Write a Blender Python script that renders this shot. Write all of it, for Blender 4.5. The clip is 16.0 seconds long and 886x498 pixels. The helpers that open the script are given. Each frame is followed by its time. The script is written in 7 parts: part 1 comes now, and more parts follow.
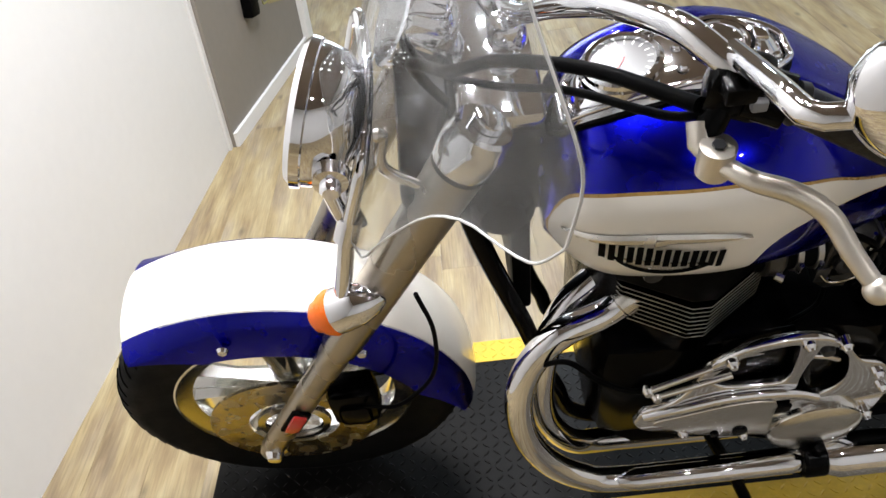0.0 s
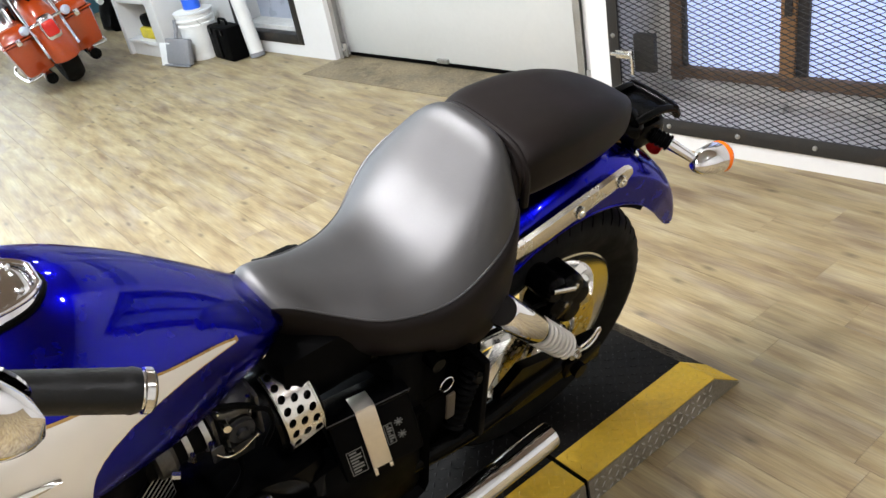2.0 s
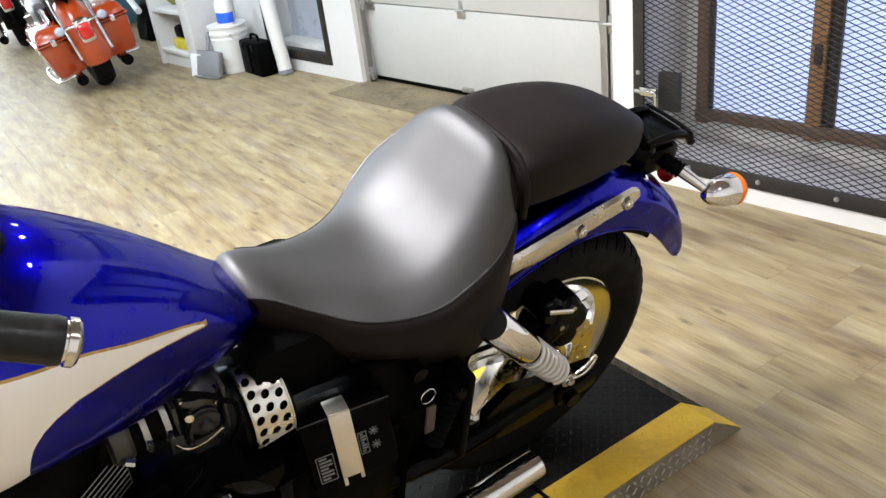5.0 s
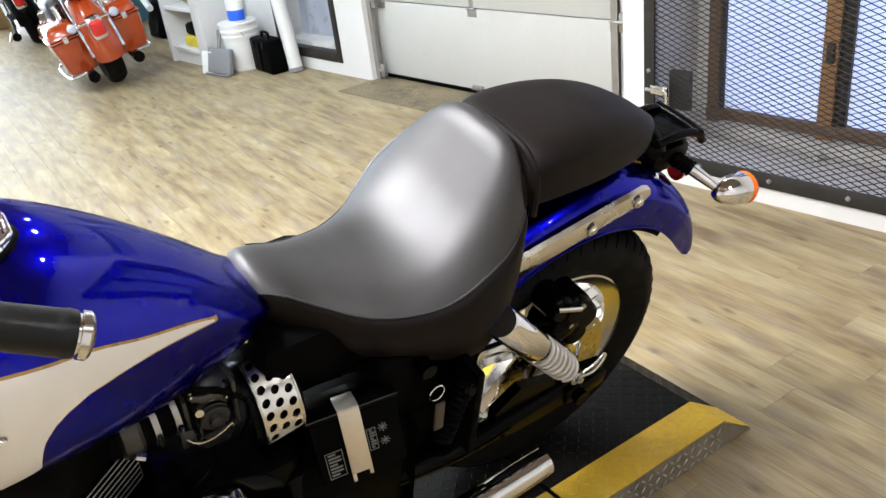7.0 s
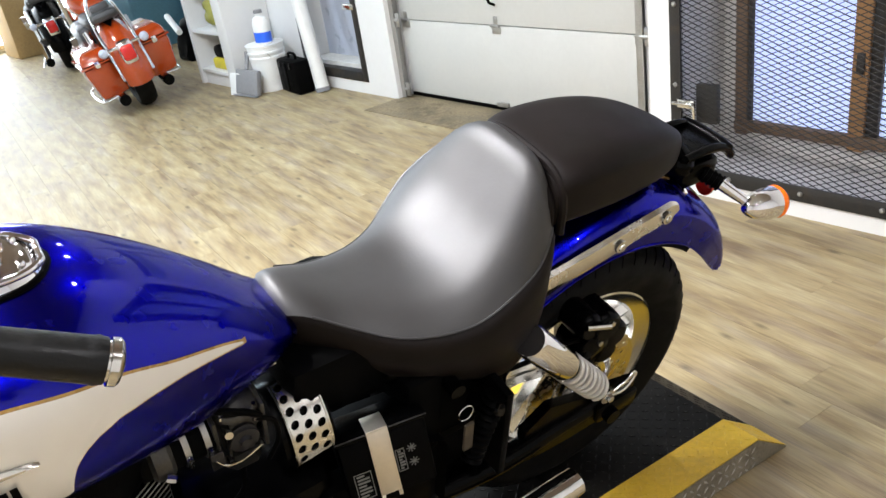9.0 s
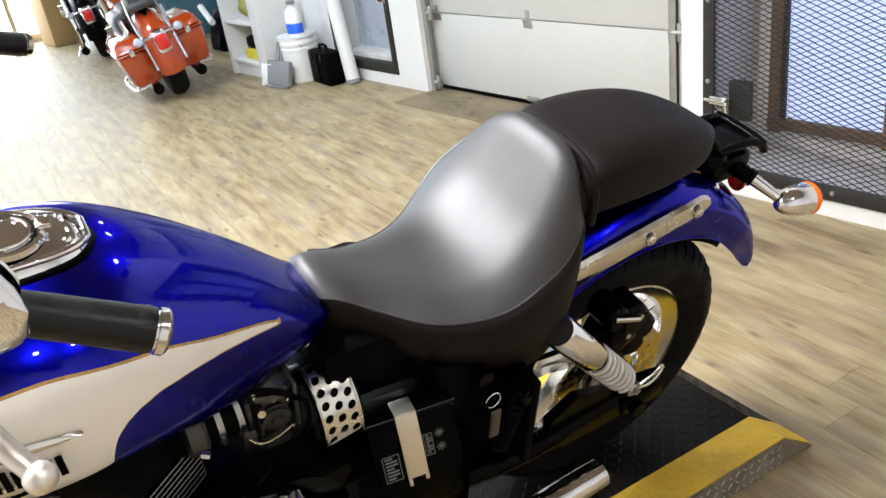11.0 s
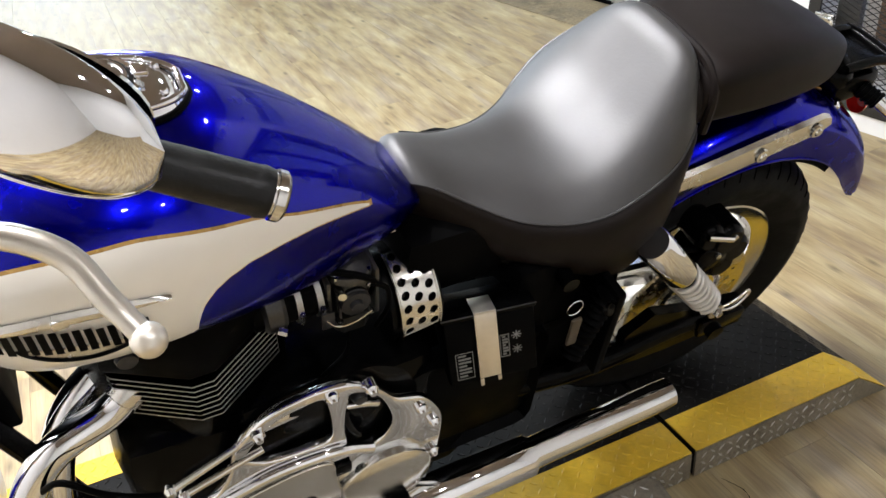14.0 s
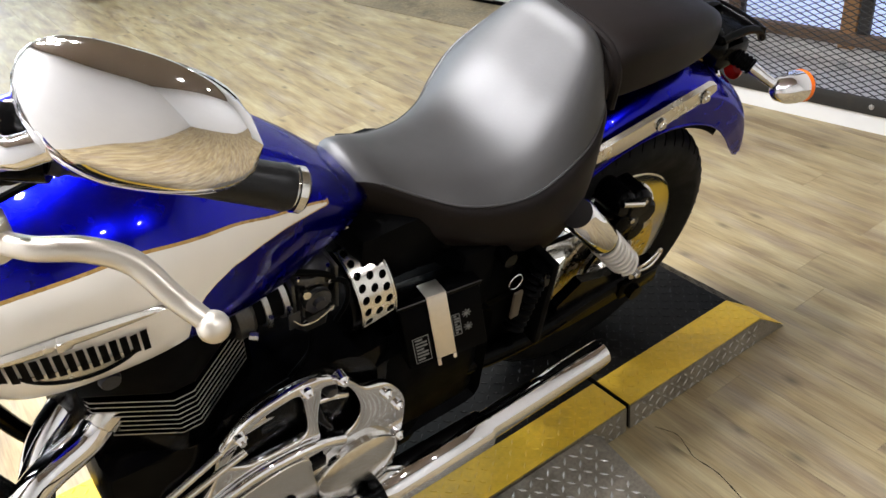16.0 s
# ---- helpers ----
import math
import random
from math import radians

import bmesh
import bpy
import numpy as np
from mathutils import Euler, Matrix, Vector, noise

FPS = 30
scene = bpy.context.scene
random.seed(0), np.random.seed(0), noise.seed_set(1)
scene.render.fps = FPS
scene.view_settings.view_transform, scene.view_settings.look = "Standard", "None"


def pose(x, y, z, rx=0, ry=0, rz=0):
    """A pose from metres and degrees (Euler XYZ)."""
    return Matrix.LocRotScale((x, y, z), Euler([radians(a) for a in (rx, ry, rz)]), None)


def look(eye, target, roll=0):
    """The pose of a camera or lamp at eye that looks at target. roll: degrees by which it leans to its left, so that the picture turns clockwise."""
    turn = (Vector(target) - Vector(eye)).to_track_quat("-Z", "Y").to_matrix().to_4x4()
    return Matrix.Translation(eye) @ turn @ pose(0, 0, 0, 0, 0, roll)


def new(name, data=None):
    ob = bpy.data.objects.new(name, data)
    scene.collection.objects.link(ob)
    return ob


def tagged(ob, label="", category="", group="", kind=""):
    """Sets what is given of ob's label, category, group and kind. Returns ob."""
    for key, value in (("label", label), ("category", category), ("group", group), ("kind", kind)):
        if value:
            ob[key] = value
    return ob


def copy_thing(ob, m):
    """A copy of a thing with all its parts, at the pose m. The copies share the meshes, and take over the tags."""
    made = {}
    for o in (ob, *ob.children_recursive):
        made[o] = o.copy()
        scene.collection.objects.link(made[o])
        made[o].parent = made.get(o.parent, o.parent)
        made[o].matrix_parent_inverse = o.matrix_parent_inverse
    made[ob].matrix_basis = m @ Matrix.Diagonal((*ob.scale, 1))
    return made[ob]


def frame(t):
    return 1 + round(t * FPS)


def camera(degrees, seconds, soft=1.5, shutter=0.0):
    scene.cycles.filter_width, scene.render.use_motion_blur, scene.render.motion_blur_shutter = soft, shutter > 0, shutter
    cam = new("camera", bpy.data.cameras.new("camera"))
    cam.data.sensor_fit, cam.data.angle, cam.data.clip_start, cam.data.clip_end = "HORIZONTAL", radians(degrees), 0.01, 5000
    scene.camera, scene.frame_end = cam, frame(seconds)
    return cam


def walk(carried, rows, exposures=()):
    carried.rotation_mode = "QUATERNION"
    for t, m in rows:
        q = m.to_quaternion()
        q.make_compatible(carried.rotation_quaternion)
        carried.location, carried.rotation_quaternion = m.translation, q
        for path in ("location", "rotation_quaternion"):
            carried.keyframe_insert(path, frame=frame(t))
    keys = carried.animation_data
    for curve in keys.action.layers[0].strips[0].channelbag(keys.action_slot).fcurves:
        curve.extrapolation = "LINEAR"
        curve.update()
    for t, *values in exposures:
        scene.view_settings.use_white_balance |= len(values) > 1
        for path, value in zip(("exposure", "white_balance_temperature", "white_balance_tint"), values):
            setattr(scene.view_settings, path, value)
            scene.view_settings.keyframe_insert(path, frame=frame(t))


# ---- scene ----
cam = camera(56.9, 16.0)
PATH = [
    (0, (0.786, -1.338, 1.432), (-0.843, -1.175, 0.283), -8.0),
    (0.5, (0.813, -1.249, 1.451), (-0.84, -0.835, 0.405), -10.5),
    (1, (0.827, -1.156, 1.442), (-0.741, -0.43, 0.435), -11.5),
    (1.5, (0.841, -1.076, 1.435), (-0.628, -0.131, 0.46), -12.3),
    (2, (0.872, -1.026, 1.425), (-0.454, 0.107, 0.447), -11.4),
    (2.5, (0.888, -0.994, 1.422), (-0.384, 0.251, 0.509), -10.1),
    (3, (0.902, -0.971, 1.384), (-0.464, 0.251, 0.584), -7.9),
    (3.5, (0.912, -0.962, 1.374), (-0.424, 0.287, 0.565), -8.6),
    (4, (0.9, -0.981, 1.356), (-0.458, 0.193, 0.475), -7.4),
    (6.5, (0.876, -0.991, 1.352), (-0.528, 0.125, 0.466), -7.8),
    (7, (0.882, -0.991, 1.352), (-0.511, 0.129, 0.457), -7.4),
    (7.5, (0.884, -0.987, 1.35), (-0.511, 0.142, 0.467), -7.7),
    (8, (0.885, -0.987, 1.347), (-0.524, 0.116, 0.453), -8.4),
    (8.5, (0.883, -0.986, 1.345), (-0.531, 0.108, 0.449), -8.5),
    (9, (0.879, -0.987, 1.355), (-0.569, 0.099, 0.503), -8.9),
    (11.5, (0.886, -1.008, 1.35), (-0.599, 0.016, 0.484), -8.6),
    (12, (0.872, -1.001, 1.342), (-0.576, 0.018, 0.412), -8.6),
    (12.5, (0.86, -0.998, 1.333), (-0.576, 0.003, 0.366), -7.7),
    (13, (0.855, -0.996, 1.33), (-0.579, -0.008, 0.347), -7.8),
    (13.5, (0.843, -1.006, 1.322), (-0.593, -0.055, 0.304), -6.8),
    (14, (0.801, -1.031, 1.317), (-0.668, -0.174, 0.264), -5.1),
    (14.5, (0.759, -1.073, 1.332), (-0.771, -0.335, 0.275), -3.3),
    (15, (0.752, -1.15, 1.325), (-0.734, -0.393, 0.222), -4.1),
    (15.5, (0.783, -1.217, 1.34), (-0.61, -0.23, 0.299), -3.8),
    (16, (0.809, -1.143, 1.342), (-0.499, -0.07, 0.276), -7.2),
]
walk(cam, [(t, look(eye, target, roll)) for t, eye, target, roll in PATH], exposures=[(0, -0.70), (0.5, -0.36), (1, -0.12), (3.5, 0.05), (9, 0.05), (12.5, 0.0), (15, -0.05), (16, -0.05)])

# ---- light ----
world = bpy.data.worlds.new("world")
scene.world = world
world.use_nodes = True
world.node_tree.nodes["Background"].inputs[0].default_value = (0.75, 0.85, 1.0, 1)
world.node_tree.nodes["Background"].inputs[1].default_value = 0.6

FLOOR, CEIL = -0.065, 2.75
DECK = 0.014


def lamp(name, m, power, size, colour, shape="DISK", size_y=None):
    data = bpy.data.lights.new(name, "AREA")
    data.energy, data.shape, data.size, data.color = power, shape, size, colour
    if size_y:
        data.size_y = size_y
    ob = new(name, data)
    ob.matrix_world = m
    return ob


# ---- materials ----
def node(nt, kind, **inputs):
    n = nt.nodes.new(kind)
    for key, value in inputs.items():
        n.inputs[key.replace("_", " ")].default_value = value
    return n


def material(name, base, rough=0.5, metal=0.0, vary=0.12, scale=6.0, bump=0.0, bump_scale=80.0, rough_vary=0.08, coat=0.0,
             stretch=(1, 1, 1), alpha=None, stain=None, stain_amount=0.0, per_object=0.0, spec=0.5):
    m = bpy.data.materials.new(name)
    m.use_nodes = True
    nt = m.node_tree
    b = nt.nodes["Principled BSDF"]
    link = nt.links.new
    co = nt.nodes.new("ShaderNodeTexCoord")
    mp = nt.nodes.new("ShaderNodeMapping")
    mp.inputs["Scale"].default_value = stretch
    link(co.outputs["Object"], mp.inputs["Vector"])
    big = node(nt, "ShaderNodeTexNoise", Scale=scale, Detail=4.0)
    fine = node(nt, "ShaderNodeTexNoise", Scale=scale * 9, Detail=6.0)
    link(mp.outputs[0], big.inputs["Vector"])
    link(mp.outputs[0], fine.inputs["Vector"])
    add = nt.nodes.new("ShaderNodeMath")
    add.operation = "ADD"
    link(big.outputs[0], add.inputs[0])
    link(fine.outputs[0], add.inputs[1])
    ramp = node(nt, "ShaderNodeMapRange", From_Min=0.6, From_Max=1.4, To_Min=1 - vary, To_Max=1 + vary)
    link(add.outputs[0], ramp.inputs["Value"])
    value = ramp.outputs[0]
    if per_object:
        info = nt.nodes.new("ShaderNodeObjectInfo")
        r2 = node(nt, "ShaderNodeMapRange", From_Min=0.0, From_Max=1.0, To_Min=1 - per_object, To_Max=1 + per_object)
        link(info.outputs["Random"], r2.inputs["Value"])
        mul = nt.nodes.new("ShaderNodeMath")
        mul.operation = "MULTIPLY"
        link(value, mul.inputs[0])
        link(r2.outputs[0], mul.inputs[1])
        value = mul.outputs[0]
    mix = nt.nodes.new("ShaderNodeVectorMath")
    mix.operation = "SCALE"
    mix.inputs[0].default_value = base
    link(value, mix.inputs["Scale"])
    colour = mix.outputs[0]
    if stain:
        st = node(nt, "ShaderNodeTexNoise", Scale=scale * 0.6, Detail=8.0, Roughness=0.7)
        link(mp.outputs[0], st.inputs["Vector"])
        sr = node(nt, "ShaderNodeMapRange", From_Min=0.52, From_Max=0.72, To_Min=0.0, To_Max=stain_amount)
        link(st.outputs[0], sr.inputs["Value"])
        mx = nt.nodes.new("ShaderNodeMix")
        mx.data_type = "RGBA"
        link(sr.outputs[0], mx.inputs["Factor"])
        link(colour, mx.inputs["A"])
        mx.inputs["B"].default_value = (*stain, 1)
        colour = mx.outputs["Result"]
    link(colour, b.inputs["Base Color"])
    rr = node(nt, "ShaderNodeMapRange", From_Min=0.35, From_Max=0.65, To_Min=max(0.02, rough - rough_vary), To_Max=min(1, rough + rough_vary))
    link(big.outputs[0], rr.inputs["Value"])
    link(rr.outputs[0], b.inputs["Roughness"])
    b.inputs["Metallic"].default_value = metal
    b.inputs["Coat Weight"].default_value = coat
    b.inputs["Coat Roughness"].default_value = 0.03
    b.inputs["Specular IOR Level"].default_value = spec
    if bump:
        bn = node(nt, "ShaderNodeTexNoise", Scale=bump_scale, Detail=5.0)
        link(mp.outputs[0], bn.inputs["Vector"])
        bp = node(nt, "ShaderNodeBump", Strength=bump, Distance=0.002)
        link(bn.outputs[0], bp.inputs["Height"])
        link(bp.outputs[0], b.inputs["Normal"])
    return m


def glow(name, colour, strength):
    m = bpy.data.materials.new(name)
    m.use_nodes = True
    b = m.node_tree.nodes["Principled BSDF"]
    b.inputs["Base Color"].default_value = (*colour, 1)
    b.inputs["Emission Color"].default_value = (*colour, 1)
    b.inputs["Emission Strength"].default_value = strength
    return m


def glass(name, tint, rough=0.02):
    """Thin clear sheet: mostly see-through, with a sheen that grows at grazing angles."""
    m = bpy.data.materials.new(name)
    m.use_nodes = True
    nt = m.node_tree
    out = nt.nodes["Material Output"]
    tr = nt.nodes.new("ShaderNodeBsdfTransparent")
    tr.inputs[0].default_value = (*tint, 1)
    gl = nt.nodes.new("ShaderNodeBsdfGlossy")
    gl.inputs["Roughness"].default_value = rough
    lw = nt.nodes.new("ShaderNodeLayerWeight")
    lw.inputs["Blend"].default_value = 0.5
    pw = nt.nodes.new("ShaderNodeMath")
    pw.operation, pw.inputs[1].default_value = "POWER", 4.0
    nt.links.new(lw.outputs["Facing"], pw.inputs[0])
    fr = node(nt, "ShaderNodeMapRange", To_Min=0.035, To_Max=0.6)
    nt.links.new(pw.outputs[0], fr.inputs["Value"])
    haze = nt.nodes.new("ShaderNodeBsdfDiffuse")
    haze.inputs[0].default_value = (0.8, 0.8, 0.78, 1)
    ns = node(nt, "ShaderNodeTexNoise", Scale=14.0, Detail=5.0)
    hr = node(nt, "ShaderNodeMapRange", From_Min=0.3, From_Max=0.75, To_Min=0.02, To_Max=0.09)
    nt.links.new(ns.outputs[0], hr.inputs["Value"])
    m0 = nt.nodes.new("ShaderNodeMixShader")
    nt.links.new(hr.outputs[0], m0.inputs[0])
    nt.links.new(tr.outputs[0], m0.inputs[1])
    nt.links.new(haze.outputs[0], m0.inputs[2])
    m1 = nt.nodes.new("ShaderNodeMixShader")
    nt.links.new(fr.outputs[0], m1.inputs[0])
    nt.links.new(m0.outputs[0], m1.inputs[1])
    nt.links.new(gl.outputs[0], m1.inputs[2])
    nt.links.new(m1.outputs[0], out.inputs["Surface"])
    return m


CHROME = material("chrome", (0.82, 0.82, 0.84), 0.05, 1.0, vary=0.03, rough_vary=0.02, scale=9)
CHROME_SOFT = material("brushed_metal", (0.72, 0.70, 0.66), 0.22, 1.0, vary=0.06, rough_vary=0.06, scale=20)
ALU = material("polished_alloy", (0.70, 0.69, 0.66), 0.16, 1.0, vary=0.08, rough_vary=0.06, scale=14)
FORK_METAL = material("satin_fork_alloy", (0.37, 0.335, 0.285), 0.27, 1.0, vary=0.05, rough_vary=0.05, scale=10)
SATIN = material("satin_lacquered_alloy", (0.74, 0.69, 0.61), 0.40, 1.0, vary=0.05, rough_vary=0.05, scale=12)
STEEL = material("galvanised_steel", (0.45, 0.44, 0.42), 0.42, 0.9, vary=0.2, scale=18, bump=0.1)
BLUE = material("metallic_blue_paint", (0.0013, 0.0021, 0.33), 0.25, 1.0, vary=0.1, scale=30, rough_vary=0.03, coat=0.5)
BLUE.node_tree.nodes["Principled BSDF"].inputs["Specular Tint"].default_value = (0.02, 0.03, 0.5, 1)
CREAM = material("cream_white_paint", (0.82, 0.78, 0.70), 0.2, 0.0, vary=0.02, scale=4, coat=0.8, rough_vary=0.03)
GOLD = material("gold_pinstripe", (0.42, 0.25, 0.07), 0.3, 0.2, vary=0.05, scale=40)
LEATHER = material("black_leather", (0.0080, 0.0070, 0.0068), 0.54, 0.0, vary=0.18, scale=8, bump=0.07, bump_scale=260, rough_vary=0.05, spec=1.0)
LEATHER.node_tree.nodes["Principled BSDF"].inputs["IOR"].default_value = 1.48
# pillion pad's vinyl; on the saddle's sides it is leather with shade in its colour
LEATHER_PAD = material("black_vinyl_shaded_leather", (0.0066, 0.0045, 0.0039), 0.52, 0.0, vary=0.15, scale=8, bump=0.10, bump_scale=300, rough_vary=0.05, spec=0.14)
RUBBER = material("tyre_rubber", (0.004, 0.004, 0.004), 0.7, 0.0, vary=0.2, scale=20, bump=0.2, bump_scale=120, spec=0.12)
GRIP = material("grip_rubber", (0.004, 0.004, 0.004), 0.38, 0.0, vary=0.2, scale=30, bump=0.5, bump_scale=90, spec=0.3)
BLACK = material("black_paint", (0.0012, 0.0012, 0.0013), 0.20, 0.0, vary=0.15, scale=20, rough_vary=0.06, spec=0.07)
BLACK_MATT = material("black_plastic", (0.0018, 0.0018, 0.0019), 0.5, 0.0, vary=0.2, scale=20, bump=0.08, spec=0.03)
GREY_CAST = material("cast_alloy", (0.06, 0.06, 0.063), 0.38, 0.8, vary=0.2, scale=25, bump=0.15)
ORANGE_LENS = material("amber_lens", (0.95, 0.17, 0.004), 0.2, 0.0, vary=0.05, scale=20, coat=0.15)
CARB_CAST = material("pale_cast_alloy", (0.075, 0.073, 0.068), 0.40, 0.8, vary=0.25, scale=30, bump=0.2)
FIN_EDGE = material("machined_fin_edge", (0.34, 0.34, 0.33), 0.35, 1.0, vary=0.1, scale=30)
RED_LENS = material("red_lens", (0.55, 0.015, 0.012), 0.15, 0.0, vary=0.05, scale=20, coat=0.5)
SHIELD = glass("clear_acrylic", (0.93, 0.94, 0.95))
DISC = material("brake_disc_steel", (0.55, 0.50, 0.40), 0.25, 1.0, vary=0.1, scale=30)
DECK_BLACK = material("black_tread_plate", (0.0060, 0.0054, 0.0048), 0.42, 0.0, vary=0.3, scale=7, bump=0.12, stain=(0.012, 0.011, 0.010), stain_amount=0.3, spec=0.11)
DECK_YELLOW = material("yellow_tread_paint", (0.66, 0.42, 0.025), 0.45, 0.0, vary=0.14, scale=9, bump=0.1, stain=(0.20, 0.13, 0.04), stain_amount=0.45)
WORN_STEEL = material("worn_platform_steel", (0.26, 0.235, 0.19), 0.45, 0.6, vary=0.35, scale=14, bump=0.15, stain=(0.07, 0.055, 0.04), stain_amount=0.6)
SPRING = material("pale_spring_paint", (0.62, 0.60, 0.56), 0.35, 0.3, vary=0.05, scale=20)
PRINT = material("faded_grey_print", (0.16, 0.16, 0.155), 0.6, 0.0, vary=0.2, scale=60)
PLASTER = material("pale_plaster", (0.60, 0.585, 0.565), 0.7, 0.0, vary=0.08, scale=8, bump=0.1)
CEILING = material("tan_ceiling_board", (0.19, 0.145, 0.105), 0.6, 0.0, vary=0.06, scale=3)
WHITE = material("white_wall_paint", (0.70, 0.695, 0.68), 0.55, 0.0, vary=0.025, scale=2.5, bump=0.05, bump_scale=160)
GREY_WALL = material("grey_wall_paint", (0.21, 0.190, 0.165), 0.6, 0.0, vary=0.05, scale=3, bump=0.05)
DOOR_WHITE = material("white_door_steel", (0.53, 0.53, 0.50), 0.4, 0.0, vary=0.03, scale=5, stain=(0.6, 0.57, 0.5), stain_amount=0.2)
IRON = material("dark_iron", (0.020, 0.019, 0.018), 0.5, 0.2, vary=0.3, scale=15, bump=0.15, stain=(0.10, 0.06, 0.03), stain_amount=0.3)
WOOD = material("stained_wood", (0.30, 0.155, 0.058), 0.5, 0.0, vary=0.25, scale=5, stretch=(6, 6, 0.7), bump=0.1)
# weathered wood whose dark tone also holds the right jamb's shadow
OLD_SHADED_WOOD = material("weathered_shaded_brown_wood", (0.135, 0.082, 0.046), 0.6, 0.0, vary=0.35, scale=6, stretch=(6, 6, 0.7), bump=0.15, stain=(0.035, 0.024, 0.018), stain_amount=0.5)
CONCRETE = material("grey_concrete", (0.58, 0.57, 0.54), 0.8, 0.0, vary=0.2, scale=8, bump=0.3, bump_scale=60)
SLAB = material("stained_concrete", (0.21, 0.165, 0.098), 0.65, 0.0, vary=0.5, scale=7, bump=0.3, stain=(0.040, 0.029, 0.018), stain_amount=1.0)
FROSTED = material("frosted_grey_pane", (0.42, 0.45, 0.52), 0.35, 0.0, vary=0.08, scale=10, bump=0.1, bump_scale=60)
SKY_PANE = glow("frosted_daylight_pane", (0.56, 0.68, 1.0), 0.55)
SHOP_PANE = glow("daylight_shop_pane", (0.82, 0.91, 1.0), 8.0)
LAMP_GLOW = glow("lamp_lens", (0.95, 0.97, 1.0), 40.0)
ORANGE = material("orange_paint", (0.33, 0.038, 0.004), 0.18, 0.0, vary=0.1, scale=10, coat=1.0)
WHITE_PLASTIC = material("white_plastic", (0.78, 0.78, 0.76), 0.4, 0.0, vary=0.05, scale=10)
BLUE_LABEL = material("blue_label", (0.02, 0.12, 0.75), 0.4)
GREY_PLASTIC = material("grey_plastic", (0.22, 0.22, 0.23), 0.5, 0.0, vary=0.1)
YELLOW = material("yellow_cloth", (0.62, 0.50, 0.04), 0.7, 0.0, vary=0.25, scale=18)
OLIVE = material("olive_bag", (0.28, 0.27, 0.06), 0.7, 0.0, vary=0.3, scale=12)
TEAL = material("teal_plastic", (0.05, 0.14, 0.18), 0.5, 0.0, vary=0.15)
BLUE_CLOTH = material("blue_tarpaulin", (0.05, 0.13, 0.36), 0.6, 0.0, vary=0.15)
CARDBOARD = material("brown_cardboard", (0.34, 0.22, 0.09), 0.8, 0.0, vary=0.15)


def plank_material():
    m = bpy.data.materials.new("vinyl_plank")
    m.use_nodes = True
    nt = m.node_tree
    b = nt.nodes["Principled BSDF"]
    link = nt.links.new
    co, info = nt.nodes.new("ShaderNodeTexCoord"), nt.nodes.new("ShaderNodeObjectInfo")
    geo = nt.nodes.new("ShaderNodeNewGeometry")
    rnd = nt.nodes.new("ShaderNodeMath")
    rnd.operation = "ADD"
    link(info.outputs["Random"], rnd.inputs[0])
    link(geo.outputs["Random Per Island"], rnd.inputs[1])
    shift = nt.nodes.new("ShaderNodeVectorMath")
    shift.operation = "SCALE"
    shift.inputs[0].default_value = (37, 19, 11)
    link(rnd.outputs[0], shift.inputs["Scale"])
    add = nt.nodes.new("ShaderNodeVectorMath")
    link(co.outputs["Object"], add.inputs[0])
    link(shift.outputs[0], add.inputs[1])
    def streaks(sx, sy, scale, detail):
        mp = nt.nodes.new("ShaderNodeMapping")
        mp.inputs["Scale"].default_value = (sx, sy, 1)
        link(add.outputs[0], mp.inputs["Vector"])
        n = node(nt, "ShaderNodeTexNoise", Scale=scale, Detail=detail, Roughness=0.5)
        n.inputs["Distortion"].default_value = 0.15
        link(mp.outputs[0], n.inputs["Vector"])
        return n
    broad, grain = streaks(1.7, 9, 2.0, 5.0), streaks(3.5, 60, 3.0, 5.0)
    ramp = nt.nodes.new("ShaderNodeValToRGB")
    e = ramp.color_ramp.elements
    e[0].position, e[0].color = 0.29, (0.190, 0.130, 0.060, 1)
    e[1].position, e[1].color = 0.72, (0.405, 0.336, 0.195, 1)
    mid = e.new(0.47)
    mid.color = (0.305, 0.232, 0.116, 1)
    link(broad.outputs[0], ramp.inputs[0])
    gr = node(nt, "ShaderNodeMapRange", From_Min=0.3, From_Max=0.7, To_Min=0.80, To_Max=1.14)
    link(grain.outputs[0], gr.inputs["Value"])
    per = node(nt, "ShaderNodeMapRange", From_Min=0.0, From_Max=2.0, To_Min=0.90, To_Max=1.10)
    link(rnd.outputs[0], per.inputs["Value"])
    mul = nt.nodes.new("ShaderNodeMath")
    mul.operation = "MULTIPLY"
    link(gr.outputs[0], mul.inputs[0])
    link(per.outputs[0], mul.inputs[1])
    vor = node(nt, "ShaderNodeTexVoronoi", Scale=2.0)
    vor.voronoi_dimensions = "2D"
    mpk = nt.nodes.new("ShaderNodeMapping")
    mpk.inputs["Scale"].default_value = (1, 2.4, 1)
    link(add.outputs[0], mpk.inputs["Vector"])
    link(mpk.outputs[0], vor.inputs["Vector"])
    knot = node(nt, "ShaderNodeMapRange", From_Min=0.0, From_Max=0.075, To_Min=0.42, To_Max=1.0)
    link(vor.outputs["Distance"], knot.inputs["Value"])
    mul2 = nt.nodes.new("ShaderNodeMath")
    mul2.operation = "MULTIPLY"
    link(mul.outputs[0], mul2.inputs[0])
    link(knot.outputs[0], mul2.inputs[1])
    sc = nt.nodes.new("ShaderNodeVectorMath")
    sc.operation = "SCALE"
    link(ramp.outputs[0], sc.inputs[0])
    link(mul2.outputs[0], sc.inputs["Scale"])
    # weathered grey-mauve patches between the yellow ones
    patch = streaks(1.2, 5.5, 2.6, 4.0)
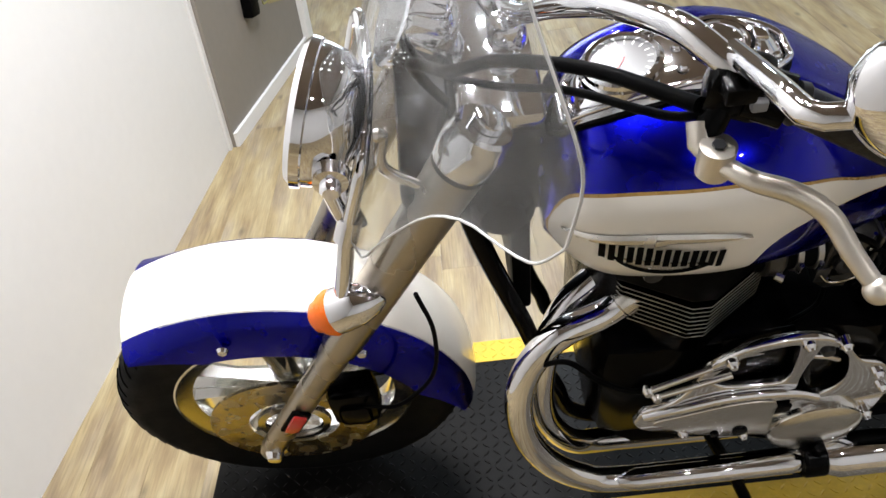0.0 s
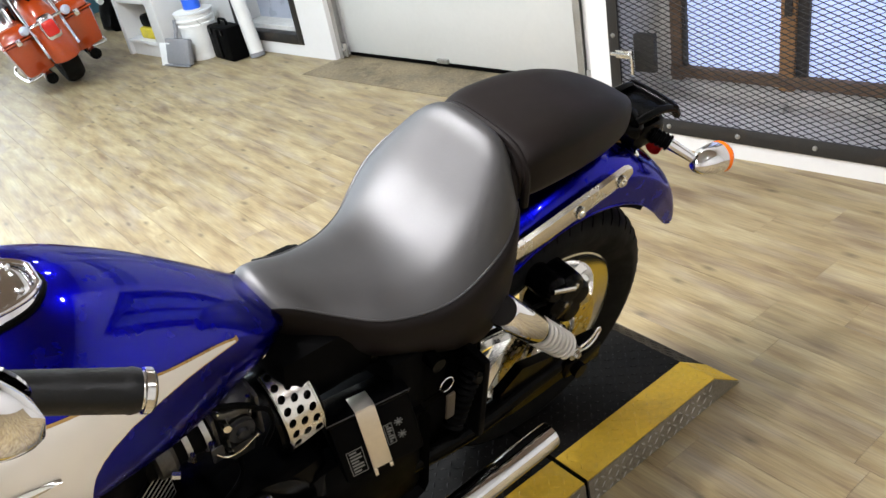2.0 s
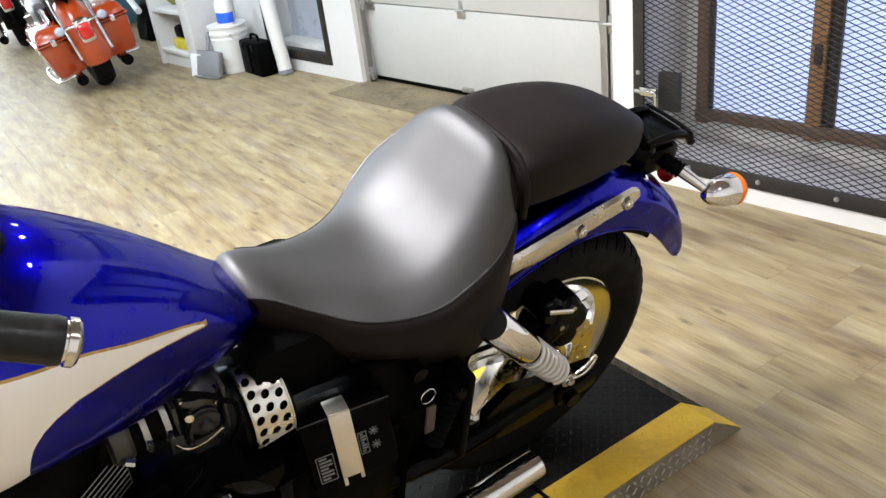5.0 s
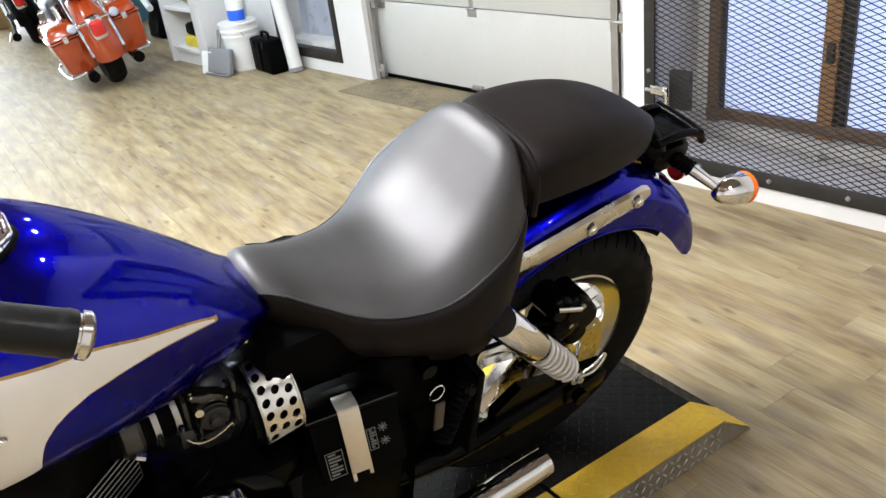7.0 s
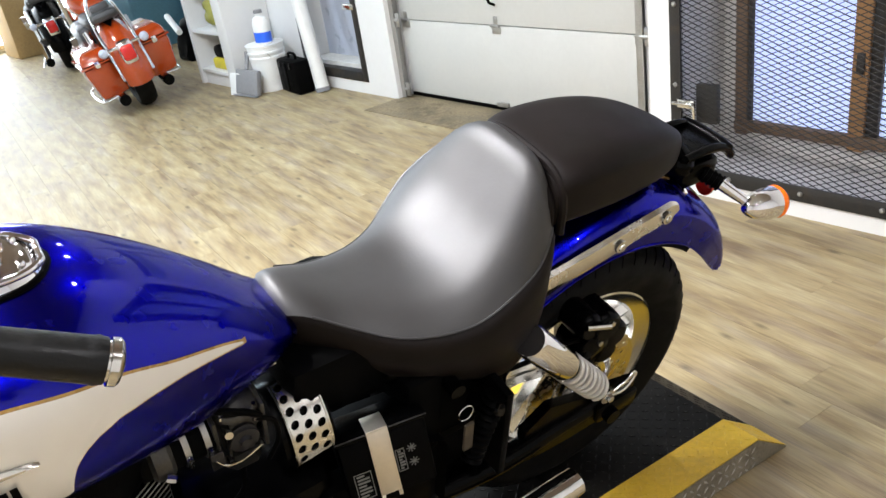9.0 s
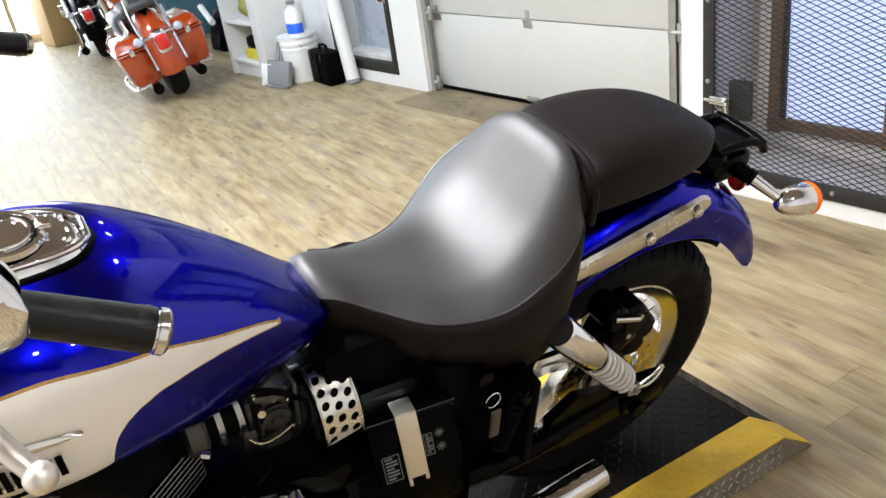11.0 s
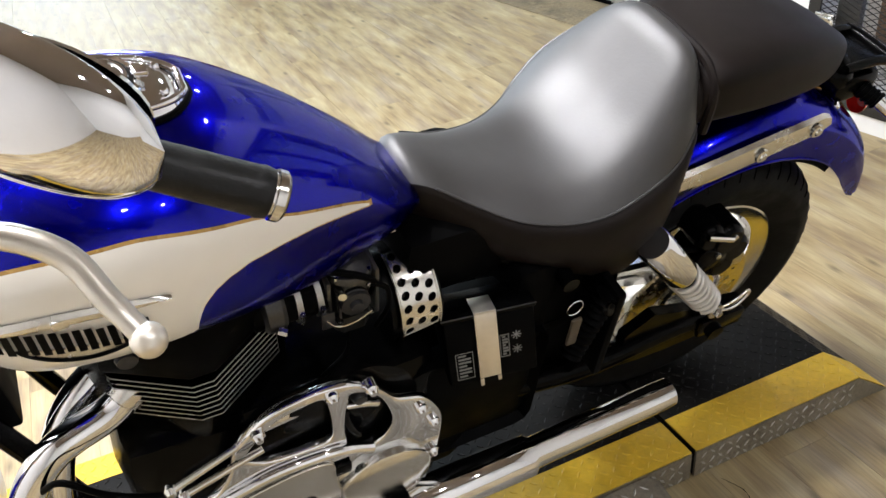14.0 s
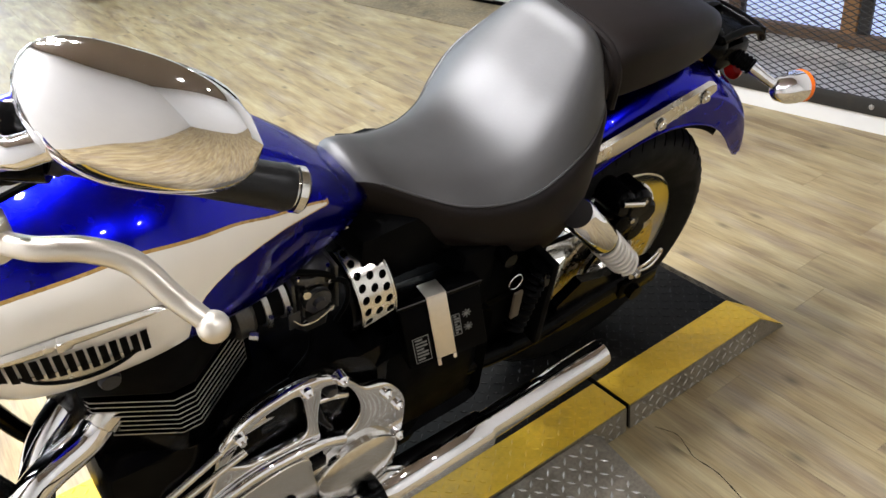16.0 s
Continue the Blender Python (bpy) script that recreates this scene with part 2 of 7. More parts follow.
    pr = node(nt, "ShaderNodeMapRange", From_Min=0.46, From_Max=0.66, To_Min=0.0, To_Max=0.85)
    link(patch.outputs[0], pr.inputs["Value"])
    tint = nt.nodes.new("ShaderNodeMix")
    tint.data_type = "RGBA"
    tint.blend_type = "MULTIPLY"
    link(pr.outputs[0], tint.inputs[0])
    link(sc.outputs[0], tint.inputs[6])
    tint.inputs[7].default_value = (0.78, 0.78, 0.98, 1)
    link(tint.outputs[2], b.inputs["Base Color"])
    rr = node(nt, "ShaderNodeMapRange", From_Min=0.3, From_Max=0.7, To_Min=0.46, To_Max=0.56)
    b.inputs["Specular IOR Level"].default_value = 0.68
    link(broad.outputs[0], rr.inputs["Value"])
    link(rr.outputs[0], b.inputs["Roughness"])
    bp = node(nt, "ShaderNodeBump", Strength=0.12, Distance=0.001)
    link(grain.outputs[0], bp.inputs["Height"])
    link(bp.outputs[0], b.inputs["Normal"])
    return m


PLANK = plank_material()


# ---- mesh helpers ----
def thing(name, m, label, category, group="", kind=""):
    ob = new(name)
    ob.empty_display_size = 0.1
    ob.matrix_world = m
    return tagged(ob, label, category, group, kind)


def mesh_of(name, bm, mat, angle=38):
    me = bpy.data.meshes.new(name)
    bmesh.ops.recalc_face_normals(bm, faces=bm.faces)
    bm.to_mesh(me)
    bm.free()
    if mat is not None:
        me.materials.append(mat)
    if angle:
        me.polygons.foreach_set("use_smooth", [True] * len(me.polygons))
        me.set_sharp_from_angle(angle=radians(angle))
    return me


def part(name, bm, mat, parent, label="", angle=38):
    ob = new(name, mesh_of(name, bm, mat, angle))
    ob.parent = parent
    return tagged(ob, label)


def solo(name, bm, mat, label, category, group="", kind="", m=None, angle=38):
    ob = new(name, mesh_of(name, bm, mat, angle))
    if m is not None:
        ob.matrix_world = m
    return tagged(ob, label, category, group, kind)


def box(bm, lo, hi, bevel=0.0, m=None, segs=2):
    c = [(a + b) / 2 for a, b in zip(lo, hi)]
    s = [abs(b - a) for a, b in zip(lo, hi)]
    mm = Matrix.Translation(c) @ Matrix.Diagonal((*s, 1))
    vs = bmesh.ops.create_cube(bm, size=1.0, matrix=(m @ mm) if m else mm)["verts"]
    if bevel:
        es = list({e for v in vs for e in v.link_edges})
        bmesh.ops.bevel(bm, geom=es, offset=bevel, segments=segs, profile=0.5, affect="EDGES")
    return bm


def B():
    return bmesh.new()


def bx(lo, hi, bevel=0.0, m=None):
    return box(bmesh.new(), lo, hi, bevel, m)


def smooth_path(pts, n=6):
    p = [Vector(q) for q in pts]
    p = [2 * p[0] - p[1]] + p + [2 * p[-1] - p[-2]]
    out = []
    for i in range(1, len(p) - 2):
        for k in range(n):
            t = k / n
            a, b, c, d = p[i - 1:i + 3]
            out.append(0.5 * (2 * b + (c - a) * t + (2 * a - 5 * b + 4 * c - d) * t * t + (3 * b - a - 3 * c + d) * t ** 3))
    out.append(p[-2])
    return out


def tube(bm, pts, r, seg=14, caps=True, closed=False):
    """A round tube along the points; r is one radius or one for each point."""
    pts = [Vector(q) for q in pts]
    n = len(pts)
    rs = r if isinstance(r, (list, tuple)) else [r] * n
    rings, up = [], None
    for i, q in enumerate(pts):
        a = pts[(i - 1) % n] if closed or i > 0 else q
        b = pts[(i + 1) % n] if closed or i < n - 1 else q
        d = (b - a).normalized()
        if up is None:
            up = d.orthogonal().normalized()
        up = (up - d * up.dot(d)).normalized()
        side = d.cross(up)
        rings.append([bm.verts.new(q + rs[i] * (math.cos(2 * math.pi * k / seg) * up + math.sin(2 * math.pi * k / seg) * side)) for k in range(seg)])
    for i in range(n if closed else n - 1):
        a, b = rings[i], rings[(i + 1) % n]
        for k in range(seg):
            bm.faces.new((a[k], a[(k + 1) % seg], b[(k + 1) % seg], b[k]))
    if caps and not closed:
        bm.faces.new(rings[0][::-1])
        bm.faces.new(rings[-1])
    return bm


def rod(bm, a, b, r, r2=None, seg=18):
    return tube(bm, [a, b], [r, r if r2 is None else r2], seg)


def lathe(bm, profile, m=None, seg=40, arc=2 * math.pi, a0=0.0):
    """Turns (radius, height) pairs round the z axis."""
    full = abs(arc - 2 * math.pi) < 1e-6
    cols = seg if full else seg + 1
    rows = []
    for rad, z in profile:
        if rad < 1e-6:
            v = bm.verts.new((m @ Vector((0, 0, z))) if m else (0, 0, z))
            rows.append([v] * cols)
            continue
        row = []
        for k in range(cols):
            a = a0 + arc * k / seg
            p = Vector((rad * math.cos(a), rad * math.sin(a), z))
            row.append(bm.verts.new((m @ p) if m else p))
        rows.append(row)
    for a, b in zip(rows, rows[1:]):
        for k in range(cols if full else cols - 1):
            f = [a[k], a[(k + 1) % cols], b[(k + 1) % cols], b[k]]
            f = [v for i, v in enumerate(f) if v not in f[:i]]
            if len(f) > 2:
                bm.faces.new(f)
    return bm


def loft(bm, rings, ends=True):
    rows = [[bm.verts.new(p) for p in ring] for ring in rings]
    n = len(rows[0])
    for a, b in zip(rows, rows[1:]):
        for k in range(n):
            bm.faces.new((a[k], a[(k + 1) % n], b[(k + 1) % n], b[k]))
    if ends:
        bm.faces.new(rows[0][::-1])
        bm.faces.new(rows[-1])
    return bm


def sheet(bm, grid, thick=0.0):
    """A sheet of quads from a grid of points, thickened along its own normals."""
    rows = [[bm.verts.new(p) for p in row] for row in grid]
    for a, b in zip(rows, rows[1:]):
        for k in range(len(a) - 1):
            bm.faces.new((a[k], a[k + 1], b[k + 1], b[k]))
    if thick:
        bmesh.ops.recalc_face_normals(bm, faces=bm.faces)
        bmesh.ops.solidify(bm, geom=list(bm.faces), thickness=thick)
    return bm


def table(xs, ys):
    return lambda x: float(np.interp(x, xs, ys))


def curve_table(xs, ys):
    """Smooth interpolation through the given values."""
    pts = smooth_path([(a, b, 0) for a, b in zip(xs, ys)], 8)
    px, py = [p.x for p in pts], [p.y for p in pts]
    return lambda x: float(np.interp(x, px, py))


def axis_y(x, y, z):
    """A pose whose z axis lies along local y, pointing to the bike's left."""
    return Matrix.Translation((x, y, z)) @ Euler((radians(90), 0, 0)).to_matrix().to_4x4()


# ---- the hall ----
def slab(name, lo, hi, mat, label, category, bevel=0.0, m=None):
    return solo(name, bx(lo, hi, bevel), mat, label, category, kind="structure", m=m)


floor = slab("floor", (-11, -4, FLOOR - 0.1), (3.3, 3.7, FLOOR - 0.006), CONCRETE, "concrete floor covered with wood-look vinyl planks", "floor")
slab("ceiling", (-11, -4, CEIL), (3.3, 3.7, CEIL + 0.1), CEILING, "plain tan ceiling boards above the workshop", "ceiling")
slab("wall_west_1", (-11, -4, FLOOR), (-10.8, -1.45, CEIL), WHITE, "white painted end wall of the workshop", "wall")
slab("wall_west_2", (-11, 2.45, FLOOR), (-10.8, 3.7, CEIL), WHITE, "white painted end wall of the workshop", "wall")
slab("wall_west_3", (-11, -1.45, 2.55), (-10.8, 2.45, CEIL), WHITE, "white painted lintel over the glazed front", "wall")


def glazed_front():
    """The daylit glass front that closes the west end."""
    win = thing("window_3", Matrix.Identity(4), "wide glazed shop front bright with daylight", "window", kind="structure")
    part("bottom_rail", bx((-10.94, -1.45, FLOOR), (-10.86, 2.45, FLOOR + 0.10), 0.004), ALU, win)
    part("top_rail", bx((-10.94, -1.45, 2.49), (-10.86, 2.45, 2.55), 0.004), ALU, win)
    ys = [-1.45 + 1.30 * k for k in range(4)]
    for y in ys:
        y = min(max(y, -1.42), 2.42)
        part("mullion", bx((-10.94, y - 0.03, FLOOR + 0.101), (-10.86, y + 0.03, 2.489), 0.004), ALU, win)
    for a, b in zip(ys, ys[1:]):
        part("pane", bx((-10.91, max(a, -1.42) + 0.031, FLOOR + 0.101), (-10.90, min(b, 2.42) - 0.031, 2.489)), SHOP_PANE, win, "pane bright with daylight")


glazed_front()
slab("wall_east", (3.1, -4, FLOOR), (3.3, 2.9, CEIL), WHITE, "white painted wall of the workshop", "wall")

# north side: guarded window, post, garage door in its recess, post, second window, shelving
WY, GY, VY = 1.79, 2.30, 2.20
slab("wall_north_1", (0.10, WY, FLOOR), (3.1, WY + 0.5, CEIL), WHITE, "white painted wall beside the guarded window", "wall")
slab("wall_north_2", (-1.10, WY, FLOOR), (0.10, WY + 0.5, 0.028), WHITE, "white painted sill wall under the guarded window", "wall")
slab("wall_north_3", (-1.10, WY, 1.95), (0.10, WY + 0.5, CEIL), WHITE, "white painted wall above the guarded window", "wall")
slab("wall_north_4", (-1.60, GY - 0.02, FLOOR), (-1.10, GY + 0.3, CEIL), WHITE, "white painted pier between door and window", "wall")
slab("wall_north_5", (-1.215, WY, FLOOR), (-1.10, GY - 0.02, CEIL), WHITE, "white painted post beside the garage door", "wall")
slab("wall_north_6", (-3.60, GY, 2.20), (-1.60, GY + 0.3, CEIL), WHITE, "white painted wall above the garage door", "wall")
slab("wall_north_7", (-3.92, VY, FLOOR), (-3.60, GY + 0.3, CEIL), WHITE, "white painted pier beside the garage door", "wall")
slab("wall_north_8", (-4.75, VY, FLOOR), (-3.92, GY + 0.3, 0.02), WHITE, "white painted wall under the small window", "wall")
slab("wall_north_9", (-4.75, VY, 1.90), (-3.92, GY + 0.3, CEIL), WHITE, "white painted wall above the small window", "wall")
slab("wall_north_10", (-6.0, VY, FLOOR), (-4.75, GY + 0.3, CEIL), WHITE, "white painted wall behind the shelving", "wall")
slab("wall_north_11", (-11, 3.4, FLOOR), (-6.0, 3.6, CEIL), WHITE, "white painted wall of the storage bay", "wall")
slab("wall_north_12", (-6.2, GY + 0.3, FLOOR), (-6.0, 3.4, CEIL), WHITE, "white painted side wall of the storage bay", "wall")
slab("threshold", (-3.62, 1.92, FLOOR - 0.02), (-1.216, GY + 0.05, FLOOR + 0.004), SLAB, "bare stained concrete threshold before the garage door", "threshold")

# south side: a slanting white wall that ends in a corner, and a grey wall beyond it
SOUTH = Matrix.Translation((-2.315, -1.845, 0)) @ Euler((0, 0, math.atan2(-0.388, 1.664))).to_matrix().to_4x4()
slab("wall_south_1", (0, -0.3, FLOOR), (2.6, 0, CEIL), WHITE, "plain white painted partition wall", "wall", m=SOUTH)
slab("wall_south_4", (2.6, -0.3, FLOOR), (6.2, 0, CEIL), WHITE, "white painted wall behind the platform", "wall", m=SOUTH)
RECESS = Matrix.Translation((-2.333, -1.814, 0)) @ Euler((0, 0, radians(-18.4))).to_matrix().to_4x4()
slab("wall_south_2", (-1.05, -0.30, FLOOR), (-0.005, 0, CEIL), GREY_WALL, "grey painted wall with a socket plate and charger", "wall", m=RECESS)
slab("baseboard", (-1.05, 0.0, FLOOR), (-0.008, 0.015, FLOOR + 0.06), WHITE, "white baseboard along the grey wall", "baseboard", m=RECESS)
slab("trim_1", (-0.062, -0.02, FLOOR), (-0.002, 0.012, CEIL), WHITE, "white corner trim of the grey wall", "trim", m=SOUTH)
slab("trim_2", (-1.12, -0.3, FLOOR), (-1.05, 0.03, CEIL), WHITE, "white door trim at the end of the grey wall", "trim", m=RECESS)
slab("wall_south_3", (-11, -1.75, FLOOR), (-3.55, -1.5, CEIL), WHITE, "white painted wall along the far workshop", "wall")


def wall_plate():
    ob = thing("wall_socket_plate", RECESS @ Matrix.Translation((-0.315, 0.0, 0.658)), "dark metal socket plate on the grey wall", "socket plate")
    part("plate", bx((-0.125, 0, -0.036), (0.125, 0.010, 0.036), 0.004), SLAB, ob, "brown metal plate")
    for dx in (-0.045, 0.05):
        part("outlet", bx((dx - 0.04, 0.010, -0.024), (dx + 0.04, 0.015, 0.024), 0.003), BLACK_MATT, ob)
    ob = thing("battery_charger", RECESS @ Matrix.Translation((-0.435, 0.0, 0.39)), "small black plug-in charger with a yellow lead", "charger")
    part("body", bx((-0.052, 0, -0.062), (0.040, 0.05, 0.066), 0.012, Euler((0, radians(-8), 0)).to_matrix().to_4x4()), BLACK_MATT, ob)
    part("plug", rod(B(), (-0.005, 0.05, 0.03), (-0.02, 0.065, 0.02), 0.012, seg=14), WHITE_PLASTIC, ob, "pale lead plug")
    lead = smooth_path([(-0.02, 0.065, 0.02), (-0.06, 0.06, -0.01), (-0.145, 0.03, -0.058), (-0.305, 0.02, -0.062), (-0.43, 0.012, 0.0), (-0.475, 0.012, 0.06), (-0.512, 0.012, 0.16), (-0.47, 0.012, 0.314), (-0.42, 0.012, 0.60), (-0.36, 0.012, 1.0)])
    part("lead", tube(B(), lead, 0.0035, 8), OLIVE, ob, "thin yellow-green lead")
    solo("paper_note", bx((-0.115, 0.0, -0.045), (0.115, 0.0015, 0.045), 0.0, Euler((0, radians(-14), 0)).to_matrix().to_4x4()), material("yellowed_paper", (0.34, 0.29, 0.15), 0.8, 0.0, vary=0.1, scale=12), "faded yellowish paper note on the grey wall", "note", m=RECESS @ Matrix.Translation((-0.815, 0.0005, 0.31)))
    bag = B()
    bmesh.ops.create_uvsphere(bag, u_segments=26, v_segments=18, radius=1, matrix=Matrix.Translation((0, 0, 0.085)) @ Matrix.Diagonal((0.14, 0.105, 0.10, 1)))
    for v in bag.verts:
        v.co += Vector((noise.noise(v.co * 13), noise.noise(v.co * 13 + Vector((5, 0, 0))), noise.noise(v.co * 13 + Vector((0, 7, 0))))) * 0.035
        v.co.z = max(v.co.z, 0.0)
    ob = thing("work_bag", Matrix.Translation((-5.62, -1.36, FLOOR)), "yellow-green cloth bag with a black strap on the floor", "bag")
    part("body", bag, YELLOW, ob)
    part("strap", tube(B(), smooth_path([(-0.12, 0.02, 0.08), (-0.16, 0.03, 0.18), (-0.08, 0.02, 0.27), (0.02, 0.0, 0.24), (0.04, -0.01, 0.16)]), 0.013, 10), BLACK_MATT, ob, "black carrying strap")


wall_plate()


def garage_door():
    ob = thing("garage_door", Matrix.Identity(4), "closed white sectional garage door with steel rails", "garage door")
    x0, x1 = -3.57, -1.605
    for i in range(4):
        z0 = -0.035 + 0.487 * i
        bm = bx((x0, GY, z0 + 0.003), (x1, GY + 0.045, z0 + 0.484), 0.004)
        p = part("panel", bm, DOOR_WHITE, ob)
        for hx in ((x0 + 0.02, x0 + 0.09), (-2.70, -2.63), (x1 - 0.07, x1 - 0.005)):
            hb = B()
            cx = (hx[0] + hx[1]) / 2
            box(hb, (hx[0], GY - 0.006, z0 + 0.44), (hx[1], GY, z0 + 0.484), 0.002)
            box(hb, (hx[0] + 0.02, GY - 0.006, z0 + 0.484), (hx[1] - 0.02, GY, z0 + 0.54), 0.002)
            rod(hb, (hx[0], GY - 0.01, z0 + 0.486), (hx[1], GY - 0.01, z0 + 0.486), 0.008, seg=10)
            part("hinge", hb, STEEL, p)
        part("bracket", bx((-2.71, GY - 0.02, z0 + 0.004), (-2.62, GY, z0 + 0.03), 0.003), STEEL, p) if i == 0 else None
    part("rubber_seal", bx((x0, GY + 0.005, FLOOR + 0.006), (x1, GY + 0.04, -0.033), 0.004), BLACK_MATT, ob, "black rubber bottom seal")
    hb = tube(B(), smooth_path([(-2.66, GY, 0.70), (-2.66, GY - 0.045, 0.68), (-2.655, GY - 0.05, 0.6), (-2.66, GY, 0.57)]), 0.008, 8)
    part("pull_handle", hb, BLACK_MATT, ob, "black pull handle")
    lb = box(B(), (-1.70, GY - 0.02, 0.68), (-1.62, GY, 0.75), 0.004)
    rod(lb, (-1.72, GY - 0.03, 0.715), (-1.60, GY - 0.03, 0.715), 0.007, seg=10)
    part("lock", lb, STEEL, ob, "steel sliding lock")
    for x in (x0 - 0.03, x1 - 0.02):
        tb = box(B(), (x, GY - 0.06, FLOOR + 0.006), (x + 0.012, GY - 0.002, 2.2))
        box(tb, (x, GY - 0.064, FLOOR + 0.006), (x + 0.04, GY - 0.06, 2.2))
        rail = part("rail", tb, STEEL, ob, "galvanised guide rail")
        for z in (0.0, 0.46, 0.95):
            rb = rod(B(), (x + 0.02, GY - 0.055, z), (x + 0.075, GY - 0.055, z), 0.012, seg=14)
            box(rb, (x + 0.045, GY - 0.06, z - 0.045), (x + 0.085, GY - 0.05, z + 0.045), 0.003)
            part("roller", rb, STEEL, rail)


garage_door()


def guarded_window():
    """Timber window in a deep concrete reveal."""
    x0, x1, z0, z1 = -1.10, 0.10, 0.028, 1.95
    y0 = WY + 0.04
    slab("window_reveal_1", (x0, y0, z0), (x1, WY + 0.5, z0 + 0.012), PLASTER, "pale plastered window sill behind the guard", "sill")
    slab("window_reveal_2", (x0 - 0.002, y0, z0 + 0.012), (x0 + 0.02, WY + 0.5, z1), PLASTER, "pale plastered side of the window reveal", "reveal")
    slab("window_reveal_3", (x1 - 0.02, y0, z0 + 0.012), (x1 + 0.002, WY + 0.5, z1), PLASTER, "pale plastered side of the window reveal", "reveal")
    win = thing("window_1", Matrix.Identity(4), "two-light brown timber window with frosted bluish panes", "window", kind="structure")
    wy = WY + 0.31
    zb, zt = 0.11, z1
    part("window_frame", bx((-1.010, wy, zb - 0.005), (-0.955, wy + 0.06, zt), 0.006), OLD_SHADED_WOOD, win, "dark brown jamb")
    part("glazing_bar", bx((-0.954, wy + 0.004, 0.173), (-0.935, wy + 0.05, zt), 0.003), IRON, win, "dark inner glazing bar")
    part("window_frame", bx((-0.520, wy - 0.01, zb + 0.0), (-0.458, wy + 0.06, zt), 0.006), WOOD, win)
    part("glazing_bar", bx((-0.457, wy + 0.002, 0.173), (-0.412, wy + 0.05, zt), 0.003), IRON, win, "dark inner glazing bar")
    # right jamb: its shadow is put into the darker wood
    part("window_frame", bx((-0.09, wy, zb), (0.075, wy + 0.06, zt), 0.006), OLD_SHADED_WOOD, win, "dark brown jamb")
    part("bottom_rail", bx((-1.008, wy - 0.012, 0.125), (0.073, wy + 0.062, 0.172), 0.006), OLD_SHADED_WOOD, win, "weathered brown bottom rail")
    part("infill", bx((-1.10, wy + 0.03, zb - 0.09), (-1.011, wy + 0.05, zt)), PLASTER, win)
    part("infill", bx((-1.010, wy + 0.03, zb - 0.08), (0.075, wy + 0.05, 0.124)), PLASTER, win)
    for a, b in ((-0.935, -0.520), (-0.412, -0.09)):
        part("pane", bx((a + 0.001, wy + 0.02, 0.173), (b - 0.001, wy + 0.028, zt - 0.01)), SKY_PANE, win, "frosted pane bright with daylight")
    latch = box(B(), (-0.50, wy - 0.02, 0.42), (-0.47, wy - 0.01, 0.50), 0.003)
    part("catch", latch, IRON, win, "small iron catch")
    for k in range(3):
        rng = random.Random(70 + k)
        x = -0.78 + 0.30 * k + rng.uniform(-0.03, 0.03)
        part("mortar_crumb", bx((x, wy - 0.05 - rng.uniform(0, 0.03), z0 + 0.0125), (x + rng.uniform(0.02, 0.05), wy - 0.014, z0 + 0.0125 + rng.uniform(0.01, 0.03)), 0.004), CONCRETE, win)
    # steel guard with expanded metal
    g = thing("window_guard", Matrix.Identity(4), "hinged dark steel window guard with expanded metal mesh", "window guard")
    gy = WY - 0.012
    gx0, gx1, gz0, gz1 = -1.105, 0.10, 0.005, 1.98
    w = 0.062
    for nm, lo, hi in (("stile", (gx0, gy, gz0), (gx0 + 0.05, gy + 0.01, gz1)), ("stile", (gx1 - 0.055, gy, gz0), (gx1, gy + 0.01, gz1)),
                       ("rail", (gx0 + 0.05, gy, gz0), (gx1 - 0.055, gy + 0.01, gz0 + w)), ("rail", (gx0 + 0.05, gy, gz1 - w), (gx1 - 0.055, gy + 0.01, gz1))):
        part(nm, bx(lo, hi, 0.002), IRON, g)
    part("inner_stile", bx((gx1 - 0.10, gy + 0.012, gz0 + w), (gx1 - 0.057, gy + 0.05, gz1 - w), 0.003), OLD_SHADED_WOOD, g, "rust-brown inner stile")
    for p in [(gx0 + 0.27 + 0.30 * i, gz0 + 0.032) for i in range(4)] + [(gx0 + 0.025, gz0 + 0.4 + 0.32 * i) for i in range(5)] + [(gx1 - 0.028, gz0 + 0.03 + 0.32 * i) for i in range(6)]:
        bb = lathe(B(), [(0.0, 0.009), (0.006, 0.008), (0.010, 0.003), (0.010, 0)], axis_y(p[0], gy, p[1]), 10)
        part("bolt", bb, STEEL, g)
    # expanded metal: two crossing families of slanting strands
    bm = B()
    ax0, ax1, az0, az1 = gx0 + 0.045, gx1 - 0.05, gz0 + w - 0.01, gz1 - w
    slope, gap, t = 0.42, 0.0215, 0.0026
    for sgn in (1, -1):
        c = az0 - slope * (ax1 - ax0) - 0.1
        while c < az1 + slope * (ax1 - ax0) + 0.1:
            pts = []
            for x in (ax0, ax1):
                z = c + sgn * slope * (x - ax0)
                pts.append((x, z))
            (xa, za), (xb, zb2) = pts
            lo_t, hi_t = 0.0, 1.0
            dz = zb2 - za
            ta, tb = (az0 - za) / dz, (az1 - za) / dz
            lo_t, hi_t = max(0, min(ta, tb)), min(1, max(ta, tb))
            if hi_t - lo_t > 0.01:
                p = Vector((xa + lo_t * (xb - xa), gy + 0.018 + sgn * 0.001, za + lo_t * dz))
                q = Vector((xa + hi_t * (xb - xa), gy + 0.018 + sgn * 0.001, za + hi_t * dz))
                d = (q - p).normalized()
                nrm = Vector((-d.z, 0, d.x)) * t / 2
                yy = Vector((0, 0.002, 0))
                vs = [bm.verts.new(v) for v in (p - nrm - yy, p + nrm - yy, p + nrm + yy, p - nrm + yy, q - nrm - yy, q + nrm - yy, q + nrm + yy, q - nrm + yy)]
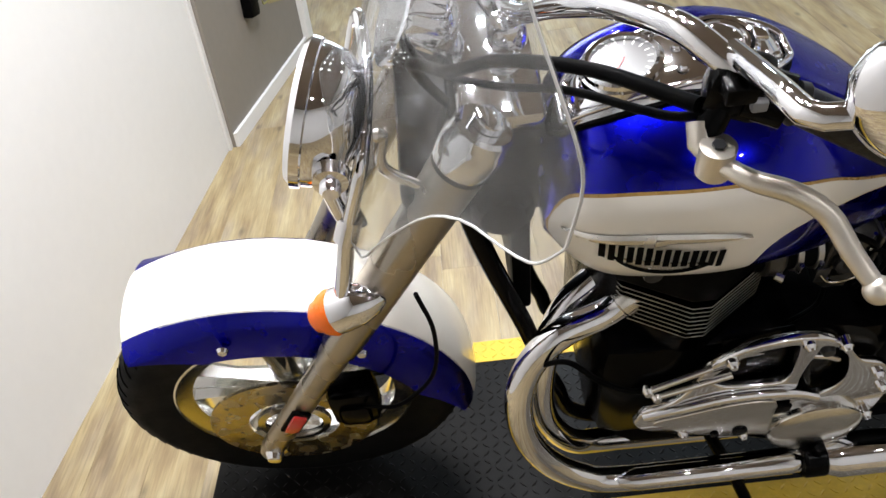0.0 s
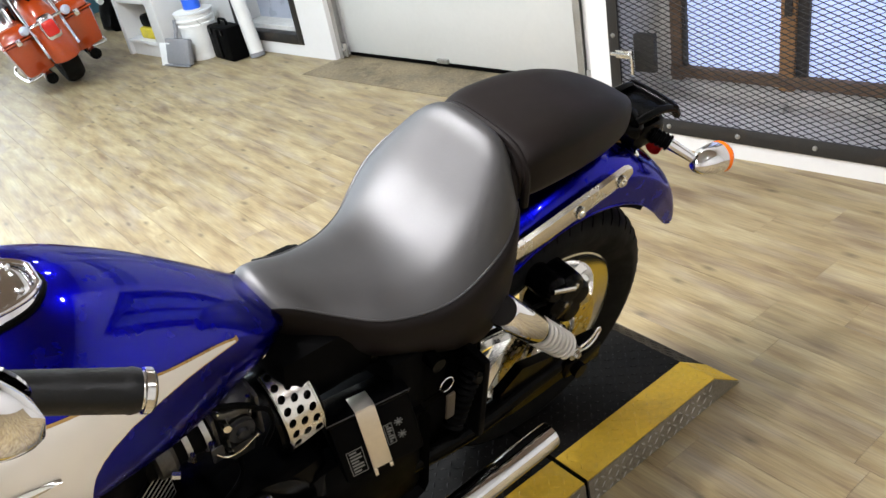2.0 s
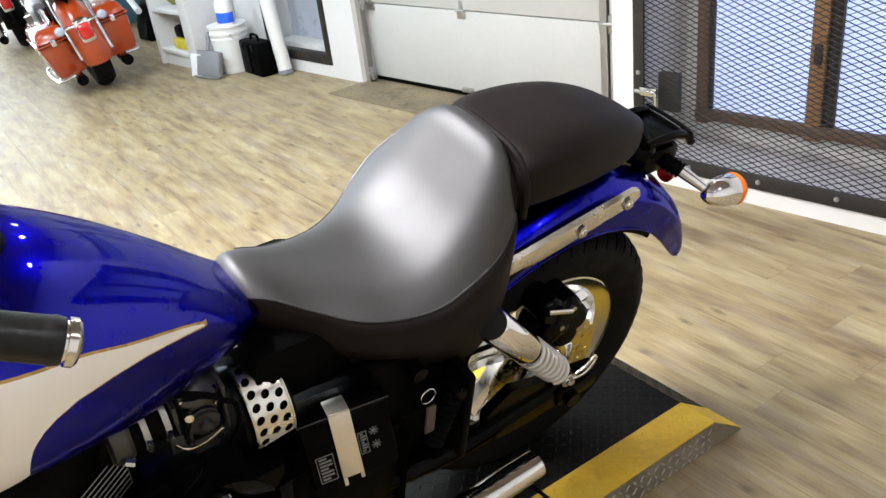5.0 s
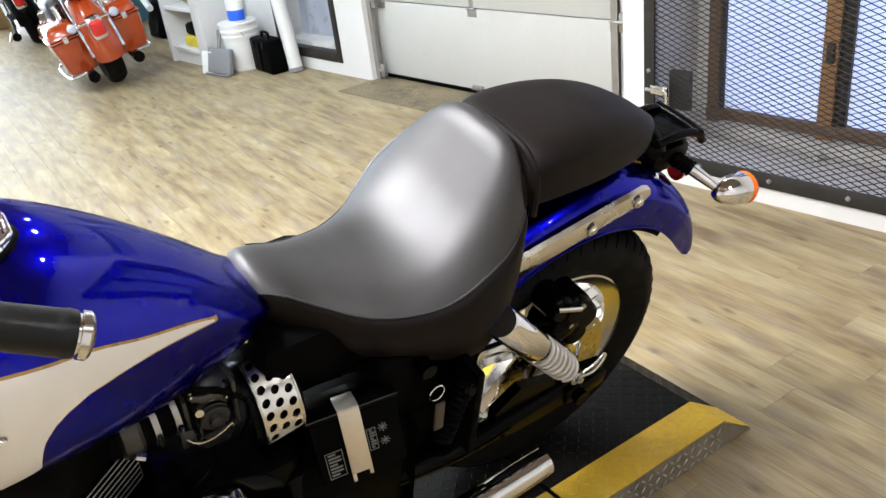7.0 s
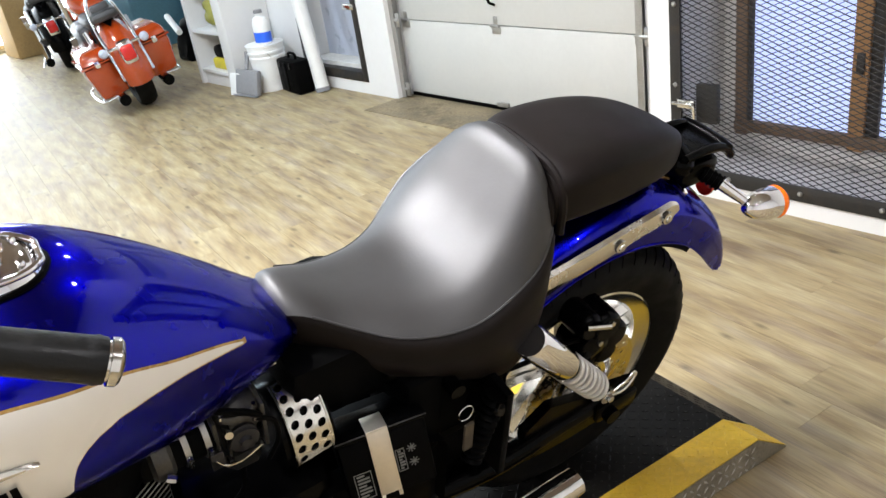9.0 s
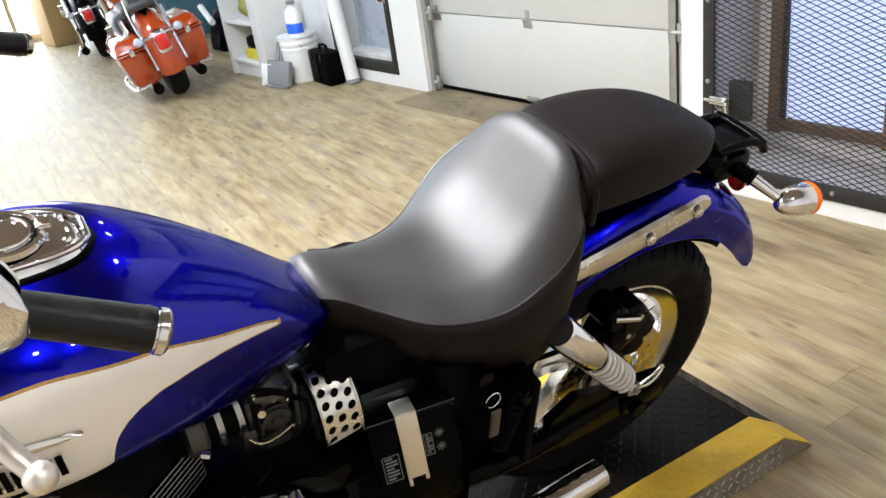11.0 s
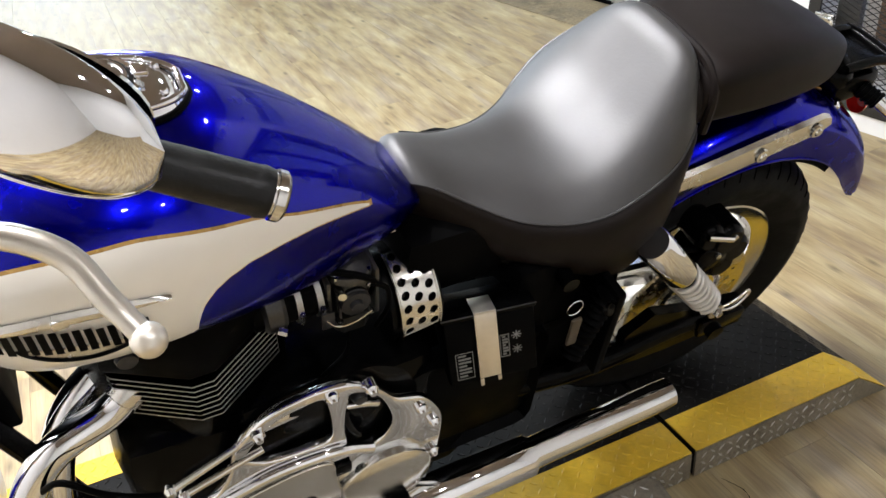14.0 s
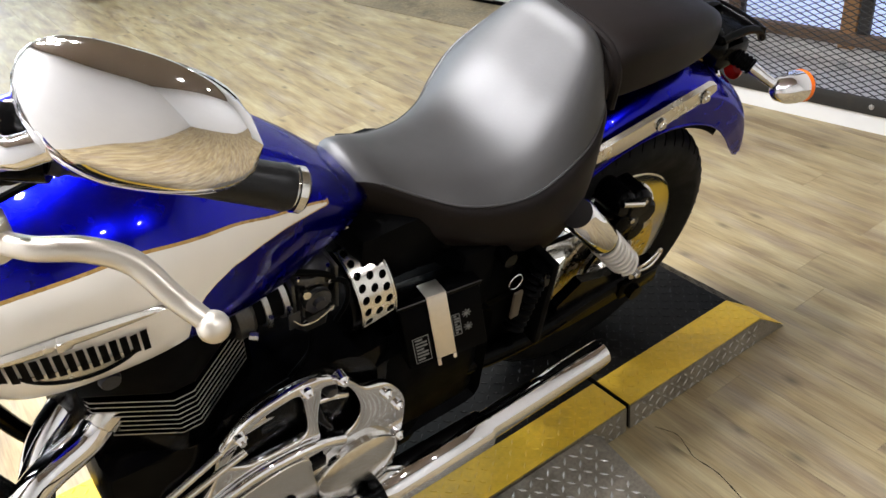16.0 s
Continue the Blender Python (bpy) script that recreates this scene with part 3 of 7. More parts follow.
                for k in range(4):
                    bm.faces.new((vs[k], vs[(k + 1) % 4], vs[4 + (k + 1) % 4], vs[4 + k]))
            c += gap
    tagged(part("expanded_metal", bm, IRON, g, angle=0), kind="stuff")
    part("latch_box", bx((-1.0, gy + 0.022, 0.25), (-0.905, gy + 0.05, 0.41), 0.004), IRON, g, "dark latch box")
    lt = box(B(), (-1.065, gy - 0.014, 0.315), (-0.985, gy - 0.002, 0.35), 0.003)
    tube(lt, smooth_path([(-1.0, gy - 0.016, 0.335), (-0.985, gy - 0.024, 0.335), (-0.98, gy - 0.024, 0.30), (-0.98, gy - 0.024, 0.255)], 4), 0.006, 8)
    rod(lt, (-1.085, gy - 0.016, 0.333), (-1.0, gy - 0.016, 0.333), 0.008, seg=10)
    part("slide_bolt", lt, ALU, g, "bright steel slide bolt")


guarded_window()


def small_window():
    win = thing("window_2", Matrix.Identity(4), "small dark-framed window with frosted panes and a guard", "window", kind="structure")
    x0, x1, z0, z1 = -4.75, -3.92, 0.02, 1.90
    yb = VY + 0.22
    part("window_frame", bx((x0, VY - 0.008, z0), (x0 + 0.06, VY + 0.06, z1), 0.004), IRON, win)
    part("window_frame", bx((x1 - 0.06, VY - 0.008, z0), (x1, VY + 0.06, z1), 0.004), IRON, win)
    part("bottom_rail", bx((x0 + 0.06, VY - 0.008, z0), (x1 - 0.06, VY + 0.06, z0 + 0.07), 0.004), IRON, win)
    part("window_sill", bx((x0, VY + 0.06, z0), (x1, yb, z0 + 0.10)), CONCRETE, win)
    part("mullion", bx((x0 + 0.52, yb - 0.02, z0 + 0.10), (x0 + 0.60, yb + 0.03, z1)), CONCRETE, win)
    part("pane", bx((x0 + 0.02, yb, z0 + 0.10), (x0 + 0.519, yb + 0.01, z1)), FROSTED, win, "grey-blue frosted pane")
    part("pane", bx((x0 + 0.601, yb, z0 + 0.30), (x1 - 0.05, yb + 0.01, 0.46)), SKY_PANE, win, "frosted pane bright with daylight")
    part("pane", bx((x0 + 0.601, yb, 0.62), (x1 - 0.05, yb + 0.01, z1)), SKY_PANE, win, "frosted pane bright with daylight")
    part("transom", bx((x0 + 0.601, yb - 0.01, 0.461), (x1 - 0.05, yb + 0.02, 0.619)), CONCRETE, win)
    part("catch", bx((x1 - 0.16, VY - 0.01, 0.52), (x1 - 0.03, VY + 0.02, 0.56), 0.004), ALU, win, "bright metal catch")


small_window()

# ---- lamps ----
SPOTS = [(-1.55, -1.45), (-1.10, -1.45), (-0.65, -1.45), (-0.20, -1.45), (-1.55, -0.95), (-1.10, -0.95), (-0.65, -0.95), (-0.20, -0.95), (1.7, -0.8), (2.0, 0.2), (-0.95, 1.45), (-2.2, 1.5), (-3.3, 1.65), (-2.5, 0.3), (-3.9, 0.0), (-5.3, -0.3), (-7.4, 0.1), (-9.0, 0.2)]
first = None
for sx, sy in SPOTS:
    m = Matrix.Translation((sx, sy, CEIL))
    if first is None:
        first = thing("ceiling_spot", m, "round white ceiling spotlight, switched on", "spotlight", "ceiling spotlights")
        part("ring", lathe(B(), [(0.055, 0), (0.085, 0), (0.085, -0.012), (0.078, -0.018), (0.055, -0.014)], seg=28), WHITE_PLASTIC, first)
        part("lens", lathe(B(), [(0.055, -0.004), (0.0, -0.004)], seg=28), LAMP_GLOW, first, "glowing round lens")
    else:
        copy_thing(first, m)
    lamp("spot_light", Matrix.Translation((sx, sy, CEIL - 0.03)), (27 if sy < -0.9 else 11 if sx > 0 else (4 if sx > -1 else 6) if sy > 1.4 else 56 if -6 < sx < -3 else 18), 0.12, ((0.71, 0.86, 1.0) if sy < 1 else (0.80, 0.92, 1.0)) if sx < -2 else (0.965, 0.955, 0.985))


# ---- the display platform ----
YAW = radians(82.2)
PLAT = Matrix.Rotation(YAW, 4, "Z")      # x along the platform towards its ramped end, y away from its open side


def treads(bm, x0, x1, y0, y1, z, pitch=0.0235, half=0.0105, h=0.0016, slope=None):
    """Raised lozenges in the crossed pattern of tread plate."""
    i = 0
    x = x0 + pitch / 2
    while x < x1 - 0.004:
        j = 0
        y = y0 + pitch / 2
        while y < y1 - 0.004:
            a = radians(45) if (i + j) % 2 else radians(-45)
            c, s = math.cos(a), math.sin(a)
            pts = []
            for u, v, dz in ((half, 0, 0), (0, half * 0.3, 0), (-half, 0, 0), (0, -half * 0.3, 0), (half * 0.55, 0, h), (-half * 0.55, 0, h)):
                px, py = x + u * c - v * s, y + u * s + v * c
                pts.append(bm.verts.new((px, py, z + dz + (slope(px) if slope else 0))))
            r, t, l, b, hr, hl = pts
            for f in ((r, t, hr), (t, l, hl), (t, hl, hr), (l, b, hl), (b, r, hr), (b, hr, hl)):
                bm.faces.new(f)
            y += pitch
            j += 1
        x += pitch
        i += 1
    return bm


def platform():
    W, YB = 0.625, 0.104
    ramp = table([0.47, 0.575], [0.0, FLOOR + 0.004 - DECK])
    for name, xa, xb in (("display_platform", -1.84, -0.006), ("platform_ramp", 0.006, 0.575)):
        lab = "black tread-plate motorcycle platform with yellow edges" if xb < 0.1 else "black tread-plate end ramp with yellow edges"
        ob = thing(name, PLAT, lab, "platform")
        def prism(y0, y1, top, bot, inset=0.0):
            xs = [xa + inset, xb - inset] if xb < 0.1 else [xa + inset, 0.47, xb - inset]
            bm = B()
            up = [[bm.verts.new((x, y, top + (ramp(x) if xb > 0.1 else 0))) for y in (y0, y1)] for x in xs]
            dn = [[bm.verts.new((x, y, min(bot, top + (ramp(x) if xb > 0.1 else 0) - 0.0008))) for y in (y0, y1)] for x in xs]
            for i in range(len(xs) - 1):
                bm.faces.new((up[i][0], up[i + 1][0], up[i + 1][1], up[i][1]))
                bm.faces.new((dn[i][0], dn[i][1], dn[i + 1][1], dn[i + 1][0]))
                bm.faces.new((up[i][0], dn[i][0], dn[i + 1][0], up[i + 1][0]))
                bm.faces.new((up[i][1], up[i + 1][1], dn[i + 1][1], dn[i][1]))
            bm.faces.new((up[0][0], up[0][1], dn[0][1], dn[0][0]))
            bm.faces.new((up[-1][0], dn[-1][0], dn[-1][1], up[-1][1]))
            return bm
        part("deck", prism(0.004, W - 0.004, DECK - 0.0015, FLOOR + 0.004), DECK_BLACK, ob, angle=20)
        part("yellow_band", prism(0.0, YB, DECK, DECK - 0.003), DECK_YELLOW, ob, "worn yellow safety band", angle=20)
        part("yellow_band", prism(W - 0.075, W, DECK, DECK - 0.003), DECK_YELLOW, ob, "worn yellow safety band", angle=20)
        part("side_plate", prism(-0.002, 0.0035, DECK - 0.004, FLOOR + 0.004), WORN_STEEL, ob, "bare steel tread-plate side", angle=20)
        sl = ramp if xb > 0.1 else None
        tagged(part("tread_pattern", treads(B(), xa + 0.01, xb - 0.01, YB, W - 0.08, DECK - 0.0015, slope=sl), DECK_BLACK, ob, angle=0), kind="stuff")
        bm = treads(B(), xa + 0.01, min(xb, 0.47) - 0.01, 0.006, 0.07, 0.0)
        bm.transform(Matrix(((1, 0, 0, 0), (0, 0, -1, -0.0021), (0, -1, 0, DECK - 0.004), (0, 0, 0, 1))))
        tagged(part("tread_pattern", bm, STEEL, ob, angle=0), kind="stuff")
        bm = treads(B(), xa + 0.01, xb - 0.01, 0.004, YB - 0.004, DECK, slope=sl)
        treads(bm, xa + 0.01, xb - 0.01, W - 0.07, W - 0.006, DECK, slope=sl)
        tagged(part("tread_pattern", bm, DECK_YELLOW, ob, angle=0), kind="stuff")
    # loose tread-plate ramp leaning on the open side
    rp = thing("side_ramp", PLAT @ Matrix.Translation((0, -0.004, 0)), "bare steel tread-plate ramp leaning on the platform", "ramp")
    tilt = Matrix.Translation((0, 0, 0.012)) @ Euler((math.atan2(0.07, 0.36), 0, 0)).to_matrix().to_4x4()
    bm = B()
    outline = [(-1.0, -0.36), (-0.16, -0.36), (-0.115, -0.30), (-0.108, -0.02), (-0.125, -0.004), (-1.0, -0.004)]
    top = [bm.verts.new(tilt @ Vector((x, y, 0))) for x, y in outline]
    bot = [bm.verts.new(tilt @ Vector((x, y, -0.004))) for x, y in outline]
    bm.faces.new(top)
    bm.faces.new(bot[::-1])
    for k in range(len(outline)):
        bm.faces.new((top[k], bot[k], bot[(k + 1) % 6], top[(k + 1) % 6]))
    part("plate", bm, WORN_STEEL, rp)
    bm = treads(B(), -0.98, -0.14, -0.34, -0.012, 0.0)
    bm.transform(tilt)
    tagged(part("tread_pattern", bm, STEEL, rp, angle=0), kind="stuff")


platform()

# ---- the motorcycle: x to its tail, y to its right-hand side, z up; it leans on its stand ----
bike = thing("motorcycle", pose(-0.53, -1.54, 0.02, 18, 0, 82.2), "blue and cream cruiser motorcycle leaning on its side stand", "motorcycle")
FX, FZ, FR = 0.015, 0.330, 0.328
RX, RZ, RR = 1.652, 0.335, 0.335


def wheel(x, z, r, width, rim, steer=0.0):
    w = new("wheel")
    w.parent = bike
    w.matrix_local = Matrix.Translation((x, 0, z))
    h = width / 2
    prof = []
    for k in range(21):
        a = math.pi * (k / 20) - math.pi / 2
        ca, sa = math.cos(a), math.sin(a)
        prof.append((r - h * 0.95 + h * 0.95 * max(ca, 0) ** 0.75, h * math.copysign(abs(sa) ** 0.8, sa)))
    prof = [(rim + 0.004, -h * 0.72)] + prof[1:-1] + [(rim + 0.004, h * 0.72)]
    part("tyre", lathe(B(), prof, axis_y(0, 0, 0), 64), RUBBER, w, "black road tyre")
    # tread grooves cut as dark raised blocks between sipes
    gb = B()
    for k in range(54):
        a = 2 * math.pi * k / 54
        for s in (-1, 1):
            pts = []
            for u in np.linspace(0.08, 0.78, 5):
                aa = a + u * 0.12
                rr = r - h * 0.95 + h * 0.95 * max(math.cos(u * 1.35), 0) ** 0.75 + 0.0006
                pts.append((rr * math.cos(aa), s * h * math.sin(u * 1.35) ** 0.8, rr * math.sin(aa)))
            tube(gb, pts, 0.0016, 4, caps=False)
    tagged(part("tread", gb, BLACK_MATT, w, angle=0), kind="stuff")
    part("rim", lathe(B(), [(rim, -h * 0.74), (rim + 0.006, -h * 0.70), (rim - 0.004, -h * 0.60), (rim - 0.03, -h * 0.5), (rim - 0.036, 0), (rim - 0.03, h * 0.5),
                            (rim - 0.004, h * 0.60), (rim + 0.006, h * 0.70), (rim, h * 0.74), (rim + 0.004, h * 0.6), (rim + 0.004, -h * 0.6), (rim, -h * 0.74)], axis_y(0, 0, 0), 56), ALU, w, "polished alloy rim")
    part("hub", lathe(B(), [(0, 0.065), (0.03, 0.065), (0.045, 0.05), (0.05, 0.02), (0.05, -0.02), (0.045, -0.05), (0.03, -0.065), (0, -0.065)], axis_y(0, 0, 0), 32), ALU, w)
    for k in range(5):
        for d in (-0.13, 0.13):
            a = 2 * math.pi * k / 5 + 0.35
            sb = B()
            p0 = Vector((0.04 * math.cos(a + d * 2.0), 0, 0.04 * math.sin(a + d * 2.0)))
            p1 = Vector(((rim - 0.03) * math.cos(a + d), 0, (rim - 0.03) * math.sin(a + d)))
            dr = (p1 - p0).normalized()
            side = Vector((-dr.z, 0, dr.x))
            rings = []
            for q, ww, th in ((p0, 0.016, 0.03), (p0.lerp(p1, 0.5), 0.010, 0.022), (p1, 0.015, 0.03)):
                rings.append([q + side * ww + Vector((0, th * 0.5, 0)), q + Vector((0, th, 0)), q - side * ww + Vector((0, th * 0.5, 0)),
                              q - side * ww - Vector((0, th * 0.5, 0)), q - Vector((0, th, 0)), q + side * ww - Vector((0, th * 0.5, 0))])
            part("spoke", loft(sb, rings), ALU, w)
    return w


def brake_disc(w, y, r0, r1):
    """Ring with drilled holes, built cell by cell."""
    bm = B()
    n = 60
    for k in range(n):
        a = 2 * math.pi * k / n
        b = 2 * math.pi * (k + 1) / n
        mid = (a + b) / 2
        if k % 2 == 0:
            rows = [(r0, r1)]
            for lo, hi in rows:
                vs = [bm.verts.new((rr * math.cos(t), yy, rr * math.sin(t))) for yy in (y - 0.003, y + 0.003) for rr, t in ((lo, a), (hi, a), (hi, b), (lo, b))]
                for f in ((0, 1, 2, 3), (7, 6, 5, 4), (0, 4, 5, 1), (2, 6, 7, 3), (1, 5, 6, 2), (3, 7, 4, 0)):
                    bm.faces.new([vs[i] for i in f])
        else:
            cut = r0 + (r1 - r0) * (0.30 + 0.42 * ((k // 2) % 3) / 2)
            for lo, hi in ((r0, cut - 0.004), (cut + 0.004, r1)):
                vs = [bm.verts.new((rr * math.cos(t), yy, rr * math.sin(t))) for yy in (y - 0.003, y + 0.003) for rr, t in ((lo, a), (hi, a), (hi, b), (lo, b))]
                for f in ((0, 1, 2, 3), (7, 6, 5, 4), (0, 4, 5, 1), (2, 6, 7, 3), (1, 5, 6, 2), (3, 7, 4, 0)):
                    bm.faces.new([vs[i] for i in f])
            for t0, t1 in ((a, mid - 0.025), (mid + 0.025, b)):
                vs = [bm.verts.new((rr * math.cos(t), yy, rr * math.sin(t))) for yy in (y - 0.003, y + 0.003) for rr, t in ((cut - 0.004, t0), (cut + 0.004, t0), (cut + 0.004, t1), (cut - 0.004, t1))]
                for f in ((0, 1, 2, 3), (7, 6, 5, 4), (0, 4, 5, 1), (2, 6, 7, 3), (1, 5, 6, 2), (3, 7, 4, 0)):
                    bm.faces.new([vs[i] for i in f])
    bmesh.ops.remove_doubles(bm, verts=bm.verts, dist=0.0002)
    part("brake_disc", bm, DISC, w, "drilled steel brake disc")
    cb = lathe(B(), [(0.055, y - 0.006), (r0 * 0.8, y - 0.004), (r0 * 0.82, y + 0.004), (0.055, y + 0.006)], Euler((radians(-90), 0, 0)).to_matrix().to_4x4(), 30)
    part("disc_carrier", cb, ALU, w)


front = wheel(FX, FZ, FR, 0.118, 0.222)
rear = wheel(RX, RZ, RR, 0.165, 0.222)
brake_disc(front, -0.085, 0.085, 0.155)
brake_disc(rear, -0.082, 0.085, 0.145)


def fender(name, cx, cz, r, half, a0, a1, skirt, crown_half, n=40):
    """Valanced front mudguard: a cream crown over blue sides."""
    ob = new(name)
    ob.parent = bike
    crown = []
    for k in range(17):
        u = -1 + 2 * k / 16
        crown.append((crown_half * math.sin(u * 1.25) / math.sin(1.25), r - 0.012 * (1 - math.cos(u * 1.25)) / (1 - math.cos(1.25))))
    angs = [a0 + (a1 - a0) * i / n for i in range(n + 1)]
    def at(a, y, rr):
        return Vector((cx + rr * math.cos(a), y, cz + rr * math.sin(a)))
    part("crown", sheet(B(), [[at(a, y, rr) for y, rr in crown] for a in angs], 0.003), CREAM, ob, "cream painted crown", angle=60)
    ye, re = abs(crown[0][0]), crown[0][1]
    for s in (-1, 1):
        grid = []
        for i, a in enumerate(angs):
            k = i / n
            taper = min(1.0, 0.25 + min(k, 1 - k) * 5)
            grid.append([at(a, s * (ye - 0.0015 + (half - ye) * math.sin(j / 7 * 1.5) + 0.004 * j / 7), re + 0.001 - skirt * taper * (j / 7) ** 1.3) for j in range(8)])
        part("side_skirt", sheet(B(), grid, 0.003), BLUE, ob, "metallic blue side skirt", angle=60)
    return ob


def rear_fender():
    """Bobbed rear mudguard: a narrow cream crown, gold lines and deep blue sides that end in a rounded tail."""
    ob = new("rear_fender")
    ob.parent = bike
    top = curve_table([24, 26, 31, 40, 58, 72, 90, 120, 152], [0.424, 0.438, 0.447, 0.456, 0.470, 0.477, 0.473, 0.455, 0.43])
    low = curve_table([24, 26, 29, 36, 46, 60, 80, 110, 152], [0.398, 0.387, 0.380, 0.371, 0.369, 0.374, 0.376, 0.376, 0.376])
    degs = [24 + 128 * (i / 54) for i in range(55)]
    def at(d, y, r):
        a = radians(d)
        return Vector((RX + r * math.cos(a), y, RZ + r * math.sin(a)))
    def side_point(d, v):
        """v runs from the crown's edge, round the shoulder, to the lower edge."""
        slim = 0.78 + 0.22 * min(1.0, (d - 24) / 22)
        t, lo = top(d) - 0.003, low(d)
        y = 0.024 + (0.080 * slim) * math.sin(min(1.0, v * 1.35) * math.pi / 2)
        return y, t - (t - lo) * v ** 1.9
    part("crown", sheet(B(), [[at(d, y, top(d) - 3.5 * y * y) for y in np.linspace(-0.026, 0.026, 9)] for d in degs], 0.003), CREAM, ob, "narrow cream crown", angle=60)
    for s in (-1, 1):
        grid = []
        for d in degs:
            deep = 1.0 if s < 0 else min(1.0, 0.25 + 0.75 * max(0.0, (d - 24) / 30))      # the hidden side is cut shorter at the tail
            grid.append([at(d, s * side_point(d, j / 13 * deep)[0], side_point(d, j / 13 * deep)[1]) for j in range(14)])
        part("side_skirt", sheet(B(), grid, 0.003), BLUE, ob, "metallic blue side skirt", angle=60)
        part("pinstripe", tube(B(), [at(d, s * 0.0255, top(d) - 0.0015) for d in degs], 0.0018, 6), GOLD, ob, "gold pinstripe")
        part("edge", tube(B(), [Vector(row[-1]) for row in grid], 0.0026, 8), BLUE, ob, "rolled lower edge")
    part("fixing_bolt", lathe(B(), [(0, 0.006), (0.006, 0.005), (0.008, 0)], Matrix.Translation((RX + 0.205, -0.062, RZ + 0.418)) @ Euler((radians(35), radians(20), 0)).to_matrix().to_4x4(), 12), CHROME, ob)


fender("front_fender", FX - 0.022, FZ + 0.004, 0.376, 0.105, radians(120), radians(1), 0.080, 0.072)
rear_fender()
liner = [[(RX + (0.395 - 0.02 * abs(u) ** 3) * math.cos(a), 0.088 * u, RZ + (0.395 - 0.02 * abs(u) ** 3) * math.sin(a)) for u in np.linspace(-1, 1, 9)] for a in np.linspace(radians(155), radians(50), 30)]
for row in liner:
    x0, y0, z0 = row[0]
    row.insert(0, (RX + (x0 - RX) * 0.95, y0 * 1.02, RZ + (z0 - RZ) * 0.95))
part("fender_liner", sheet(B(), liner, 0.002), BLACK_MATT, bike, "black inner fender liner", angle=60)
for px, pz in ((-0.02, 0.655), (0.19, 0.60)):
    part("fender_bolt", lathe(B(), [(0, 0.007), (0.007, 0.006), (0.010, 0)], axis_y(px, -0.111, pz), 12), CHROME, bike)

# fork, clamps and front brake
def fork_x(z):
    return -0.040 + 0.575 * (z - 0.31)


for y in (-0.138, 0.155):
    fk = new("fork_leg")
    fk.parent = bike
    p = lambda z: (fork_x(z), y, z)
    part("slider", tube(B(), [p(0.325), p(0.331), p(0.345), p(0.60), p(0.66), p(0.672)], [0.015, 0.020, 0.0225, 0.0235, 0.026, 0.028], 24), FORK_METAL, fk, "satin alloy fork slider")
    part("upper_cover", tube(B(), [p(0.673), p(0.69), p(1.04)], [0.029, 0.031, 0.035], 24), FORK_METAL, fk, "satin alloy fork shroud")
    part("fork_cap", tube(B(), [p(1.045), p(1.05), p(1.080), p(1.084), p(1.098), p(1.102)], [0.035, 0.039, 0.039, 0.036, 0.036, 0.032], 28), CHROME, fk, "chromed fork collar")
    part("cap_bolt", tube(B(), [p(1.103), p(1.112), p(1.116)], [0.020, 0.020, 0.014], 20), CHROME, fk)
    part("axle_nut", lathe(B(), [(0, 0.012), (0.012, 0.011), (0.017, 0.0), (0.017, -0.02)], axis_y(*p(0.355)[:1], y - 0.020 if y < 0 else y + 0.020, 0.352), 16), CHROME, fk)
    rm = Matrix.Translation((fork_x(0.485) - 0.004, y - 0.025 if y < 0 else y + 0.025, 0.485)) @ Matrix.Rotation(radians(30), 4, "Y")
    refl = part("reflector", bx((-0.017, -0.004, -0.036), (0.017, 0.004, 0.036), 0.003, rm), BLACK_MATT, fk, "black reflector base")
    part("reflector_lens", bx((-0.012, -0.009, -0.030), (0.012, 0.009, 0.030), 0.004, rm), RED_LENS, refl, "orange-red reflector")
part("lower_clamp", bx((fork_x(1.0) - 0.05, -0.15, 0.975), (fork_x(1.0) + 0.06, 0.165, 1.015), 0.012), BLACK, bike)
part("upper_clamp", bx((fork_x(1.1) - 0.03, -0.13, 1.075), (fork_x(1.1) + 0.07, 0.135, 1.10), 0.012), CHROME, bike, "chromed top clamp")
part("axle", rod(B(), (FX - 0.02, -0.15, 0.345), (FX - 0.02, 0.165, 0.345), 0.012), ALU, bike)
cal = box(B(), (0.10, -0.125, 0.36), (0.19, -0.06, 0.47), 0.02)
box(cal, (0.12, -0.135, 0.385), (0.175, -0.12, 0.445), 0.012)
part("front_caliper", cal, BLACK, bike, "black brake caliper")
part("brake_hose", tube(B(), smooth_path([(0.30, -0.145, 0.80), (0.315, -0.15, 0.70), (0.30, -0.155, 0.58), (0.235, -0.155, 0.49), (0.17, -0.13, 0.45)]), 0.0036, 10), BLACK_MATT, bike, "black brake hose")

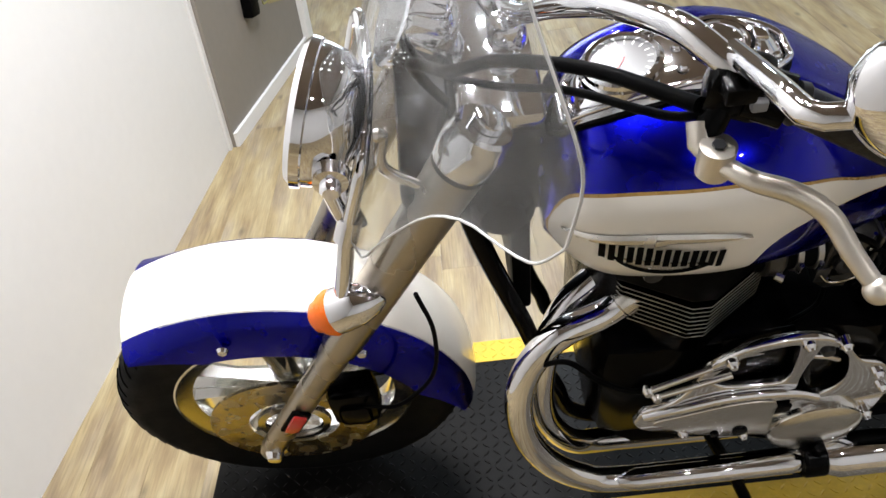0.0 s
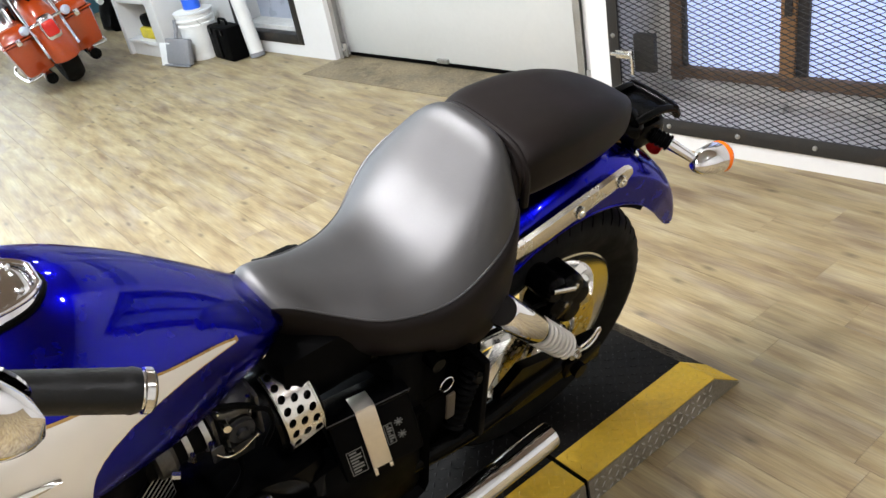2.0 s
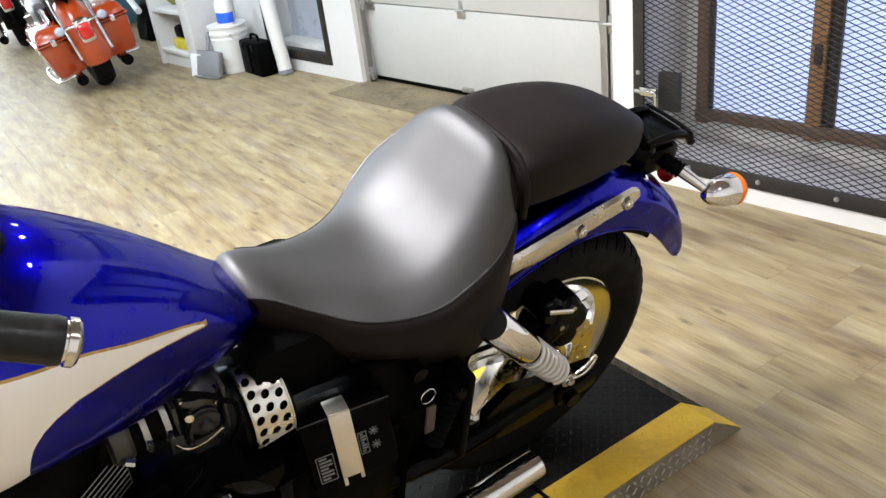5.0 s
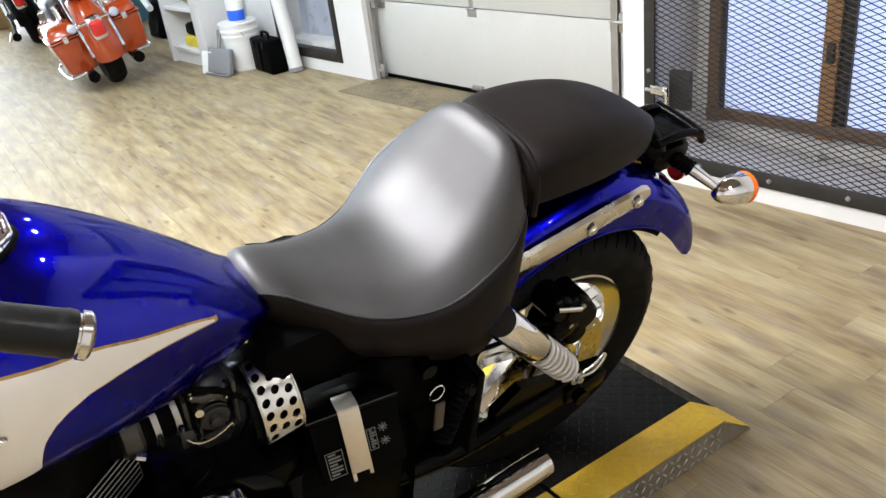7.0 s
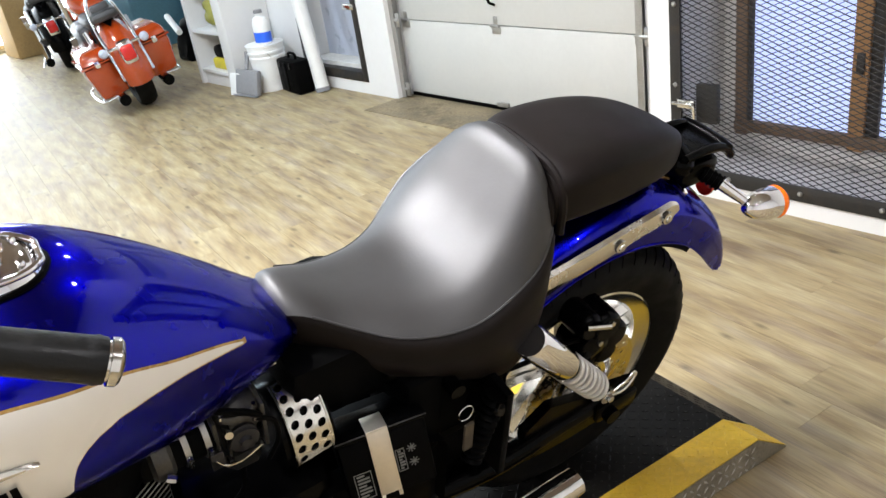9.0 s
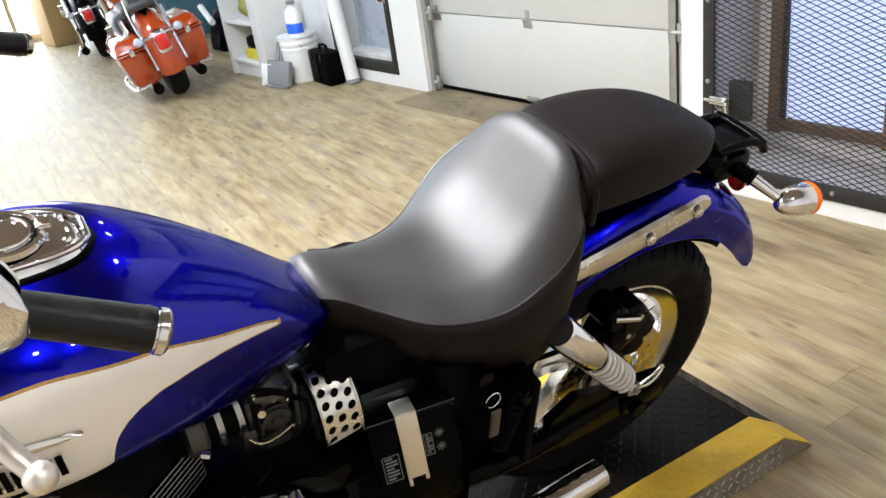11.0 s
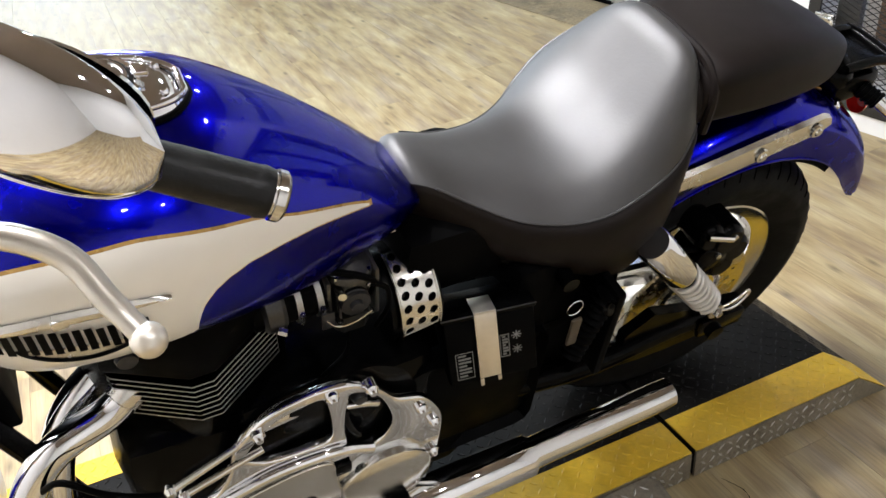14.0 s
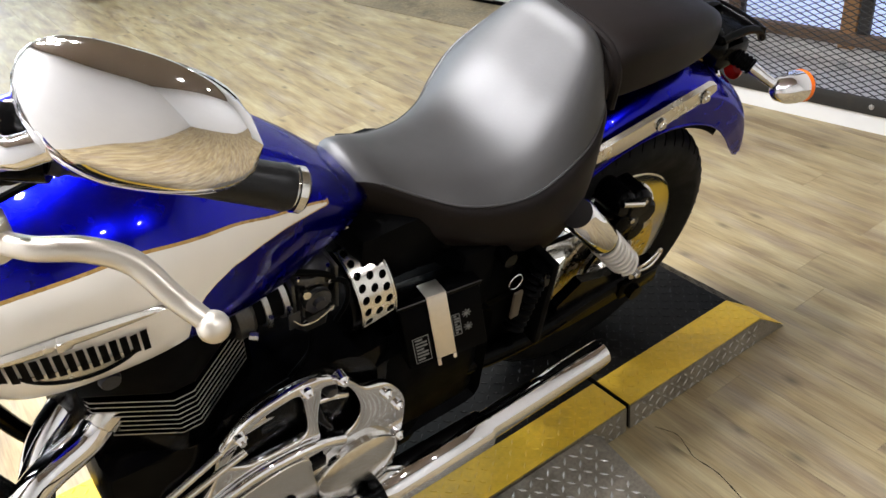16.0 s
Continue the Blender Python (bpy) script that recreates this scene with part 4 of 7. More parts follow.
# front indicators
for y, s in ((-0.165, -1), (0.185, 1)):
    ind = new("front_indicator")
    ind.parent = bike
    m = Matrix.Translation((0.203, y, 0.815)) @ Euler((0, radians(-90 - 24), radians(4 * s))).to_matrix().to_4x4() @ Matrix.Scale(0.88, 4)
    part("shell", lathe(B(), [(0.0, -0.075), (0.012, -0.071), (0.024, -0.055), (0.033, -0.03), (0.037, 0.0), (0.037, 0.012), (0.0, 0.012)], m, 28), CHROME, ind, "chromed bullet shell")
    part("lens", lathe(B(), [(0.036, 0.0125), (0.038, 0.022), (0.034, 0.034), (0.030, 0.036), (0.026, 0.05), (0.014, 0.06), (0, 0.063)], m, 28), ORANGE_LENS, ind, "orange ribbed lens")
    st = rod(B(), (0.207, y + 0.005, 0.845), (0.232, y + 0.03 * -s, 0.95), 0.012, seg=14)
    rod(st, (0.228, y + 0.022 * -s, 0.935), (0.24, y + 0.032 * -s, 0.965), 0.016, seg=14)
    part("stalk", st, CHROME, ind)
part("indicator_bar", tube(B(), smooth_path([(0.235, -0.14, 0.955), (0.27, -0.13, 1.06), (0.28, 0, 1.07), (0.27, 0.14, 1.06), (0.235, 0.15, 0.955)]), 0.009, 12), CHROME, bike)

# headlamp and flyscreen
hl = new("instrument_nacelle")
hl.parent = bike
hm = Matrix.Translation((0.335, 0.03, 1.125)) @ Euler((0, radians(-60), 0)).to_matrix().to_4x4() @ Matrix.Scale(0.62, 4)
part("bucket", lathe(B(), [(0, -0.11), (0.035, -0.105), (0.07, -0.085), (0.09, -0.05), (0.096, 0.0), (0.10, 0.008), (0.10, 0.022), (0.092, 0.026)], hm, 40), CHROME, hl, "chromed round nacelle")
part("lens", lathe(B(), [(0.092, 0.024), (0.06, 0.036), (0, 0.04)], hm, 40), glass("lamp_glass", (0.9, 0.9, 0.9)), hl, "clear round glass")


au = new("headlamp")
au.parent = bike
am = Matrix.Translation((0.232, -0.085, 1.094)) @ Euler((0, radians(-75), radians(-10))).to_matrix().to_4x4() @ Matrix.Scale(0.9, 4)
part("bucket", lathe(B(), [(0, -0.055), (0.04, -0.051), (0.068, -0.041), (0.086, -0.022), (0.093, 0.0), (0.094, 0.010), (0.097, 0.012), (0.098, 0.024), (0.09, 0.032)], am, 44), CHROME, au, "chromed headlamp bucket")
part("lens", lathe(B(), [(0.089, 0.022), (0.05, 0.026), (0, 0.028)], am, 40), SHIELD, au, "clear headlamp lens")
part("side_bolt", lathe(B(), [(0, 0.022), (0.009, 0.022), (0.012, 0.018), (0.012, 0.008), (0.02, 0.006), (0.022, -0.01)], axis_y(0.240, -0.176, 1.085), 18), CHROME, au, "chromed mounting bolt")
part("stem", tube(B(), smooth_path([(0.222, -0.13, 1.03), (0.228, -0.13, 0.98), (0.236, -0.13, 0.94)]), 0.010, 14), CHROME, au, "chromed lamp stem")
part("cable", tube(B(), smooth_path([(0.25, -0.12, 1.03), (0.246, -0.12, 0.98), (0.252, -0.125, 0.94)]), 0.006, 10), BLACK_MATT, au, "black lamp cable")


def screen_x(y, z):
    return 0.235 + 1.1 * y * y + 0.36 * (z - 1.0)


def flyscreen():
    low = curve_table([0.0, 0.10, 0.15, 0.178, 0.19, 0.214, 0.248, 0.273, 0.30, 0.335, 0.36, 0.370, 0.378], [0.935, 0.937, 0.938, 0.942, 0.965, 1.022, 1.088, 1.118, 1.136, 1.141, 1.147, 1.160, 1.185])
    top = curve_table([0.0, 0.15, 0.244, 0.27, 0.31, 0.34, 0.36, 0.37, 0.378], [1.475, 1.44, 1.386, 1.36, 1.322, 1.291, 1.265, 1.240, 1.190])
    grid = []
    side = [0.0, 0.04, 0.08, 0.12, 0.15, 0.165, 0.178, 0.185, 0.195, 0.205, 0.215, 0.23, 0.245, 0.26, 0.275, 0.29, 0.305, 0.32, 0.335, 0.35, 0.36, 0.366, 0.371, 0.375, 0.378]
    ys = [-q for q in side[:0:-1]] + side
    for j in range(17):
        row = []
        for y in ys:
            z = low(abs(y)) + (top(abs(y)) - low(abs(y))) * j / 16
            row.append((screen_x(y, z), y, z))
        grid.append(row)
    ob = new("flyscreen")
    ob.parent = bike
    sc = part("screen", sheet(B(), grid, 0.004), SHIELD, ob, "clear acrylic windscreen", angle=60)
    sc.visible_shadow = False
    loop = grid[0] + [r[-1] for r in grid[1:]] + grid[-1][::-1][1:] + [r[0] for r in grid[::-1][1:-1]]
    part("edge", tube(B(), loop, 0.0015, 6, closed=True), material("acrylic_edge", (0.6, 0.6, 0.58), 0.2, 0.0, vary=0.05), ob, "pale polished acrylic edge")
    for y in (-0.14, 0.16):
        br = tube(B(), smooth_path([(fork_x(1.0), y, 1.0), (fork_x(1.0) - 0.06, y * 1.05, 1.06), (screen_x(y, 1.11) + 0.005, y * 1.02, 1.11)]), 0.007, 10)
        part("bracket", br, CHROME, ob)
        part("grommet", lathe(B(), [(0, 0.006), (0.007, 0.005), (0.009, 0.0), (0.007, -0.006)], Matrix.Translation((screen_x(y, 1.11), y * 1.02, 1.11)) @ Euler((0, radians(-75), 0)).to_matrix().to_4x4(), 16), CHROME_SOFT, ob)


flyscreen()

# handlebar, controls and mirrors
for y, rz in ((-0.02, 1.098), (0.112, 1.070)):
    part("riser", lathe(B(), [(0.0, 0.050), (0.019, 0.048), (0.023, 0.040), (0.024, 0.018), (0.020, 0.012), (0.012, 0.008), (0.012, -0.004), (0.020, -0.010), (0.026, -0.020), (0.027, -0.036), (0.024, -0.05)], Matrix.Translation((0.453, y, rz)), 28), CHROME, bike, "chromed bar riser")
part("handlebar", tube(B(), smooth_path([(0.62, -0.346, 1.300), (0.585, -0.330, 1.322), (0.555, -0.290, 1.330), (0.520, -0.215, 1.298), (0.490, -0.13, 1.238), (0.468, -0.06, 1.182), (0.455, 0.0, 1.152), (0.455, 0.10, 1.132),
                                     (0.475, 0.147, 1.138), (0.505, 0.18, 1.170), (0.539, 0.22, 1.203), (0.575, 0.27, 1.225), (0.61, 0.31, 1.215), (0.64, 0.35, 1.172)], 8), 0.0115, 16), CHROME, bike, "wide chromed handlebar")
for s in (-1, 1):
    off = Vector((0, 0, 0)) if s < 0 else Vector((0.018, 0.01, -0.133))
    mir = lambda p: Vector((p[0], p[1] if s < 0 else -p[1], p[2])) + off
    gr = new("grip")
    gr.parent = bike
    a, b = mir((0.627, -0.350, 1.298)), mir((0.768, -0.394, 1.232))
    d = (b - a)
    ring = [a + d * t for t in (0, 0.04, 0.06, 0.94, 0.96, 1.0)]
    part("rubber", tube(B(), ring, [0.0160, 0.0175, 0.0152, 0.0176, 0.0184, 0.0170], 22), GRIP, gr, "black ribbed rubber grip")
    part("end_cap", tube(B(), [b + d * 0.002, b + d * 0.012, b + d * 0.014, b + d * 0.05, b + d * 0.066, b + d * 0.076, b + d * 0.08], [0.0150, 0.0150, 0.0180, 0.0180, 0.0155, 0.0095, 0.002], 24), ALU, gr, "rounded bright end cap")
    sw = box(B(), (-0.022, -0.021, -0.022), (0.026, 0.021, 0.022), 0.010, Matrix.Translation(mir((0.592, -0.330, 1.303))) @ Euler((0, radians(10), radians(-20 * -s))).to_matrix().to_4x4())
    rod(sw, mir((0.600, -0.336, 1.300)), mir((0.626, -0.349, 1.296)), 0.021, seg=20)
    box(sw, (-0.012, -0.010, -0.008), (0.012, 0.010, 0.008), 0.003, Matrix.Translation(mir((0.585, -0.352, 1.318))))
    housing = part("switch_housing", sw, BLACK, bike, "black switch housing")
    part("switch_button", bx((-0.006, -0.004, -0.005), (0.006, 0.004, 0.005), 0.002, Matrix.Translation(mir((0.600, -0.358, 1.306)))), GREY_PLASTIC, housing)
    lv = new("lever_assembly")
    lv.parent = bike
    per = rod(B(), mir((0.574, -0.366, 1.248)), mir((0.574, -0.366, 1.276)), 0.014, seg=20)
    tube(per, [mir(q) for q in ((0.574, -0.366, 1.262), (0.566, -0.352, 1.266), (0.568, -0.340, 1.276))], [0.010, 0.011, 0.012], 14)
    part("perch", per, SATIN, lv, "satin alloy lever perch")
    part("pivot_bolt", rod(B(), mir((0.574, -0.366, 1.2765)), mir((0.574, -0.366, 1.2785)), 0.0055, seg=6), GREY_CAST, lv, "dark pivot bolt")
    part("clamp", rod(B(), mir((0.568, -0.349, 1.264)), mir((0.585, -0.333, 1.298)), 0.012, seg=16), BLACK, lv, "black lever clamp")
    lev = smooth_path([mir(q) for q in ((0.572, -0.366, 1.262), (0.592, -0.392, 1.264), (0.62, -0.408, 1.262), (0.642, -0.423, 1.251), (0.655, -0.446, 1.234), (0.667, -0.466, 1.221))], 6)
    rad = [0.0074 + 0.0012 * math.sin(i / (len(lev) - 1) * 3.1) for i in range(len(lev))]
    part("lever", tube(B(), lev, rad, 14), SATIN, lv, "curved satin alloy lever")
    bb = B()
    bmesh.ops.create_uvsphere(bb, u_segments=20, v_segments=14, radius=0.0112, matrix=Matrix.Translation(mir((0.670, -0.471, 1.218))))
    part("ball_end", bb, SATIN, lv)
    mr = new("mirror")
    mr.parent = bike
    st = rod(B(), mir((0.586, -0.325, 1.275)), mir((0.587, -0.328, 1.325)), 0.009, seg=14)
    tube(st, [mir(q) for q in ((0.587, -0.322, 1.328), (0.591, -0.40, 1.358), (0.594, -0.428, 1.366), (0.602, -0.436, 1.369), (0.625, -0.443, 1.374))], 0.009, 14)
    part("stem", st, CHROME, mr, "bent chromed mirror stem")
    # tear-shaped shell, longer axis outward and back
    ax = (mir((0.705, -0.509, 1.374)) - mir((0.625, -0.441, 1.374))).normalized()
    upv = Vector((0, 0, 1))
    nrm = ax.cross(upv).normalized()
    c = mir((0.657, -0.467, 1.388))
    rings = []
    for i in range(25):
        u = -1 + 2 * i / 24
        wv = math.sqrt(max(0.0, 1 - abs(u) ** 2.6)) * (0.95 - 0.12 * u)
        rings.append([c + ax * (0.060 * u) + upv * (0.045 * wv * math.cos(t) - 0.006 * u) + nrm * (0.024 * wv * math.sin(t) * (1.0 if math.sin(t) * -s > 0 else 0.55)) for t in [2 * math.pi * k / 28 for k in range(28)]])
    part("shell", loft(B(), rings), CHROME, mr, "chromed tear-shaped mirror shell", angle=80)
    part("mirror_glass", loft(B(), [[c + nrm * (s * q) + ax * (0.050 * f * math.cos(t)) + upv * (0.030 * f * math.sin(t)) for t in [2 * math.pi * k / 32 for k in range(32)]] for q, f in ((0.012, 1.0), (0.0148, 0.97))]), CHROME, mr, "mirror glass")
part("clutch_cable", tube(B(), smooth_path([(0.565, -0.335, 1.29), (0.50, -0.25, 1.262), (0.43, -0.17, 1.215), (0.38, -0.135, 1.18), (0.34, -0.06, 1.13), (0.38, 0.0, 1.0)]), 0.0068, 10), BLACK_MATT, bike, "black cable sleeve")
part("brake_cable", tube(B(), smooth_path([(0.584, -0.334, 1.288), (0.552, -0.318, 1.264), (0.49, -0.22, 1.212), (0.43, -0.15, 1.165), (0.37, -0.10, 1.15), (0.33, 0.02, 1.10)]), 0.0042, 10), BLACK_MATT, bike, "black cable sleeve")
part("throttle_cable", tube(B(), smooth_path([(0.575, 0.28, 1.245), (0.49, 0.20, 1.222), (0.413, 0.20, 1.127), (0.37, 0.12, 1.03), (0.40, 0.03, 0.95)]), 0.0042, 10), BLACK_MATT, bike, "black cable sleeve")
part("throttle_cable", tube(B(), smooth_path([(0.58, 0.29, 1.238), (0.51, 0.20, 1.215), (0.44, 0.20, 1.115), (0.385, 0.12, 1.02), (0.40, 0.04, 0.94)]), 0.0036, 10), BLACK_MATT, bike, "black cable sleeve")
part("right_hose", tube(B(), smooth_path([(0.632, 0.34, 1.16), (0.597, 0.28, 1.11), (0.541, 0.20, 1.10), (0.485, 0.15, 1.105), (0.43, 0.10, 1.085)]), 0.0062, 10), BLACK_MATT, bike, "black hose")

# tank
TX = [0.475, 0.50, 0.55, 0.65, 0.75, 0.85, 0.95, 1.01, 1.035]
t_top = curve_table(TX, [0.99, 1.05, 1.088, 1.112, 1.095, 1.032, 0.945, 0.875, 0.85])
t_bot = curve_table(TX, [0.93, 0.908, 0.892, 0.890, 0.876, 0.828, 0.812, 0.815, 0.825])
t_wid = curve_table(TX, [0.085, 0.13, 0.152, 0.17, 0.163, 0.131, 0.090, 0.079, 0.060])
t_mid = curve_table(TX, [-0.085, -0.085, -0.083, -0.08, -0.073, -0.049, -0.036, -0.027, -0.020])



def eased(f, wide=0.016):
    """The same profile with its small waves smoothed out."""
    xs = np.linspace(TX[0], TX[-1], 281)
    ys = np.array([f(x) for x in xs])
    pad = 60
    ext = np.concatenate([2 * ys[0] - ys[pad:0:-1], ys, 2 * ys[-1] - ys[-2:-pad - 2:-1]])
    k = np.exp(-0.5 * (np.arange(-pad, pad + 1) * (xs[1] - xs[0]) / wide) ** 2)
    out = np.convolve(ext, k / k.sum(), mode="valid")
    return lambda x: float(np.interp(x, xs, out))


t_top, t_bot, t_wid, t_mid = eased(t_top), eased(t_bot), eased(t_wid, 0.03), eased(t_mid, 0.03)


def tank_side(x, z):
    zt, zb, w = t_top(x), t_bot(x), t_wid(x)
    zc = zb + 0.50 * (zt - zb)
    if z >= zc:
        k = min(1.0, (z - zc) / (zt - zc))
        return w * max(0.0, 1 - k ** 2.3) ** (1 / 2.0)
    k = min(1.0, (zc - z) / (zc - zb))
    return w * (1 - 0.16 * k ** 3.5)


def tank():
    ob = new("tank")
    ob.parent = bike
    xs = list(np.linspace(0.475, 1.035, 46))
    rings = []
    for x in xs:
        zt, zb = t_top(x), t_bot(x)
        zc = zb + 0.5 * (zt - zb)
        ring = []
        for k in range(13):                                   # left side, bottom to the top line
            z = zb + (zc - zb) * k / 12
            ring.append((x, -tank_side(x, z), z))
        for k in range(1, 25):
            a = math.pi / 2 * k / 24
            z = zc + (zt - zc) * math.sin(a) ** (2 / 2.3)
            ring.append((x, -tank_side(x, z), z))
        ring += [(p[0], -p[1], p[2]) for p in ring[-2::-1]]
        rings.append([(p[0], p[1] + t_mid(x), p[2]) for p in ring])
    part("shell", loft(B(), rings), BLUE, ob, "glossy metallic blue tank shell", angle=70)
    up = curve_table([0.475, 0.487, 0.51, 0.56, 0.64, 0.70, 0.78, 0.852, 0.917, 0.946], [0.958, 0.992, 1.025, 1.046, 1.056, 1.051, 1.020, 0.970, 0.928, 0.908])
    lo = table([0.475, 0.482, 0.49, 0.51, 0.53, 0.58, 0.633, 0.683, 0.708, 0.711, 0.717, 0.723, 0.735, 0.75, 0.775, 0.81, 0.86, 0.91, 0.946],
               [0.958, 0.940, 0.926, 0.914, 0.906, 0.899, 0.900, 0.907, 0.913, 0.932, 0.951, 0.960, 0.971, 0.977, 0.979, 0.968, 0.947, 0.923, 0.906])
    for s in (-1, 1):
        for nm, mat, grow, lift, lab in (("pinstripe", GOLD, 0.0024, 0.0012, "gold pinstripe border"), ("cream_panel", CREAM, 0.0, 0.0022, "cream painted tank panel")):
            grid = []
            cols = sorted(set(list(np.linspace(0.478 - grow, 0.944 + grow * 2, 90)) + [0.7085, 0.7105]))
            for x in cols:
                xx = min(max(x, 0.4765), 0.9455)
                a, b = lo(xx) - grow, up(xx) + grow
                b = max(b, a + 0.0006)
                row = []
                for k in range(13):
                    z = a + (b - a) * k / 12
                    row.append((x, t_mid(x) + s * (tank_side(x, z) + lift), z))
                grid.append(row)
            part(nm, sheet(B(), grid, 0.0), mat, ob, lab, angle=70)
        # badge: a silver wing over a crescent, with plain dark bars in place of the maker's name
        def on_tank(x, z, lift):
            return (x, t_mid(x) + s * (tank_side(x, z) + lift), z)
        mid_line = curve_table([0.490, 0.54, 0.59, 0.64, 0.692], [0.976, 0.991, 0.999, 1.000, 0.995])
        wing = []
        for i in range(41):
            u = i / 40
            x = 0.490 + 0.202 * u
            h = 0.0095 * math.sin(math.pi * u) ** 0.5 * (1.0 - 0.2 * u) + 0.0004
            wing.append([on_tank(x, mid_line(x) + h * v, 0.0035 + 0.005 * math.cos(v * 1.5)) for v in (-1, -0.5, 0, 0.5, 1)])
        part("badge_wing", sheet(B(), wing, 0.0), CHROME_SOFT, ob, "silver winged badge plate", angle=70)
        part("badge_hub", bx((-0.008, -0.003, -0.006), (0.008, 0.003, 0.006), 0.0025, Matrix.Translation(on_tank(0.592, 0.997, 0.006))), CHROME_SOFT, ob, "raised badge centre")
        bowl = []
        for i in range(25):
            u = i / 24
            x = 0.545 + 0.108 * u
            zc = 0.962 - 0.010 * u
            d = 0.025 * math.sin(math.pi * u) ** 0.7
            bowl.append([on_tank(x, zc - d * v, 0.0038) for v in (0, 0.25, 0.5, 0.75, 1.0)])
        part("badge_bowl", sheet(B(), bowl, 0.0), CHROME_SOFT, ob, "silver lower badge plate", angle=70)
        part("badge_rim", tube(B(), [(r[-1][0], r[-1][1] + s * 0.001, r[-1][2]) for r in bowl], 0.0016, 6), BLACK, ob)
        for k in range(14):
            xa, zc = 0.5275 + 0.0101 * k, 0.9745 - 0.0135 * k / 13
            hh = 0.0175 if k % 3 else 0.0155
            bars = B()
            q = [bars.verts.new(on_tank(x, zc + dz, 0.0062)) for x, dz in ((xa, -hh), (xa + 0.0072, -hh), (xa + 0.0072, hh), (xa, hh))]
            bars.faces.new(q)
            bmesh.ops.solidify(bars, geom=list(bars.faces), thickness=0.002)
            part("badge_bar", bars, BLACK, ob, "dark badge bar", angle=0)
    # low chromed instrument console along the tank's top: a beaded pod with a dial in front and the filler cap behind
    con = new("console")
    con.parent = ob
    half = curve_table([0.492, 0.505, 0.54, 0.60, 0.66, 0.71, 0.74, 0.758, 0.768], [0.008, 0.030, 0.048, 0.056, 0.056, 0.052, 0.042, 0.026, 0.006])
    def on_pod(x, v, up):
        """v from -1 to 1 across the pod, up above the tank's skin."""
        y = half(x) * v
        return Vector((x, t_mid(x) + y, t_top(x) - 1.9 * y * y + up))
    xs = np.concatenate([np.linspace(0.492, 0.52, 8), np.linspace(0.53, 0.73, 26), np.linspace(0.735, 0.768, 12)])
    rings = []
    for x in xs:
        tall = 0.017 * min(1.0, half(x) / 0.045)
        ring = [on_pod(x, v, tall * (1 - abs(v) ** 5) - 0.002) for v in np.linspace(-1, 1, 29)]
        rings.append(ring + [on_pod(x, 0.9, -0.012), on_pod(x, -0.9, -0.012)])
    part("housing", loft(B(), rings), CHROME, con, "chromed tank-top console", angle=60)
    edge = [on_pod(x, -1.03, 0.001) for x in xs] + [on_pod(x, 1.03, 0.001) for x in xs[::-1]]
    part("gasket", tube(B(), edge, 0.0035, 8, closed=True), BLACK_MATT, con, "black rubber edge under the console")
    bead = [on_pod(x, -0.86, 0.012) for x in xs[3:-2]] + [on_pod(x, 0.86, 0.012) for x in xs[3:-2][::-1]]
    part("bead", tube(B(), bead, 0.0042, 10, closed=True), CHROME, con, "raised chromed bead")
    gm = Matrix.Translation(on_pod(0.575, 0, 0.012)) @ Euler((0, radians(-8), 0)).to_matrix().to_4x4()
    part("speedometer", lathe(B(), [(0.036, 0.008), (0.037, 0.013), (0.041, 0.015), (0.045, 0.012), (0.046, 0.007), (0.049, 0.005), (0.050, -0.004)], gm, 40), CHROME, con, "round chromed speedometer bezel")
    part("dial", lathe(B(), [(0.0, 0.0085), (0.0365, 0.0085)], gm, 36), material("dial_face", (0.16, 0.16, 0.16), 0.15, 0.0, vary=0.05, coat=1.0), con, "grey dial under glass")
    for k in range(15):
        an = radians(-130 + 260 * k / 14)
        part("dial_mark", bx((0.028, -0.0007, 0.0087), (0.034, 0.0007, 0.0091), 0.0, gm @ Matrix.Rotation(an, 4, "Z")), WHITE_PLASTIC, con, "white dial mark")
    part("needle", bx((-0.006, -0.0008, 0.0095), (0.028, 0.0008, 0.0102), 0.0, gm @ Matrix.Rotation(radians(-125), 4, "Z")), RED_LENS, con, "red needle")
    fm = Matrix.Translation(on_pod(0.684, 0, 0.013)) @ Euler((0, radians(7), 0)).to_matrix().to_4x4()
    part("filler_cap", lathe(B(), [(0.0, 0.0115), (0.010, 0.0112), (0.020, 0.0095), (0.0245, 0.0072), (0.026, 0.0088), (0.029, 0.0088), (0.031, 0.006), (0.031, -0.004)], fm, 40), CHROME, con, "low chromed fuel filler cap")
    part("filler_groove", lathe(B(), [(0.031, 0.0035), (0.035, 0.0035)], fm, 36), BLACK_MATT, con, "dark groove round the cap")
    part("filler_ring", lathe(B(), [(0.034, 0.001), (0.0345, 0.006), (0.0375, 0.008), (0.0405, 0.006), (0.042, 0.0)], fm, 40), CHROME, con, "raised chromed filler ring")
    part("cap_hinge", bx((-0.006, -0.009, 0.006), (0.010, 0.009, 0.014), 0.003, fm @ Matrix.Translation((0.038, 0, 0))), CHROME, con, "small chromed hinge")
    for v in (-0.55, 0.0, 0.55):
        part("warning_lamp", lathe(B(), [(0, 0.004), (0.0035, 0.0034), (0.005, 0.001), (0.0062, 0.001), (0.0068, -0.002)], Matrix.Translation(on_pod(0.633, v, 0.0165)), 14), CHROME, con)
